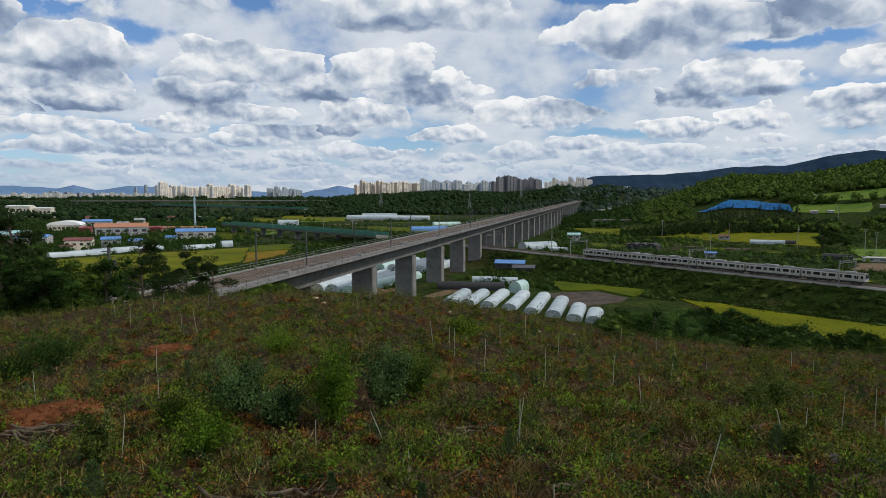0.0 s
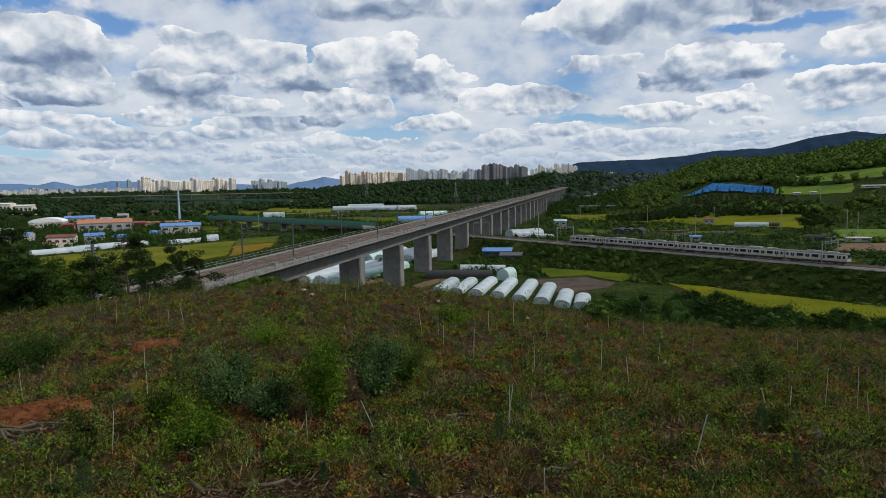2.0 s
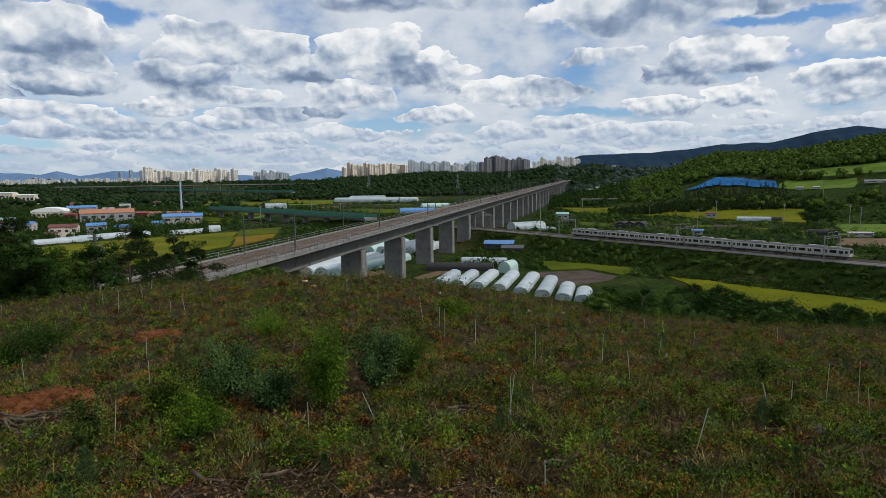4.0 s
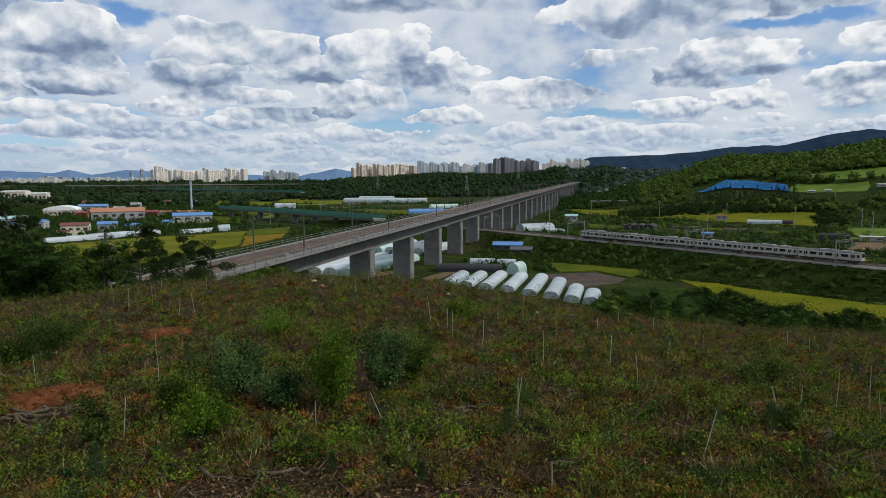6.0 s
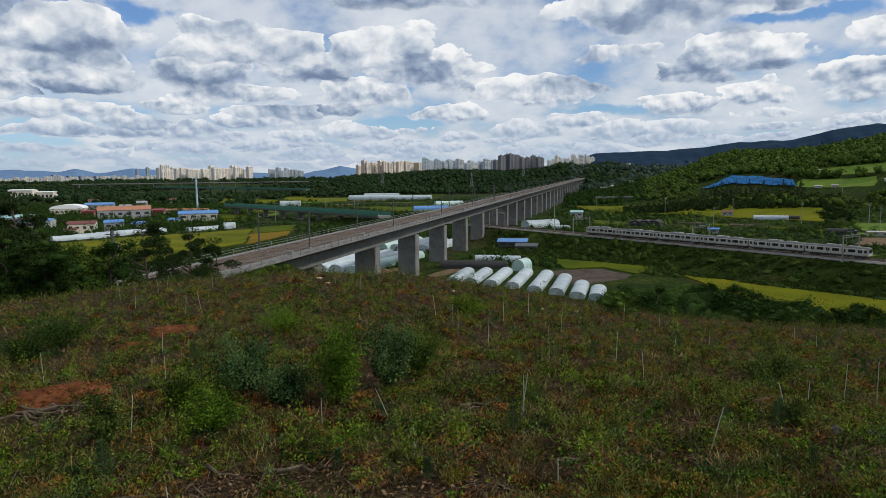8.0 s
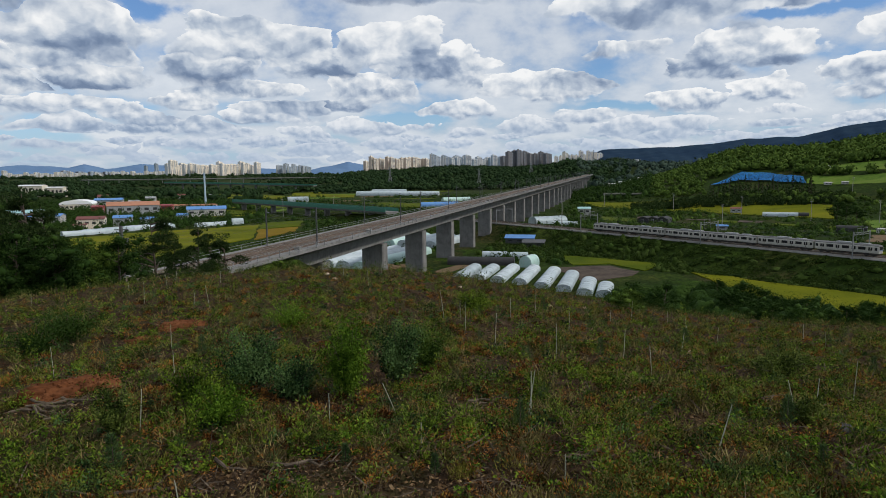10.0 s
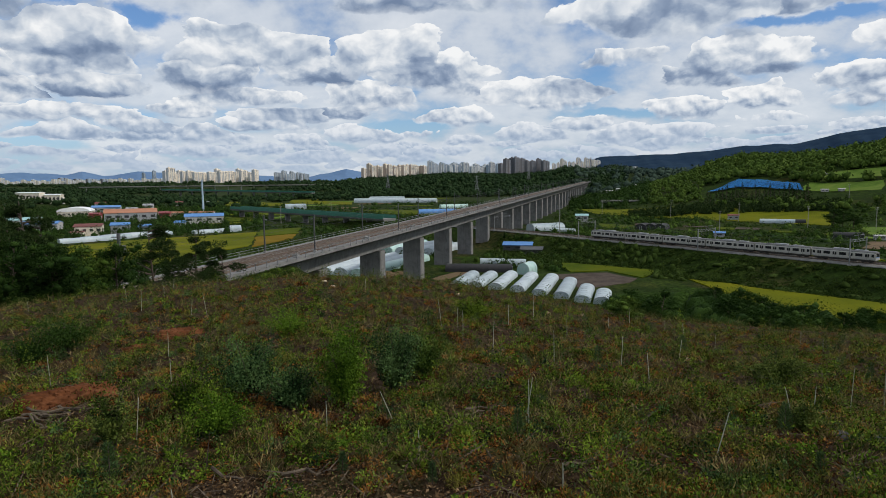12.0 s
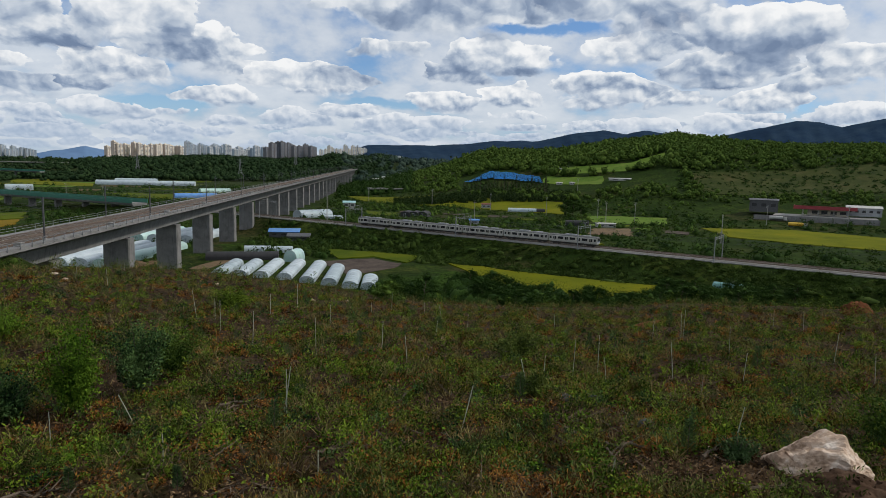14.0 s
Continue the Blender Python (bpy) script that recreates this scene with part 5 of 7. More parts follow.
def filling_station(m):
    root = thing("filling_station", m, "roadside filling station with a red-edged canopy", "filling station")
    canopy = part("canopy", Geo().box(0, 0, 6.2, 40, 14, 1.0), WHITE_WALL, root)
    part("canopy_edge", Geo().box(0, -7.1, 6.3, 40.4, 0.3, 2.6), RED_PAINT, canopy)
    part("canopy_edge", Geo().box(-20.1, 0, 6.3, 0.3, 14.2, 2.6), RED_PAINT, canopy)
    for x in (-14, -4, 6, 15):
        part("column", Geo().box(x, -3, 2.9, 0.7, 0.7, 5.8), WHITE_WALL, root)
        part("pump", Geo().box(x, -1.2, 0.9, 1.2, 0.7, 1.8), GREY_WALL, root)
    part("kiosk", Geo().box(2, 5, 2.4, 26, 5, 4.8), CREAM_WALL, root)
    for x in (-6, 0, 6, 12):
        part("window", Geo().box(x, 2.45, 2.6, 4, 0.12, 2.2), DARK_OPENING, root)
    part("forecourt", Geo().box(0, -2, -0.4, 66, 26, 1.0), CONCRETE_PALE, root)
    part("retaining_wall", Geo().box(-6, -15.4, -2.6, 80, 0.6, 4.4), CONCRETE, root)


filling_station(spot(50.4, 556, 2.4, -50))
shed("warehouse", spot(52.9, 566, 2, -50), 22, 14, 6, 1.4, WHITE_WALL, GREY_WALL, "grey roadside warehouse with a white roof", windows=5)
shed("warehouse", spot(46.2, 566, 2, -46), 20, 12, 9, 1.0, STEEL_DARK, STEEL_DARK, "dark grey roadside building", windows=3)


def tanker(m, body, label):
    root = thing("truck", m, label, "truck", "parked trucks")
    part("cab", Geo().box(5.6, 0, 1.7, 2.2, 2.4, 2.4, cut=0.2), WHITE_WALL, root)
    part("windscreen", Geo().box(6.68, 0, 2.2, 0.1, 2.0, 0.9), GLASS_DARK, root)
    part("load", Geo().tube([(-5, 0, 2.2), (-4.8, 0, 2.2), (4.0, 0, 2.2), (4.2, 0, 2.2)], (0.9, 1.25, 1.25, 0.9), 12), body, root)
    part("chassis", Geo().box(0, 0, 0.85, 11, 1.1, 0.3), UNDER, root)
    for x in (-4, -2.6, 5.4):
        for y in (-1, 1):
            part("wheel", Geo().tube([(x, y - 0.15, 0.5), (x, y + 0.15, 0.5)], 0.5, 10), UNDER, root)


tanker(spot(47.2, 538, 0.4, -44), WHITE_WALL, "white tank truck parked by the road")
tanker(spot(48.6, 505, 0.4, -44), YELLOW_PAINT, "truck with a yellow load on the road")


def farm_tank(m):
    root = thing("water_tank", m, "pale green cylindrical tank in the shrubs", "tank")
    part("shell", Geo().tube([(-4.6, 0, 1.6), (-4.3, 0, 1.6), (4.3, 0, 1.6), (4.6, 0, 1.6)], (0.9, 1.35, 1.35, 0.9), 18), TANK, root, soft=False)
    part("valve", Geo().tube([(1, 0, 2.9), (1, 0, 3.4)], 0.3, 8), WHITE_WALL, root)
    for x in (-3.5, 3.5):
        part("saddle", Geo().box(x, 0, -0.3, 0.6, 2.2, 1.6), CONCRETE_PALE, root)


farm_tank(spot(44.2, 208, 0.9, -52))


# ---------- raised roads, poles, towers ----------
def raised_road(name, az0, r0, az1, r1, z0, z1, screen, label):
    a, b = np.array(bearing(az0, r0)), np.array(bearing(az1, r1))
    length = float(np.hypot(*(b - a)))
    way = (b - a) / length
    root = thing(name, pose(a[0], a[1], 0, 0, 0, turn_of(*way)), label, "raised road")
    zs = lambda x: z0 + (z1 - z0) * x / length
    xs = np.linspace(0, length, 12)
    part("deck", Geo().loft([[(x, -5, zs(x) - 1.6), (x, 5, zs(x) - 1.6), (x, 6, zs(x)), (x, -6, zs(x))] for x in xs]), CONCRETE, root)
    for y in (-5.8, 5.8):
        part("noise_screen" if screen else "parapet", Geo().loft([[(x, y - 0.15, zs(x)), (x, y + 0.15, zs(x)), (x, y + 0.15, zs(x) + (2.6 if screen else 1.0)), (x, y - 0.15, zs(x) + (2.6 if screen else 1.0))] for x in xs]), GREEN_SCREEN if screen else CONCRETE_PALE, root)
    for x in np.arange(15, length - 5, 32):
        p = a + way * x
        foot = ground_at(*p) - 0.5
        part("pier", Geo().box(x, 0, (foot + zs(x) - 1.6) / 2, 2.0, 5.0, max(0.6, zs(x) - 1.6 - foot), cut=0.4), CONCRETE, root)


raised_road("highway_viaduct", -18.5, 700, -5.4, 470, 8.5, 8.0, True, "raised road with green noise screens across the plain")
raised_road("highway_viaduct", -24, 1500, -12, 1250, 20, 14, True, "distant raised road with green noise screens")
raised_road("highway_viaduct", -30, 1750, -9, 1800, 27, 26, False, "distant pale raised road")
raised_road("small_bridge", 13.2, 780, 16.6, 800, 9, 9, False, "small concrete road bridge between the fields")


def utility_pole(m, high, group="utility poles in the valley"):
    root = thing("utility_pole", m, "grey concrete utility pole with crossarms", "utility pole", group)
    part("post", Geo().tube([(0, 0, -0.4), (0, 0, high)], (0.24, 0.15), 8), CONCRETE_PALE, root)
    for z in (high - 0.5, high - 1.6):
        arm = part("crossarm", Geo().box(0, 0, z, 2.4, 0.12, 0.14), STEEL, root)
        for x in (-1.0, 0.0, 1.0):
            part("insulator", Geo().tube([(x, 0, z + 0.05), (x, 0, z + 0.4)], 0.08, 6), WHITE_WALL, arm)
    return root


proto_pole = utility_pole(spot(24.0, 555, 0, 20), 15)
for az, r, turn in ((28.9, 512, 20), (18.8, 598, 10), (33.3, 505, 15), (34.0, 468, 15), (22.6, 430, 30), (9.6, 330, 10), (43.3, 362, 30), (31.5, 640, 0), (-10.5, 640, 0), (-8, 600, 0), (-14.8, 560, 0), (-12.8, 585, 0), (52.0, 520, 0), (46.5, 500, 0), (13.2, 640, 0), (36.4, 470, 0)):
    copy_thing(proto_pole, spot(az, r, 0, turn))


def dark_pole(m, high):
    root = thing("utility_pole", m, "dark weathered pole with a transformer among the trees", "utility pole")
    part("post", Geo().tube([(0, 0, -0.4), (0, 0, high)], (0.34, 0.28), 10), STEEL_DARK, root)
    part("transformer", Geo().tube([(0.7, 0, high - 3.4), (0.7, 0, high - 2.0)], 0.4, 10), STEEL_DARK, root)
    part("crossarm", Geo().box(0, 0, high - 0.6, 2.2, 0.16, 0.16), STEEL_DARK, root)


dark_pole(spot(-27.5, 118, 0, 10), 27.8 - ground_at(*bearing(-27.5, 118)))


def monopole(m, high):
    root = thing("telecom_mast", m, "tall pale blue steel telecom monopole", "mast")
    part("post", Geo().tube([(0, 0, 0), (0, 0, high)], (1.35, 0.85), 12), POLE_BLUE, root)
    for z in (high - 2, high - 6):
        ring = part("platform", Geo().tube([(0, 0, z), (0, 0, z + 0.3)], 1.2, 12), STEEL, root)
        for a in range(0, 360, 60):
            x, y = 1.2 * math.cos(radians(a)), 1.2 * math.sin(radians(a))
            part("antenna", Geo().box(x, y, z + 1.2, 0.4, 0.4, 2.4), POLE_BLUE, ring)
    part("base", Geo().box(0, 0, 0.3, 5, 5, 0.8), CONCRETE_PALE, root)


monopole(spot(-21.05, 822), 38)


def pylon(m, high):
    root = thing("power_pylon", m, "grey steel lattice power pylon", "pylon", "power pylons")
    for sx, sy in itertools.product((-1, 1), (-1, 1)):
        part("leg", Geo().tube([(sx * 4, sy * 4, -0.5), (sx * 1.3, sy * 1.3, high * 0.6), (sx * 0.5, sy * 0.5, high)], 0.22, 4), STEEL, root)
    g = Geo()
    for k in range(9):
        z0, z1 = high * k / 9, high * (k + 1) / 9
        w0, w1 = (np.interp(z, (0, high * 0.6, high), (4, 1.3, 0.5)) for z in (z0, z1))
        for a, b in (((-1, -1), (1, -1)), ((1, -1), (1, 1)), ((1, 1), (-1, 1)), ((-1, 1), (-1, -1))):
            g.tube([(a[0] * w0, a[1] * w0, z0), (b[0] * w1, b[1] * w1, z1)], 0.13, 3)
            g.tube([(b[0] * w0, b[1] * w0, z0), (a[0] * w1, a[1] * w1, z1)], 0.13, 3)
    part("bracing", g, STEEL, root)
    for z in (high * 0.66, high * 0.8, high * 0.93):
        part("crossarm", Geo().tube([(-6, 0, z), (0, 0, z + 0.8), (6, 0, z)], 0.2, 4), STEEL, root)
    return root


first = pylon(spot(-5.5, 1420, 0, 20), 36)
for az, r in ((2.35, 1300), (6.9, 1500), (12.2, 1700)):
    copy_thing(first, spot(az, r, 4, 10))


# ---------- trees ----------
def tree_parts(name, high, spread, seed, mat, kind, fine=1.0):
    """Trunk and limbs, and a crown of many small leaf sprays gathered on the limbs."""
    rng = np.random.default_rng(seed)
    wood = Geo()
    lean = rng.normal(size=2) * 0.04 * high
    trunk = [(lean[0] * f * f, lean[1] * f * f, high * f * 0.94 - 0.4 * (f == 0)) for f in np.linspace(0, 1, 6)]
    wood.tube(trunk, [0.035 * high * (1 - 0.85 * f) * 0.55 for f in np.linspace(0, 1, 6)], 7)
    start = {"conifer": 0.08, "pine": 0.42, "broad": 0.25, "shrub": 0.08}[kind]
    limbs = {"conifer": 30, "pine": 15, "broad": 15, "shrub": 11}[kind]
    tips = []
    for k in range(limbs):
        f = start + (0.96 - start) * (k + rng.uniform(0, 0.7)) / limbs
        i = f * 5
        p = np.array(trunk[min(5, int(i))]) * (1 - i % 1) + np.array(trunk[min(5, int(i) + 1)]) * (i % 1)
        a = rng.uniform(0, 2 * math.pi)
        if kind == "conifer":
            reach = spread * (1.04 - f) * rng.uniform(0.8, 1.1)
            rise = rng.uniform(-0.2, 0.05)
        elif kind == "pine":
            reach = spread * (0.5 + 0.6 * rng.uniform()) * (1.05 - 0.75 * (f - start) / (1 - start))
            rise = rng.uniform(-0.05, 0.3)
        else:
            reach = spread * (0.6 + 0.5 * rng.uniform()) * math.sin(math.pi * min(0.93, 0.25 + 0.72 * (f - start) / (1 - start)))
            rise = rng.uniform(0.1, 0.7)
        end = p + np.array([math.cos(a), math.sin(a), rise]) * reach
        bow = (p + end) / 2 + np.array([0, 0, 0.08 * reach])
        wood.tube([p, bow, end], [0.009 * high, 0.006 * high, 0.002 * high], 5)
        tips += [(end, reach * 0.46), (bow * 0.4 + end * 0.6, reach * 0.44)]
        if kind not in ("pine", "conifer"):
            tips.append((bow, reach * 0.42))
    tips.append((np.array(trunk[-1]), spread * (0.06 if kind == "conifer" else 0.3)))
    sprays = []
    per = {"conifer": 26, "pine": 300, "broad": 150, "shrub": 150}[kind]
    per = int(per * fine)
    for c, size in tips:
        d = unit(rng.normal(size=(per, 3)))
        squash = np.array([1, 1, 0.36 if kind == "pine" else 0.72])
        b = c + d * squash * size * rng.uniform(0.25, 1.0, size=(per, 1)) ** 0.6
        way = d * squash + rng.normal(size=(per, 3)) * 0.5 + (0, 0, 0.35 if kind == "pine" else 0.0)
        ln = rng.uniform(0.028, 0.055, per) * high ** 0.55 * (1.6 if kind == "pine" else 1.5) * fine ** -0.5
        sprays.append(leaves(b, way, ln, ln * (0.32 if kind == "pine" else 0.62)))
    quad = np.concatenate(sprays).reshape(-1, 3)
    qi = np.arange(len(quad)).reshape(-1, 4)
    tris, verts = [qi[:, [0, 1, 2]], qi[:, [0, 2, 3]]], [quad]
    if kind != "pine":
        bm = bmesh.new()
        bmesh.ops.create_icosphere(bm, subdivisions=1, radius=1)
        ball = np.array([v.co[:] for v in bm.verts])
        ball_faces = np.array([[v.index for v in f.verts] for f in bm.faces])
        bm.free()
        at = len(quad)
        for c, size in tips:
            verts.append(c + ball * (0.42 + 0.10 * rng.normal(size=(len(ball), 1))) * size * (1, 1, 0.72))
            tris.append(ball_faces + at)
            at += len(ball)
    return wood.mesh("trunk", BARK, True), many("crown", np.concatenate(verts), np.concatenate(tris), mat)


def tree(name, m, meshes, label, category="tree", group=""):
    root = thing(name, m, label, category, group)
    part("trunk", meshes[0], None, root)
    part("crown", meshes[1], None, root)
    return root


PINES = [tree_parts("pine", 12, 4.6, 100 + k, PINE, "pine") for k in range(4)]
CONIFERS = [tree_parts("conifer", 12, 3.0, 120 + k, PINE, "conifer") for k in range(3)]
BROAD = [tree_parts("broad", 9, 3.6, 200 + k, LEAF, "broad") for k in range(4)]
GREENS = [tree_parts("broad", 9, 3.8, 250 + k, SHRUB, "broad") for k in range(3)]
THICKET = [tree_parts("shrub", 3, 2.0, 320 + k, LEAF, "shrub") for k in range(4)]
BUSHES = [tree_parts("shrub", 3, 2.0, 300 + k, SHRUB, "shrub") for k in range(4)]

rng = np.random.default_rng(21)
for k, (az, r, top, girth) in enumerate(((-25.1, 82, -2.8, 0.95), (-22.0, 84, -3.8, 0.85), (-19.4, 84, -4.7, 0.8), (-33.6, 72, -0.6, 1.0), (-37.2, 70, -0.2, 0.8), (-32.4, 74, -1.7, 0.6), (-20.7, 94, -5.2, 0.5), (-23.8, 96, -4.6, 0.5), (-39, 78, 0, 0.8), (-34.6, 78, -1.0, 0.7), (-26.4, 90, -5.4, 0.45))):
    m = spot(az, r, -0.2, 70 * k)
    high = 36 + r * math.tan(radians(top)) - m.translation.z
    tree("pine_tree", m @ Matrix.Diagonal((girth, girth, high / 12, 1)), PINES[k % 4], "dark green pine tree with an open layered crown", "tree", "pines below the hilltop")
for k in range(34):
    az = rng.uniform(-40, -27.8) if k < 26 else rng.uniform(-27.5, -20)
    r = rng.uniform(64, 86) if k < 26 else rng.uniform(92, 106)
    high = rng.uniform(5.0, 8.0) if k < 26 else rng.uniform(1.6, 2.8)
    tree("broadleaf_tree", spot(az, r, -0.2, 50 * k) @ Matrix.Scale(high / 9, 4), (GREENS[:1] + BROAD)[k % 5], "green broadleaf tree on the hill slope", "tree", "trees below the hilltop")
tree("round_bush", spot(-15.1, 122, -0.2) @ Matrix.Scale(1.75, 4), BUSHES[0], "dark rounded bush beside the viaduct", "bush")
tree("round_bush", spot(15.4, 44.5, -0.1) @ Matrix.Scale(0.58, 4), BUSHES[1], "dark rounded bush at the edge of the clearing", "bush")
tree("round_bush", spot(14.5, 46, -0.1) @ Matrix.Scale(0.45, 4), BUSHES[2], "dark rounded bush at the edge of the clearing", "bush")

# ---------- woods, hedges and bank scrub ----------
def in_field(x, y, grow=3.0):
    hit = np.zeros(len(x), bool)
    for cx, cy, wide in BUILT:
        hit |= np.hypot(x - cx, y - cy) < wide
    for poly in FIELDS:
        c = poly.mean(0)
        p = c + (poly - c) * (1 + grow / np.maximum(np.linalg.norm(poly - c, axis=1, keepdims=True), 1))
        inside = np.zeros(len(x), bool)
        for (x0, y0), (x1, y1) in zip(p, np.roll(p, 1, axis=0)):
            cross = ((y0 > y) != (y1 > y)) & (x < (x1 - x0) * (y - y0) / (y1 - y0 + 1e-9) + x0)
            inside ^= cross
        hit |= inside
    return hit


def clear_of_lines(x, y, low):
    u, v = (x - RC[0]) * RD[0] + (y - RC[1]) * RD[1], (x - RC[0]) * RN[0] + (y - RC[1]) * RN[1]
    o = (x - VC[0]) * VN[0] + (y - VC[1]) * VN[1]
    return ((v < -2.5 - low) | (v > 10 + low)) & (np.abs(o) > 9 + low)


def crowns(name, x, y, wide, high, count, leaf, mat, label, seed=5):
    """Woodland: each crown a dark core with loose leaf masses over it, joined into one canopy."""
    rng = np.random.default_rng(seed)
    bm = bmesh.new()
    bmesh.ops.create_icosphere(bm, subdivisions=1, radius=1)
    bv = np.array([v.co[:] for v in bm.verts])
    bf = np.array([[v.index for v in f.verts] for f in bm.faces])
    bm.free()
    k = len(x)
    z = height(x, y)
    size = np.stack([wide, wide, high], -1)[:, None, :] * 0.5
    centre = np.stack([x, y, z + high * 0.45], -1)[:, None, :]
    core = bv[None] * (0.78 + 0.12 * rng.normal(size=(k, len(bv), 1))) * size + centre
    faces = bf[None] + (np.arange(k) * len(bv))[:, None, None]
    d = unit(rng.normal(size=(k, count, 3)) + (0, -0.25, 0.35))
    b = d * size * rng.uniform(0.72, 1.08, size=(k, count, 1)) + centre
    ln = (leaf * rng.uniform(0.5, 1.3, size=(k, count)) * (wide / wide.mean())[:, None]).ravel()
    way = d + rng.normal(size=d.shape) * 0.8
    q = leaves(b.reshape(-1, 3) - unit(way).reshape(-1, 3) * ln[:, None] * 0.4, way.reshape(-1, 3), ln, ln * 0.75)
    first = core.reshape(-1, 3)
    n0 = len(first)
    qi = np.arange(len(q) * 4).reshape(-1, 4) + n0
    tris = np.concatenate([faces.reshape(-1, 3), qi[:, [0, 1, 2]], qi[:, [0, 2, 3]]])
    me = many(name, np.concatenate([first, q.reshape(-1, 3)]), tris, mat)
    tagged(new(name, me), label, "woodland", kind="stuff")


def sprays(name, x, y, wide, high, count, leaf, mat, label, seed=5, category="shrubs", core=2, fill=0.58):
    """Scrub: clumps over the ground, each a lumpy mass of foliage with small leaves close over it, joined."""
    rng = np.random.default_rng(seed)
    k = len(x)
    z = height(x, y)
    size = np.stack([wide / 2, wide / 2, high], -1)[:, None, :]
    foot = np.stack([x, y, z - 0.05 * high], -1)[:, None, :]
    bm = bmesh.new()
    bmesh.ops.create_icosphere(bm, subdivisions=max(1, core), radius=1)
    bv = np.array([v.co[:] for v in bm.verts])
    bf = np.array([[v.index for v in f.verts] for f in bm.faces])
    bm.free()
    bv[:, 2] = np.maximum(bv[:, 2], -0.1)
    mass = bv[None] * (fill + 0.10 * rng.normal(size=(k, len(bv), 1))) * size + foot
    faces = (bf[None] + (np.arange(k) * len(bv))[:, None, None]).reshape(-1, 3)
    if not core:
        mass, faces = mass[:0], faces[:0]
    lobe = unit(rng.normal(size=(k, 5, 3)))
    lobe[..., 2] = np.abs(lobe[..., 2])
    d = unit(rng.normal(size=(k, count, 3)) * 0.75 + lobe[np.arange(k)[:, None], rng.integers(0, 5, (k, count))])
    d[..., 2] = np.abs(d[..., 2])
    swell = 0.85 + 0.22 * np.max(np.einsum("kcd,kld->kcl", d, lobe), axis=2, keepdims=True) ** 4
    b = d * swell * rng.uniform(0.68, 1.06, size=(k, count, 1)) * size + foot
    way = d * 0.6 + rng.normal(size=d.shape) * 0.7
    ln = (leaf * rng.uniform(0.6, 1.3, size=(k, count))).ravel()
    q = leaves(b.reshape(-1, 3), way.reshape(-1, 3), ln, ln * 0.65)
    first = mass.reshape(-1, 3)
    qi = np.arange(len(q) * 4).reshape(-1, 4) + len(first)
    me = many(name, np.concatenate([first, q.reshape(-1, 3)]), np.concatenate([faces, qi[:, [0, 1, 2]], qi[:, [0, 2, 3]]]), mat)
    tagged(new(name, me), label, category, kind="stuff")


def scatter(n, az0, az1, r0, r1, seed, power=1.0):
    rng = np.random.default_rng(seed)
    az = rng.uniform(az0, az1, n)
    r = (r0 ** (power + 1) + rng.uniform(0, 1, n) * (r1 ** (power + 1) - r0 ** (power + 1))) ** (1 / (power + 1))
    x, y = bearing(az, r)
    return x, y, az, r, rng


# shrubs between the hill's foot and the rice
for k in range(64):
    az = rng.uniform(15.0, 47)
    edge = np.interp(az, (13, 18, 22, 27, 35, 38, 40, 50), (172, 182, 200, 180, 172, 180, 205, 200))
    r = edge - rng.uniform(0, 26)
    high = rng.uniform(4.5, 7.6)
    tree("thicket_tree", spot(az, r, -0.2, 40 * k) @ Matrix.Scale(high / 3.4, 4), THICKET[k % 4], "dense dark green shrub tree below the hill", "tree", "thicket below the hill")
x, y, az, r, rng = scatter(560, 13, 48, 130, 205, 48)
keep = ~in_field(x, y, 1) & (r < np.interp(az, (13, 18, 22, 27, 35, 38, 40, 50), (176, 186, 206, 184, 176, 184, 212, 206)))
x, y = x[keep], y[keep]
high = rng.uniform(2.6, 6.6, len(x))
sprays("thicket", x, y, high * 1.6, high, 330, 0.26, LEAF, "dense dark green thicket below the hill", 49)
tree("thin_tree", spot(18.2, 150, 0) @ Matrix.Scale(1.25, 4), BROAD[2], "slender olive tree rising over the thicket", "tree")


# wooded hill to the right
x, y, az, r, rng = scatter(6900, 17, 62, 600, 1060, 31)
keep = ~in_field(x, y, 2) & (height(x, y) > 7) & ((az > 21) | (r > 690)) & ~((az > 21.2) & (az < 29.0) & (r > 655) & (r < 810 - 8.5 * (az - 21.7))) & ~((az > 28.5) & (az < 40) & (r > 640) & (r < 725)) & ~((az > 44) & (r < 610))
x, y, r = x[keep], y[keep], r[keep]
wide = rng.uniform(5, 11, len(x)) * np.interp(r, (600, 760), (0.65, 1.0)) * np.where(np.degrees(np.arctan2(x, y)) > 43, 0.7, 1.0) * np.where(np.degrees(np.arctan2(x, y)) < 21.5, 0.65, 1.0)
crowns("hill_wood", x, y, wide, wide * rng.uniform(0.8, 1.2, len(x)), 24, 1.6, CANOPY, "dense green wood covering the hillside")
# low wooded hill in the middle and the plain's far tree belts
x, y, az, r, rng = scatter(3600, -9.5, 15, 1240, 1950, 32)
wide = rng.uniform(8, 17, len(x))
crowns("middle_wood", x, y, wide, wide * rng.uniform(0.7, 1.1, len(x)), 18, 2.9, CANOPY_DARK, "dark green wood on the low hill before the town")
x, y, az, r, rng = scatter(3600, -40, -8, 900, 2600, 33, 0.3)
keep = ~in_field(x, y, 4) & (np.sin(x / 90 + 2 * np.sin(y / 300)) + np.sin(y / 60) > np.where(az < -20, -0.5, 0.15))
x, y = x[keep], y[keep]
wide = rng.uniform(8, 18, len(x))
crowns("plain_wood", x, y, wide, wide * rng.uniform(0.5, 0.8, len(x)), 18, 2.9, CANOPY_DARK, "dark tree belts across the plain")
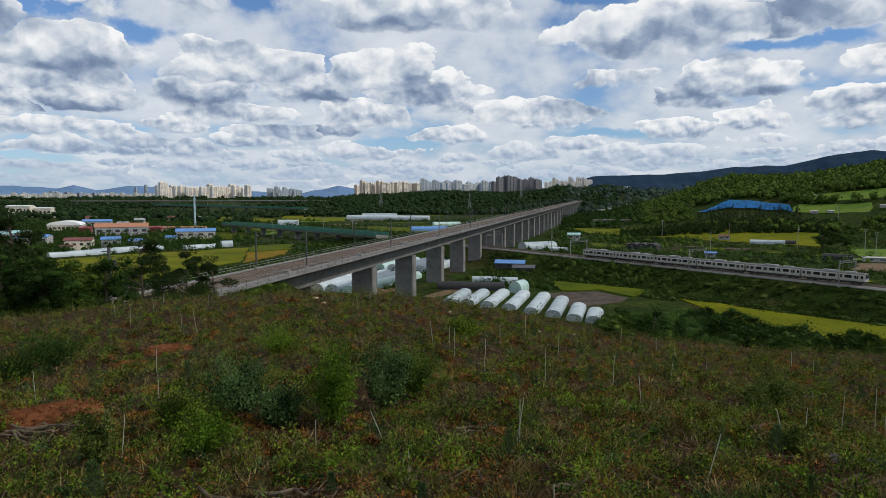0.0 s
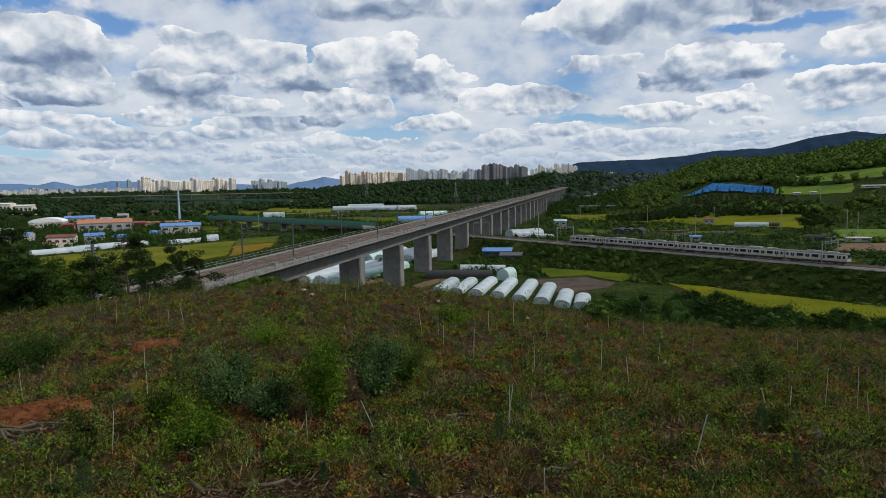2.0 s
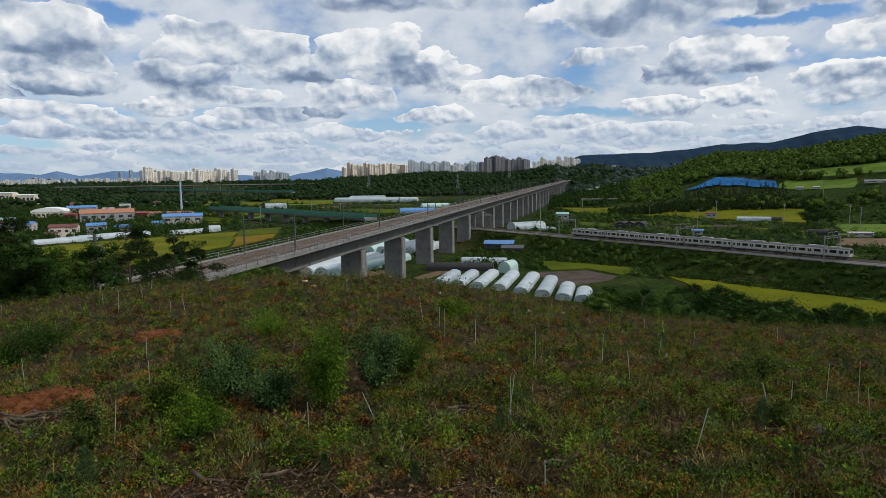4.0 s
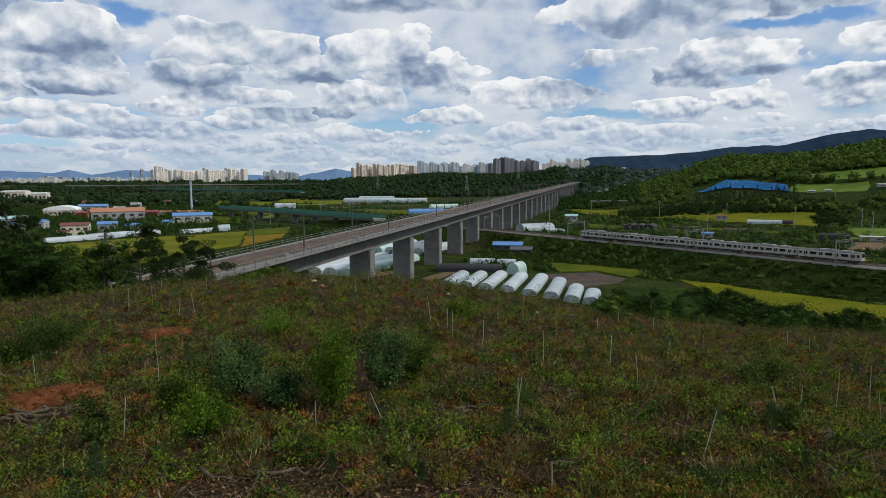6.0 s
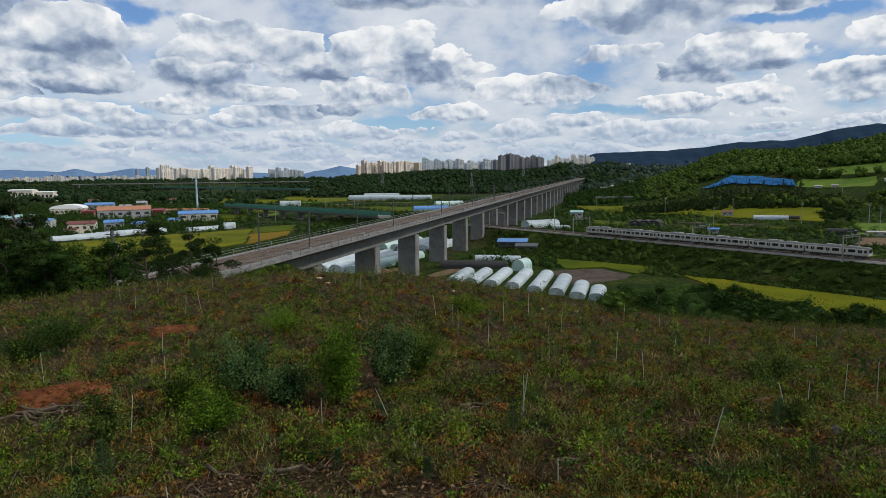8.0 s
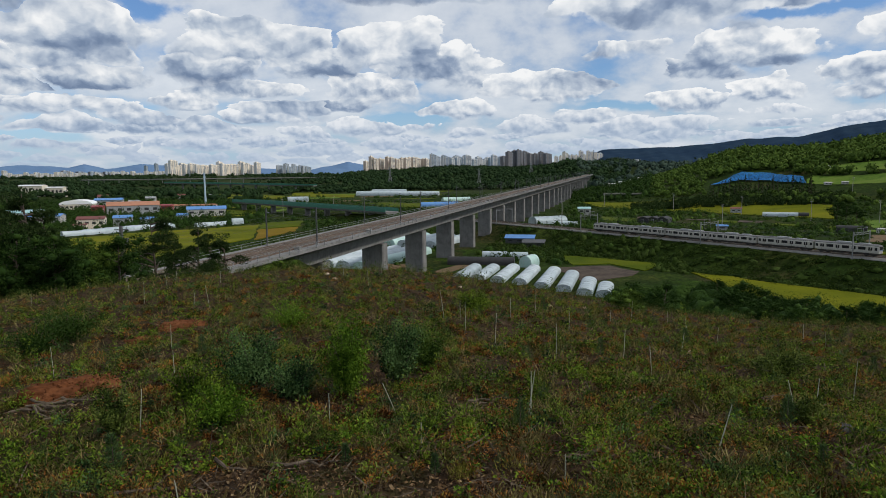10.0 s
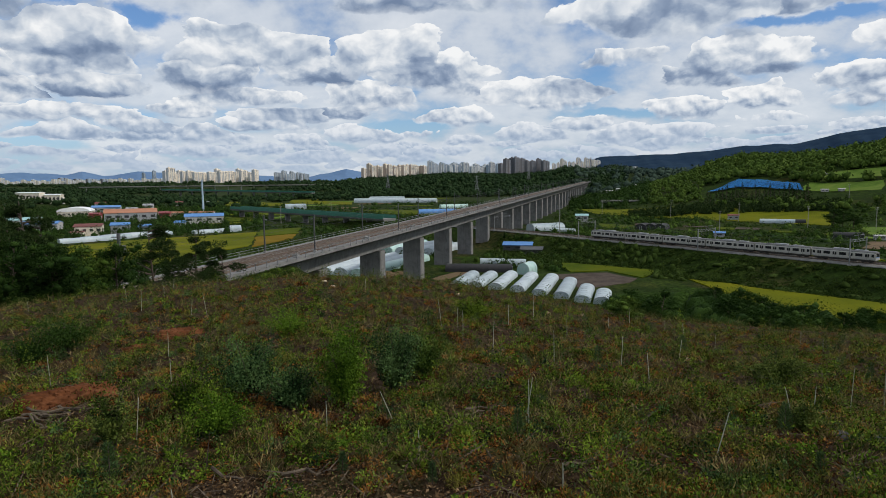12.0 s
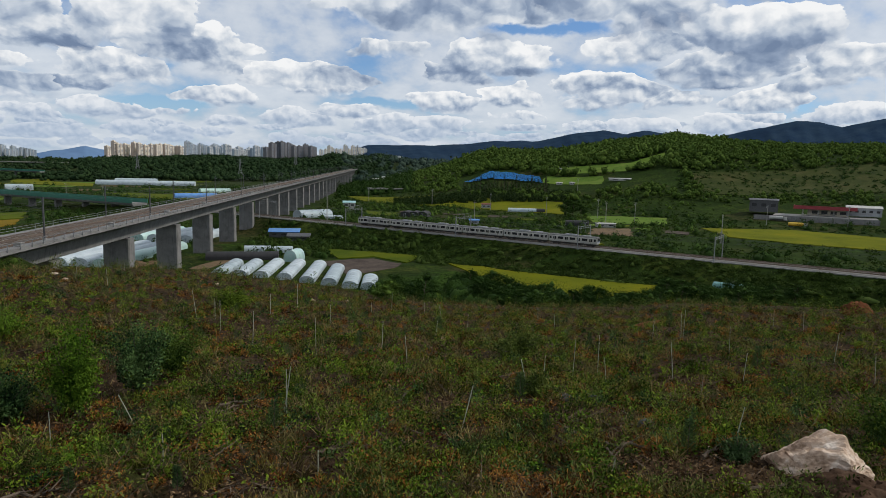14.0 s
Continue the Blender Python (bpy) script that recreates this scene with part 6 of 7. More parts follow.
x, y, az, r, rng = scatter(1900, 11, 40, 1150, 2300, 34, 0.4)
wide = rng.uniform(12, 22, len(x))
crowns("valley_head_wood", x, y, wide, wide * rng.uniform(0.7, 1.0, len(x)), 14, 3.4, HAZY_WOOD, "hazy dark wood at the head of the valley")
# trees and hedges about the valley
x, y, az, r, rng = scatter(5600, -40, 62, 250, 1000, 35, 0.5)
keep = ~in_field(x, y, 5) & clear_of_lines(x, y, 6) & (np.sin(x / 37 + 3 * np.sin(y / 130)) + np.sin(y / 29 + x / 200) > -0.1) & ((height(x, y) < 12) | (az < 0)) & ~((az > 44) & (r > 535) & (r < 600))
x, y, r = x[keep], y[keep], r[keep]
high = rng.uniform(1.4, 6.5, len(x))
sprays("valley_trees", x, y, high * rng.uniform(1.0, 1.6, len(x)), high, 60, 0.85, LEAF, "green trees and hedges among the valley plots", 36, "trees", 1)
x, y, az, r, rng = scatter(5200, -36, 60, 300, 760, 46, 0.5)
keep = ~in_field(x, y, 2) & clear_of_lines(x, y, 2) & (height(x, y) < 14) & ~((az > 44) & (r > 535) & (r < 600))
x, y, r = x[keep], y[keep], r[keep]
high = rng.uniform(0.4, 1.5, len(x))
sprays("valley_scrub", x, y, high * rng.uniform(2.5, 5.0, len(x)), high, 18, 0.9, BANK, "low green scrub and crops on the valley floor", 47, core=1)
x, y, az, r, rng = scatter(900, -37, -16, 480, 900, 62, 0.4)
keep = ~in_field(x, y, 4)
x, y = x[keep], y[keep]
high = rng.uniform(4, 9.5, len(x))
sprays("village_trees", x, y, high * 1.0, high, 80, 0.95, LEAF, "dark green trees among the village buildings", 63, "trees", 1)
x, y, az, r, rng = scatter(420, 10, 44, 360, 600, 67, 0.6)
keep = ~in_field(x, y, 2) & clear_of_lines(x, y, 3) & (height(x, y) < 12) & ~((az > 41) & (r > 520))
x, y = x[keep], y[keep]
high = rng.uniform(2.0, 6.5, len(x))
sprays("plot_trees", x, y, high * rng.uniform(0.8, 1.3, len(x)), high, 80, 0.6, SHRUB, "small green trees among the plots beyond the tracks", 68, "trees", 1)
# belt in front of the nets
x, y, az, r, rng = scatter(520, 15.5, 31.5, 606, 652, 37)
high = rng.uniform(2.5, 6.5, len(x))
sprays("tree_belt", x, y, high * 0.75, high, 80, 1.35, PINE, "dark belt of trees before the blue nets", 38, "trees", 1)
x, y, az, r, rng = scatter(240, 10.5, 17, 760, 1000, 39)
high = rng.uniform(8, 15, len(x))
sprays("valley_grove", x, y, high * 0.9, high, 80, 1.5, LEAF, "green grove beside the far fields", 40, "trees", 1)
for k in range(26):
    az = 21.6 + 7.6 * k / 26 + random.uniform(-0.1, 0.1)
    m = spot(az, 660 + random.uniform(-6, 6), 0, 40 * k)
    tree("conifer", m @ Matrix.Scale(random.uniform(1.0, 1.6), 4), CONIFERS[k % 3], "dark pointed conifer in a row before the nets", "tree", "row of conifers")
# scrub on the railway bank and the rough ground before it
rng = np.random.default_rng(41)
u, v = rng.uniform(-70, 330, 2000), -2.6 - rng.uniform(0, 1, 2000) ** 1.2 * 30
x, y = RC[0] + RD[0] * u + RN[0] * v, RC[1] + RD[1] * u + RN[1] * v
keep = ~in_field(x, y, 0) & clear_of_lines(x, y, 0) & (np.hypot(x, y) > 120)
x, y, v = x[keep], y[keep], v[keep]
high = np.minimum(0.5 + 2.8 * rng.uniform(0, 1, len(x)) ** 2.2, 0.5 + (-2.6 - v) * 0.35)
sprays("bank_scrub", x, y, high * rng.uniform(1.6, 4.2, len(x)), high, 80, 0.46, BANK, "green scrub covering the railway bank", 42, core=1, fill=0.42)
u, v = rng.uniform(-60, 330, 1500), 11 + rng.uniform(0, 1, 1500) * 60
x, y = RC[0] + RD[0] * u + RN[0] * v, RC[1] + RD[1] * u + RN[1] * v
keep = ~in_field(x, y, 2) & clear_of_lines(x, y, 1)
x, y = x[keep], y[keep]
high = rng.uniform(0.5, 1.8, len(x))
sprays("rough_grass", x, y, high * 2.6, high, 26, 0.65, BANK, "rough green scrub beyond the tracks", 43, core=1)
# ground between the piers and the tunnels
x, y, az, r, rng = scatter(1000, -3, 20, 236, 350, 44)
keep = ~in_field(x, y, 2) & clear_of_lines(x, y, 2) & ~((az > 4.6) & (az < 8.2) & (r > 305) & (r < 332)) & ~((az < 14) & (r < 258)) & ~((az > 2.5) & (az < 7.6) & (r < 276))
x, y = x[keep], y[keep]
high = rng.uniform(0.8, 4.5, len(x)) ** 1.0
sprays("foot_scrub", x, y, high * 1.3, high, 90, 0.36, BANK, "green scrub and small trees beside the viaduct", 45)

x, y, az, r, rng = scatter(330, -9, 14, 250, 345, 144)
keep = ~in_field(x, y, 1.0) & clear_of_lines(x, y, 1.5) & ~((az > 4.6) & (az < 7.4) & (r > 290) & (r < 322))
x, y = x[keep], y[keep]
high = 0.8 + 3.4 * rng.uniform(0, 1, len(x)) ** 1.5
sprays("garden_trees", x, y, high * rng.uniform(1.0, 1.7, len(x)), high, 150, 0.30, LEAF, "dark green shrubs and small trees round the barns", 145, "trees")
x, y, az, r, rng = scatter(620, 39.5, 58, 625, 800, 64)
high = rng.uniform(0.8, 3.2, len(x))
sprays("slope_scrub", x, y, high * 2.0, high, 40, 0.9, LEAF, "scattered dark scrub on the open slope", 65, core=1)
for k, (az, r, high) in enumerate(((40.6, 186, 7.5), (41.6, 192, 6.5), (39.6, 196, 6), (45.6, 200, 6.0), (47.5, 196, 6.8), (49.0, 204, 6.0), (43.0, 196, 4.0), (31.2, 512, 12), (30.6, 520, 13), (31.9, 505, 11))):
    tree("broadleaf_tree", spot(az, r, -0.2, 61 * k) @ Matrix.Scale(high / 9, 4) @ Matrix.Diagonal((1.25, 1.25, 1, 1)), BROAD[k % 4], "full grey-green broadleaf tree in the valley", "tree")
lump_spots = ((-5.6, 243, 3.4), (-4.6, 246, 2.2))

# ---------- the clearing in front ----------
def clearing(n, seed, r0=7.0, r1=58.0, spare=True):
    """Places over the hilltop, denser close by; spare leaves the bare spots out."""
    rng = np.random.default_rng(seed)
    az = rng.uniform(-42, 62, n)
    r = r0 * (r1 / r0) ** rng.uniform(0, 1, n) ** 0.9
    x, y = bearing(az, r)
    free = np.ones(n, bool)
    for a, d, wide in KEEP_BARE if spare else ():
        cx, cy = bearing(a, d)
        free &= np.hypot(x - cx, y - cy) > wide * rng.uniform(0.8, 1.15, n)
    return x[free], y[free], r[free], rng


# boulders, mounds and scraped ground, where nothing grows: bearing, range, radius
KEEP_BARE = [(51.6, 10.8, 0.8), (54.5, 10.2, 0.7), (56.5, 10.0, 0.6), (46.2, 10.0, 0.75), (42.0, 9.3, 0.6), (38.5, 9.6, 0.5), (-31.6, 18.2, 0.9), (-28.8, 17.6, 0.6), (-33, 16.6, 0.9), (-23.2, 27, 0.8), (-26.3, 25.5, 0.5), (53.2, 47.5, 1.4), (2.0, 13.2, 0.6), (20.5, 12.6, 0.5), (-12.0, 9.4, 0.6), (-20, 9.8, 0.7), (-4.0, 8.6, 0.6)]


def patchy(x, y, seed, size):
    """Smooth random patches about size metres across, near -1 to 1."""
    rng = np.random.default_rng(900 + seed)
    total = 0
    for k in range(9):
        a, f = rng.uniform(0, 2 * np.pi), rng.uniform(0.6, 2.2) * 2 * np.pi / (2 * size)
        total = total + np.sin((x * np.cos(a) + y * np.sin(a)) * f + rng.uniform(0, 6.3)) / (0.8 + 0.25 * f * size / np.pi)
    return total / 2.6


def herbs(name, x, y, r, rng, count, tall, leaf, slim, mat, label, upright=0.5, spread=0.5, category="weeds"):
    k = len(x)
    grow = np.interp(r, (7, 20, 58), (1.0, 1.25, 2.1))
    h = rng.uniform(*tall, k) * np.interp(r, (7, 58), (1.0, 1.35))
    z = height(x, y)
    f = rng.uniform(0.05, 1.0, (k, count))
    a = rng.uniform(0, 2 * np.pi, (k, count))
    out = spread * h[:, None] * rng.uniform(0.1, 1.0, (k, count)) * (1.1 - 0.6 * f)
    base = np.stack([x[:, None] + np.cos(a) * out, y[:, None] + np.sin(a) * out, z[:, None] + h[:, None] * f - 0.03], -1)
    way = np.stack([np.cos(a), np.sin(a), upright + rng.normal(size=a.shape) * 0.45], -1) + rng.normal(size=base.shape) * 0.25
    ln = rng.uniform(leaf[0], leaf[1], (k, count)) * grow[:, None]
    me = quads(name, leaves(base.reshape(-1, 3), way.reshape(-1, 3), ln.ravel(), ln.ravel() * slim), mat)
    tagged(new(name, me), label, category, kind="stuff")


def bare(x, y):
    trodden = smooth(11.5, 9.0, np.hypot(x, y)) * smooth(2.0, -1.0, x) * 0.65
    return np.maximum(smooth(0.25, 0.6, patchy(x, y, 1, 2.6)), trodden)


def rusty(x, y):
    return smooth(0.22, 0.5, patchy(x, y, 4, 1.3))


x, y, r, rng = clearing(14000, 51)
keep = (rng.uniform(size=len(x)) < smooth(-0.1, 0.6, patchy(x, y, 2, 1.5))) & (rng.uniform(size=len(x)) > bare(x, y) * 0.9) & (rng.uniform(size=len(x)) > rusty(x, y) * 0.85)
herbs("low_herbs", x[keep], y[keep], r[keep], rng, 26, (0.05, 0.30), (0.026, 0.060), 0.6, HERB, "mixed green weeds over the cleared ground")
x, y, r, rng = clearing(9000, 52)
keep = (patchy(x, y, 3, 1.5) > 0.22) & (rng.uniform(size=len(x)) > bare(x, y))
herbs("fine_weeds", x[keep], y[keep], r[keep], rng, 36, (0.2, 0.6), (0.035, 0.08), 0.24, FINE, "feathery grey-green weeds", 1.0, 0.35)
x, y, r, rng = clearing(13000, 53)
keep = patchy(x, y, 4, 1.3) > 0.04 + 0.25 * rng.uniform(size=len(x))
herbs("withered_weeds", x[keep], y[keep], r[keep], rng, 24, (0.03, 0.26), (0.028, 0.07), 0.36, RUST, "withered rust-brown weeds", 0.4, 0.7)
x, y, r, rng = clearing(12000, 54)
keep = patchy(x, y, 5, 1.2) > 0.12
herbs("dry_grass", x[keep], y[keep], r[keep], rng, 11, (0.04, 0.22), (0.10, 0.28), 0.06, STRAW, "dry straw-coloured grass blades", 1.3, 0.6)
x, y, r, rng = clearing(2600, 55, 9)
keep = patchy(x, y, 6, 1.6) > 0.3
herbs("tall_weeds", x[keep], y[keep], r[keep], rng, 44, (0.4, 0.9), (0.045, 0.09), 0.3, HERB, "tall slender green weeds", 0.8, 0.22)
x, y, r, rng = clearing(1500, 58, 7.5, 40)
keep = (patchy(x, y, 7, 1.0) > 0.0) & (rng.uniform(size=len(x)) > bare(x, y) * 0.8)
herbs("broad_leaves", x[keep], y[keep], r[keep], rng, 26, (0.10, 0.36), (0.045, 0.085), 0.6, BUSH, "bright broad-leaved weeds", 0.25, 0.7)
x, y, r, rng = clearing(6500, 69, 8, 42)
az = np.degrees(np.arctan2(x, y))
keep = (az > 18) & (patchy(x, y, 8, 1.4) > -0.25) & (rng.uniform(size=len(x)) > bare(x, y) * 0.8)
herbs("fresh_weeds", x[keep], y[keep], r[keep], rng, 26, (0.08, 0.34), (0.03, 0.065), 0.4, OLIVE, "fresh yellowish-green weeds over the cleared ground", 0.5, 0.6)


def tufts(name, n, seed, patch_seed, low, tall, broad, count, leaf, slim, mat, label, upright, r1=44.0):
    """Mounded tufts of one kind of weed, standing in drifts over the clearing."""
    x, y, r, rng = clearing(n, seed, 7.6, r1)
    keep = (patchy(x, y, patch_seed, 1.7) > low) & (rng.uniform(size=len(x)) > bare(x, y) * 0.75)
    x, y, r = x[keep], y[keep], r[keep]
    k = len(x)
    h = rng.uniform(*tall, k) * np.interp(r, (8, 44), (0.9, 1.2))
    w = h * rng.uniform(*broad, k)
    grow = np.interp(r, (7, 20, 58), (1.0, 1.35, 2.3))
    d = unit(rng.normal(size=(k, count, 3)))
    d[..., 2] = np.abs(d[..., 2])
    f = rng.uniform(0.15, 1.0, (k, count, 1)) ** 0.45 * (0.8 + 0.2 * np.sin(3 * np.arctan2(d[..., 1:2], d[..., :1]) + rng.uniform(0, 6, (k, 1, 1))))
    b = d * f * np.stack([w / 2, w / 2, h], -1)[:, None, :] + np.stack([x, y, height(x, y) - 0.02], -1)[:, None, :]
    way = d * (0.9, 0.9, 0.5) + (0, 0, upright) + rng.normal(size=d.shape) * 0.5
    ln = rng.uniform(*leaf, (k, count)) * grow[:, None]
    me = quads(name, leaves(b.reshape(-1, 3), way.reshape(-1, 3), ln.ravel(), ln.ravel() * slim), mat)
    tagged(new(name, me), label, "weeds", kind="stuff")


tufts("broad_leaved_weeds", 1500, 701, 11, 0.05, (0.12, 0.42), (1.3, 2.6), 130, (0.030, 0.060), 0.62, HERB, "green broad-leaved weeds in mounds", 0.15)
tufts("deep_green_weeds", 1100, 702, 12, 0.18, (0.12, 0.45), (1.2, 2.2), 130, (0.032, 0.066), 0.58, DEEP, "dark bluish-green leafy weeds in mounds", 0.1)
tufts("olive_tussocks", 1700, 703, 13, 0.0, (0.14, 0.45), (1.0, 2.2), 150, (0.035, 0.085), 0.17, OLIVE, "feathery yellowish-olive weed tussocks", 0.9)
tufts("rusty_tussocks", 2300, 704, 4, 0.06, (0.10, 0.34), (1.3, 2.8), 130, (0.035, 0.085), 0.30, RUST, "rust-brown withered ferns and weeds in drifts", 0.4)
tufts("grey_green_tussocks", 700, 705, 14, 0.15, (0.25, 0.60), (0.7, 1.2), 170, (0.04, 0.085), 0.12, SEEDLING, "feathery grey-green weed tussocks", 0.9)
# a fringe of taller stems along the brow
x, y, r, rng = clearing(1300, 59, 8.0, 48)
keep = rng.uniform(size=len(x)) > bare(x, y) * 0.7
x, y, r = x[keep], y[keep], r[keep]
high = rng.uniform(0.10, 0.46, len(x))
half = len(x) // 2
sprays("weed_clumps", x[:half], y[:half], high[:half] * rng.uniform(1.2, 2.4, half), high[:half], 90, 0.05, HERB, "rounded green weed clumps in the clearing", 60, "weeds", 0)
sprays("olive_clumps", x[half:], y[half:], high[half:] * 1.6, high[half:], 80, 0.05, FINE, "rounded olive weed clumps in the clearing", 61, "weeds", 0)
rng = np.random.default_rng(56)
az = rng.uniform(-42, 62, 1700)
r = rng.uniform(40, 54, 1700)
x, y = bearing(az, r)
herbs("brow_weeds", x, y, r, rng, 22, (0.2, 0.7), (0.035, 0.075), 0.16, FINE, "thin weeds along the brow of the hill", 1.2, 0.3)
# dead leaves and chips
x, y, r, rng = clearing(60000, 66, spare=False)
for a, d, wide in KEEP_BARE:
    if d < 20:
        cx, cy = bearing(a, d)
        turn, out = rng.uniform(0, 2 * np.pi, 700), wide * 1.6 * rng.uniform(0, 1, 700) ** 0.5
        x, y, r = np.r_[x, cx + out * np.cos(turn)], np.r_[y, cy + out * np.sin(turn)], np.r_[r, np.full(700, 6.0)]
b = np.stack([x, y, height(x, y) + rng.uniform(0.02, 0.08, len(x))], -1)
way = rng.normal(size=b.shape) * (1, 1, 0.45)
ln = rng.uniform(0.025, 0.085, len(x)) * np.interp(r, (7, 20, 58), (1, 1.3, 2.4))
me = quads("leaf_litter", leaves(b, way, ln, ln * rng.uniform(0.25, 0.7, len(x))), LITTER)
tagged(new("leaf_litter", me), "brown dead leaves and wood chips on the soil", "litter", kind="stuff")
# slash and twigs on the ground
x, y, r, rng = clearing(11000, 57, spare=False)
keep = rng.uniform(size=len(x)) < 0.25 + bare(x, y)
x, y, r = x[keep], y[keep], r[keep]
z = height(x, y) + 0.03
way = np.stack([*(rng.normal(size=(2, len(x)))), rng.normal(size=len(x)) * 0.16], -1)
ln = rng.uniform(0.15, 0.8, len(x)) * np.interp(r, (7, 58), (1, 1.6))
me = quads("slash", leaves(np.stack([x, y, z], -1), way, ln, np.clip(ln * 0.035, 0.008, 0.03)), DEADWOOD)
tagged(new("slash", me), "grey-brown twigs and cut branches on the ground", "twigs", kind="stuff")


def near_bush(name, az, r, high, wide, seed, mat, label, leaf=0.11, count=1500):
    """A leafy bush: several stems from the root and leaves along them."""
    rng = np.random.default_rng(seed)
    leaf, count = leaf * 0.75, int(count * 1.6)
    root = thing(name, spot(az, r, -0.05), label, "bush")
    bases, ways = [], []
    stems = 26
    for k in range(stems):
        a, t = rng.uniform(0, 2 * math.pi), rng.uniform(0.05, 1.0) ** 0.6
        tip = np.array([math.cos(a) * wide / 2 * t, math.sin(a) * wide / 2 * t, high * (1.05 - 0.45 * t * t) * rng.uniform(0.8, 1.05)])
        mid = tip * np.array([0.35, 0.35, 0.55])
        if k < 9:
            part("stem", Geo().tube([(0, 0, 0), mid, tip], (0.018, 0.012, 0.004), 5), BARK, root)
        f = rng.uniform(0.1, 1.0, count // stems)[:, None] ** 0.7
        line = 2 * (1 - f) * f * mid + f * f * tip
        bases.append(line + rng.normal(size=line.shape) * 0.045 * wide)
        ways.append(rng.normal(size=line.shape) * 0.8 + tip / np.linalg.norm(tip) * 0.7)
    b, w = np.concatenate(bases), np.concatenate(ways)
    b[:, 2] = np.maximum(b[:, 2], 0.02)
    ln = rng.uniform(0.6, 1.2, len(b)) * leaf
    part("foliage", quads("foliage", leaves(b, w, ln, ln * 0.42), mat), None, root)
    k = count // 3
    d = unit(rng.normal(size=(k, 3)))
    c = d * rng.uniform(0.1, 0.8, (k, 1)) * (wide * 0.36, wide * 0.36, high * 0.36) + (0, 0, high * 0.42)
    part("inner_foliage", quads("inner_foliage", leaves(c, rng.normal(size=c.shape), np.full(k, leaf * 1.3), np.full(k, leaf * 0.7)), mat), None, root)


near_bush("green_bush", -9.7, 14.0, 1.95, 1.55, 61, BUSH, "bright green upright leafy bush in the clearing", 0.085, 4200)
near_bush("green_bush", -5.2, 15.2, 1.75, 1.70, 62, DEEP, "dark green bush with narrow leaves", 0.085, 4200)
near_bush("green_bush", -18.0, 15.4, 1.45, 2.30, 63, DEEP, "spreading dark green bush in the clearing", 0.085, 4200)
near_bush("green_bush", -14.6, 14.2, 1.05, 1.60, 64, DEEP, "low dark green bush in the clearing", 0.085, 2700)
near_bush("green_bush", -2.6, 16.6, 1.25, 1.30, 65, SHRUB, "low green bush in the clearing", 0.085, 2200)
near_bush("green_bush", -20.6, 13.2, 0.80, 1.50, 66, BUSH, "low green bush in the clearing", 0.085, 2100)
near_bush("green_bush", -31.5, 26.5, 1.62, 2.70, 67, LEAF, "feathery dark green bush in the clearing", 0.102, 2700)
near_bush("green_bush", -33.8, 25.5, 1.22, 2.16, 68, LEAF, "feathery dark green bush in the clearing", 0.102, 2250)
near_bush("green_bush", -23.0, 14.5, 1.01, 1.62, 69, HERB, "loose green bush in the clearing", 0.085, 1800)
near_bush("green_bush", -28.8, 13.4, 1.22, 0.94, 70, FINE, "feathery grey-green bush in the clearing", 0.085, 1800)
near_bush("green_bush", 56.2, 14.5, 1.10, 1.54, 71, SHRUB, "green bush beside the boulder", 0.085, 2250)
near_bush("green_bush", 46.5, 10.6, 0.46, 0.66, 72, SEEDLING, "low bluish-green leafy plant", 0.085, 750)
near_bush("green_bush", 29.5, 14.0, 0.61, 0.99, 73, FINE, "feathery grey-green weeds in a clump", 0.085, 1500)
near_bush("green_bush", 27.0, 21.0, 0.99, 2.42, 74, FINE, "feathery grey-green bush in the clearing", 0.102, 2700)
near_bush("green_bush", -14.6, 22.5, 1.08, 2.03, 75, BUSH, "low green bush in the clearing", 0.085, 1800)
near_bush("green_bush", 2.0, 30.0, 1.10, 2.42, 76, HERB, "loose green bush in the clearing", 0.102, 2100)


def stake(az, r, high, lean_x, lean_y):
    root = thing("stake", spot(az, r, -0.1) @ pose(0, 0, 0, lean_y, lean_x, 0), "thin pale bamboo stake marking a seedling", "stake", "stakes across the clearing")
    part("cane", Geo().tube([(0, 0, 0), (0.004, 0, high * 0.5), (0, 0, high)], (0.010, 0.009, 0.007), 6), BAMBOO, root)
    node = Geo()
    for f in (0.3, 0.55, 0.8):
        node.tube([(0.003, 0, high * f - 0.008), (0.003, 0, high * f + 0.008)], 0.012, 6)
    part("nodes", node, BAMBOO, root)


for az, r, high, lx, ly in ((22.7, 11.1, 0.95, 14, 0), (6.9, 12.3, 1.05, 0, 0), (6.6, 12.6, 1.05, 8, 0), (-5.3, 12.9, 0.8, -22, 0), (-3.2, 10.2, 0.6, 0, 0), (-11.5, 12.3, 0.75, 0, 0), (-27.2, 13.6, 0.95, 6, 0),
                            (9.2, 18.6, 1.3, -1, 0), (29.8, 14.3, 1.0, 3, 0), (28.6, 14.6, 0.9, -14, 0), (5.1, 27.3, 1.05, 0, 0), (1.0, 23.5, 1.2, 0, 0), (15.6, 36.1, 1.2, 2, 0), (-24.5, 9.4, 0.5, -6, 0), (46.0, 11.6, 0.75, 14, 0), (10.0, 9.0, 0.5, 0, 0), (36.5, 8.9, 0.4, 10, 0)):
    stake(az, r, high, lx, ly)
rng = np.random.default_rng(81)
for k in range(44):
    az, r = rng.uniform(-38, 58), 17 * (46 / 17) ** rng.uniform(0, 1)
    stake(az, r, rng.uniform(0.8, 1.3), rng.normal() * 4, rng.normal() * 3)


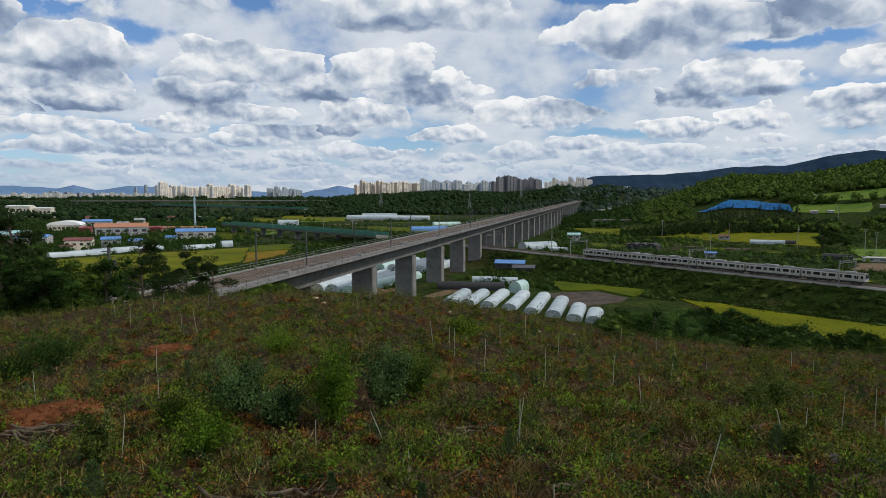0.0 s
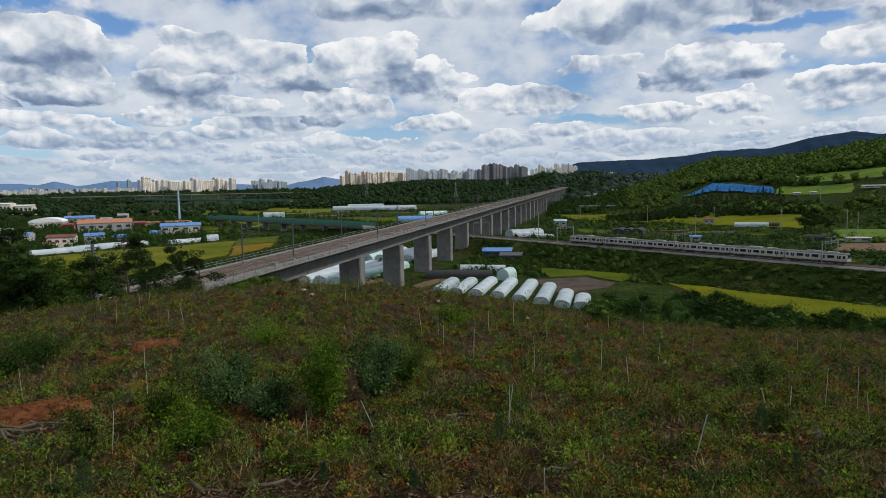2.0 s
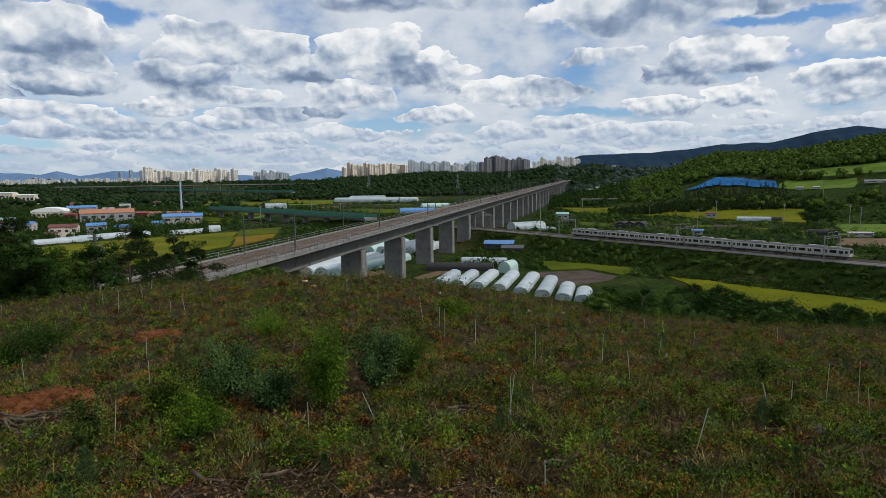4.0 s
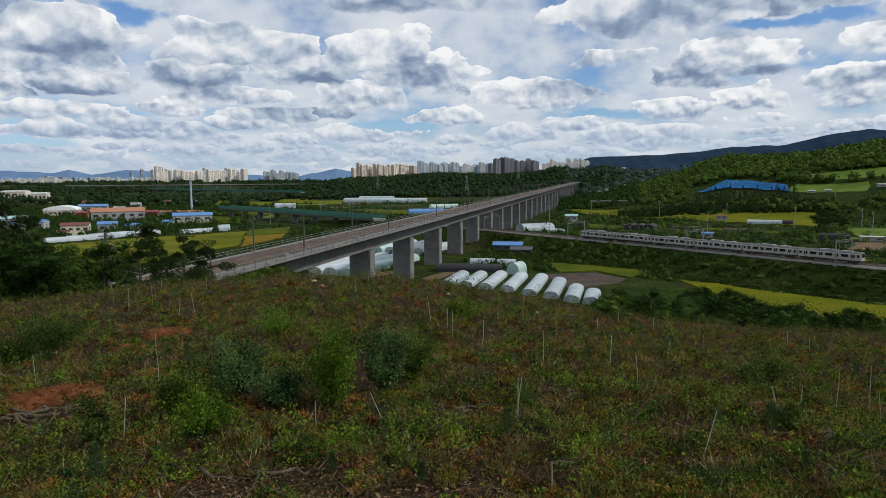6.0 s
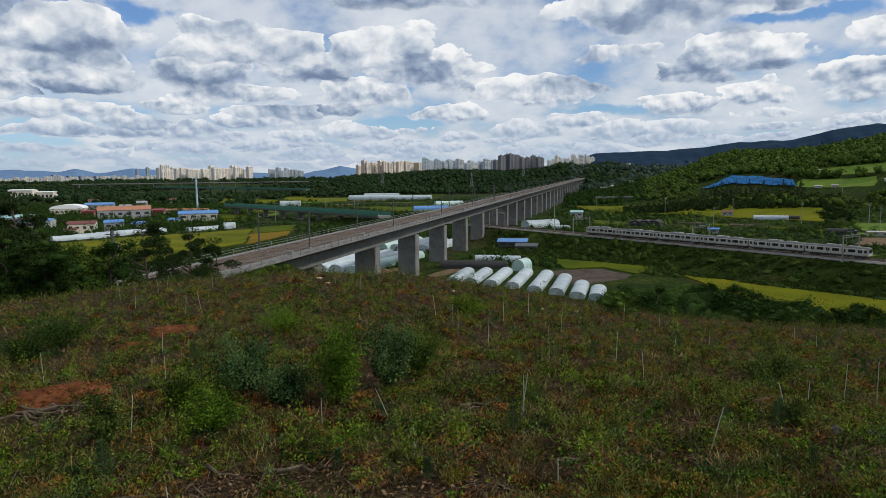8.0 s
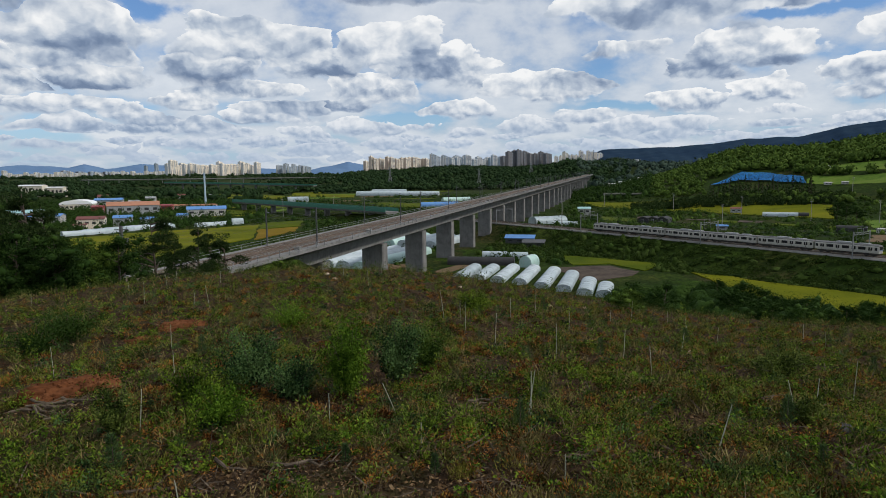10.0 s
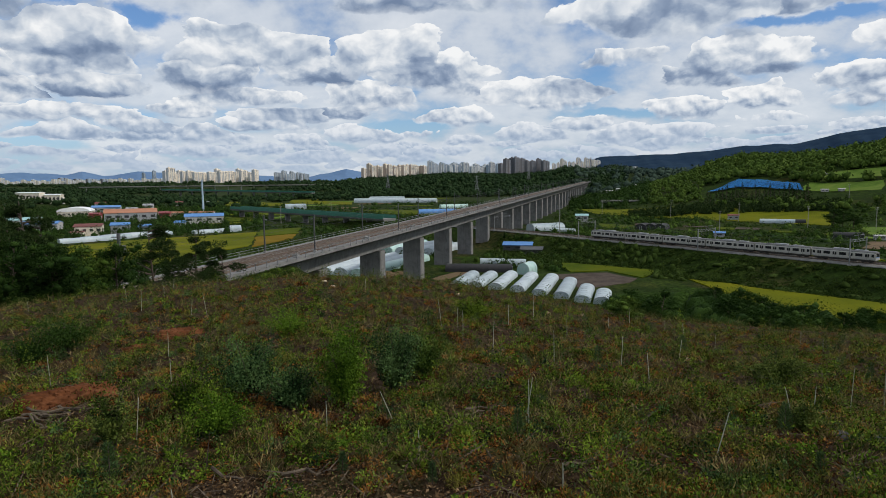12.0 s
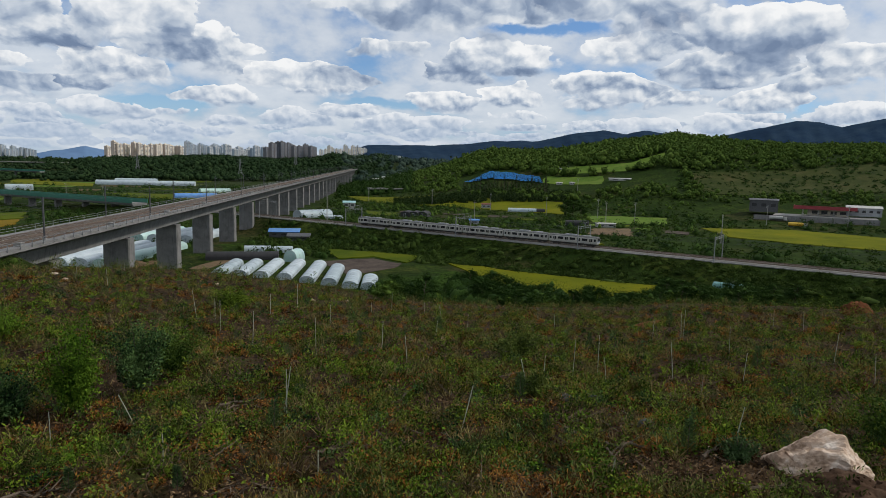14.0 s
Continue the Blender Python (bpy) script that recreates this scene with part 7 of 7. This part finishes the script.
def seedling(az, r, high, seed):
    rng = np.random.default_rng(seed)
    root = thing("pine_seedling", spot(az, r, -0.03), "small bluish-green pine seedling", "seedling", "planted seedlings")
    part("stem", Geo().tube([(0, 0, 0), (0.01, 0, high)], (0.012, 0.004), 6), BARK, root)
    k = 700
    f = rng.uniform(0.25, 1.0, k)
    a = rng.uniform(0, 2 * np.pi, k)
    out = 0.22 * high * (1.1 - f) * rng.uniform(0, 1, k)
    b = np.stack([np.cos(a) * out, np.sin(a) * out, f * high], -1)
    w = np.stack([np.cos(a), np.sin(a), 0.8 + 0.3 * rng.normal(size=k)], -1)
    part("needles", quads("needles", leaves(b, w, rng.uniform(0.06, 0.12, k) * high * 1.6, np.full(k, 0.008)), SEEDLING), None, root)


for k, (az, r, high) in enumerate(((42.6, 10.4, 0.62), (5.9, 11.2, 0.6), (-29.3, 11.6, 0.75), (27.9, 13.2, 0.7), (33.5, 24.0, 0.7), (-2.0, 9.0, 0.4), (30.5, 11.0, 0.45), (-10.2, 9.8, 0.4), (13, 20, 0.7), (-22, 20, 0.7), (20, 27, 0.8), (47, 20, 0.8), (8, 33, 0.8), (40, 30, 0.8))):
    seedling(az, r, high, 400 + k)


def lump(name, m, sx, sy, sz, seed, mat, label, category, rough=0.3, levels=4):
    """A boulder or a heap: a sphere pushed about by noise, flat below."""
    bm = bmesh.new()
    bmesh.ops.create_icosphere(bm, subdivisions=levels, radius=1)
    off = Vector((seed * 3.1, seed * 1.7, 0))
    rnd = random.Random(seed)
    planes = [(Vector((rnd.gauss(0, 1), rnd.gauss(0, 1), rnd.gauss(0.2, 0.8))).normalized(), rnd.uniform(0.72, 1.0)) for _ in range(17)]
    for v in bm.verts:
        p = v.co.copy()
        d = 1 + rough * noise.fractal(p * 1.1 + off, 1.0, 2.0, 4) + rough * 0.5 * abs(noise.noise(p * 3.1 + off))
        if mat is ROCK:
            flat = min([h / max(0.05, p.dot(way)) for way, h in planes if p.dot(way) > 0.05] + [1.3])
            d = flat * (1 + 0.10 * noise.noise(p * 2.3 + off)) + 0.035 * (1 - 2 * abs(noise.noise(p * 5.5 + off))) + 0.022 * noise.noise(p * 13.0 + off)
            d -= 0.07 * max(0.0, 1 - 9 * abs(noise.noise(p * 2.1 + off)))
        else:
            d += 0.08 * noise.noise(p * 6.0 + off) + 0.06 * noise.noise(p * 13.0 + off) + 0.05 * noise.noise(p * 29.0 + off)
        v.co = Vector((p.x * sx * d, p.y * sy * d, p.z * sz * d))
        if v.co.z < -0.25 * sz:
            v.co.z = -0.25 * sz
    me = bpy.data.meshes.new(name)
    bm.to_mesh(me)
    bm.free()
    me.materials.append(mat)
    me.polygons.foreach_set("use_smooth", [mat is not ROCK] * len(me.polygons))
    ob = new(name, me)
    ob.matrix_basis = m
    tagged(ob, label, category)
    return ob


lump("boulder", spot(52.2, 10.9, 0.10, -40) @ pose(0, 0, 0, 0, -8, 0), 0.74, 0.52, 0.55, 6, ROCK, "pale pinkish weathered boulder in the earth", "boulder", 0.5, 5)
lump("boulder", spot(56.3, 9.9, 0.0, -40), 0.55, 0.4, 0.3, 7, ROCK, "smaller pale pinkish boulder in earth", "boulder", 0.5, 5)
lump("earth_mound", spot(54.8, 10.1, 0.0, -40), 0.85, 0.50, 0.40, 9, LOAM, "dark brown earth mound around the boulders", "earth", 0.4, 5)
lump("stone", spot(39.1, 12.0, 0.02, 0), 0.16, 0.14, 0.16, 11, STONE, "dark rounded stone in the weeds", "stone", 0.3, 3)
lump("stone", spot(34.5, 14.2, 0.02, 0), 0.17, 0.14, 0.12, 13, STONE, "dark rounded stone in the weeds", "stone", 0.3, 3)
lump("stone", spot(31.8, 14.0, 0.02, 0), 0.2, 0.14, 0.12, 14, STONE, "dark rounded stone in the weeds", "stone", 0.3, 3)
lump("stone", spot(44.2, 10.9, 0.0, 0), 0.12, 0.1, 0.07, 15, ROCK, "small pale stone on bare earth", "stone", 0.4, 3)
lump("earth_mound", spot(-32.2, 18.2, -0.1, 10), 1.0, 0.75, 0.42, 17, RED_SOIL, "bare reddish earth mound in the clearing", "earth", 0.35, 5)
lump("earth_mound", spot(-29.9, 17.8, -0.1, 10), 0.55, 0.5, 0.42, 18, RED_SOIL, "bare reddish earth mound in the clearing", "earth", 0.35, 5)
lump("earth_mound", spot(-23.2, 27.0, -0.1, 10), 0.9, 0.6, 0.3, 19, RED_SOIL, "bare reddish earth mound in the clearing", "earth", 0.35, 5)
lump("earth_mound", spot(-26.3, 25.5, -0.1, 10), 0.6, 0.5, 0.25, 20, RED_SOIL, "bare reddish earth mound in the clearing", "earth", 0.35, 5)
lump("earth_mound", spot(53.2, 47.5, -0.1, 10), 1.0, 0.8, 0.75, 21, RED_SOIL, "bare reddish earth mound on the brow", "earth", 0.35, 5)
lump("earth_mound", spot(38.8, 33.0, -0.15, 10), 1.6, 0.9, 0.3, 22, RED_SOIL, "bare reddish earth patch in the clearing", "earth", 0.35, 5)
for k, (az, r, size) in enumerate(lump_spots):
    lump("rubble_mound", spot(az, r, 0.0, 20 * k), size, size * 0.7, size * 0.42, 40 + k, BARE, "pale earth and rubble mound by a pier", "earth", 0.4)
for k, (az, r) in enumerate(((-10.6, 41), (-11.3, 43), (8.6, 36), (11.6, 38), (0.6, 40), (20.5, 24))):
    lump("stone", spot(az, r, 0.05, 30 * k), 0.17, 0.13, 0.1, 30 + k, ROCK, "small pale stone on the brow", "stone", 0.4, 3)


def cut_branch(az, r, length, turn, seed):
    rng = np.random.default_rng(seed)
    pts = [np.array([length * (f - 0.5), 0.1 * rng.normal() * length * 0.5, 0.05 + 0.05 * rng.uniform()]) for f in np.linspace(0, 1, 6)]
    g = Geo().tube(pts, [0.035 * (1 - 0.6 * f) for f in np.linspace(0, 1, 6)], 6)
    for i in (2, 3, 4):
        g.tube([pts[i], pts[i] + np.array([0.2, rng.uniform(-0.3, 0.3), 0.12])], (0.012, 0.005), 5)
    tagged(part("cut_branch", g, DEADWOOD, m=spot(az, r, 0.0, turn)), "grey cut branch lying on the ground", "branch", "cut branches")


for k, (az, r, length, turn) in enumerate(((38.5, 10.4, 1.0, -25), (44.5, 10.6, 0.6, 15), (36.4, 9.8, 0.7, 70), (-33.0, 17.2, 1.6, -20), (-30.9, 16.6, 1.4, 10), (-34, 16.4, 1.2, -40), (-32, 15.6, 1.0, 30), (-33.2, 16.9, 1.3, -8), (-32.6, 17.0, 1.1, 14), (-33.6, 16.7, 1.0, -28), (-32.2, 16.6, 0.9, 4), (-34.0, 17.1, 1.2, 22), (-31.6, 16.9, 0.8, -16), (1.2, 13.0, 1.2, 35), (3.0, 13.6, 0.9, 10), (-13.0, 10.0, 0.9, 5), (-20, 10.5, 1.0, -30), (17, 13, 0.8, 50), (12, 10, 0.9, 20), (-26, 10.2, 1.3, 8), (49, 9.6, 0.7, -10))):
    cut_branch(az, r, length, turn, 500 + k)


def clods(host, count, mat, label, seed):
    """Loose clods and chips of earth lying on a mound."""
    rng = np.random.default_rng(seed)
    top = [v.co for v in host.data.vertices if v.co.z > 0]
    m = host.matrix_basis
    g = Geo()
    for k in range(count):
        p = m @ top[rng.integers(len(top))]
        s = 0.018 + 0.05 * rng.uniform() ** 2.5
        g.box(0, 0, 0, s * rng.uniform(0.8, 1.8), s, s * 0.7, pose(p.x, p.y, p.z + s * 0.15, *rng.uniform(0, 360, 3)))
    tagged(part("clods", g, mat), label, "earth", kind="stuff")


for k, host in enumerate([ob for ob in bpy.data.objects if ob.name.startswith("earth_mound")]):
    near = host.matrix_basis.translation.xy.length < 30
    if near:
        soil = host.data.materials[0]
        clods(host, 240, soil, "loose clods of earth on a mound", 90 + k)
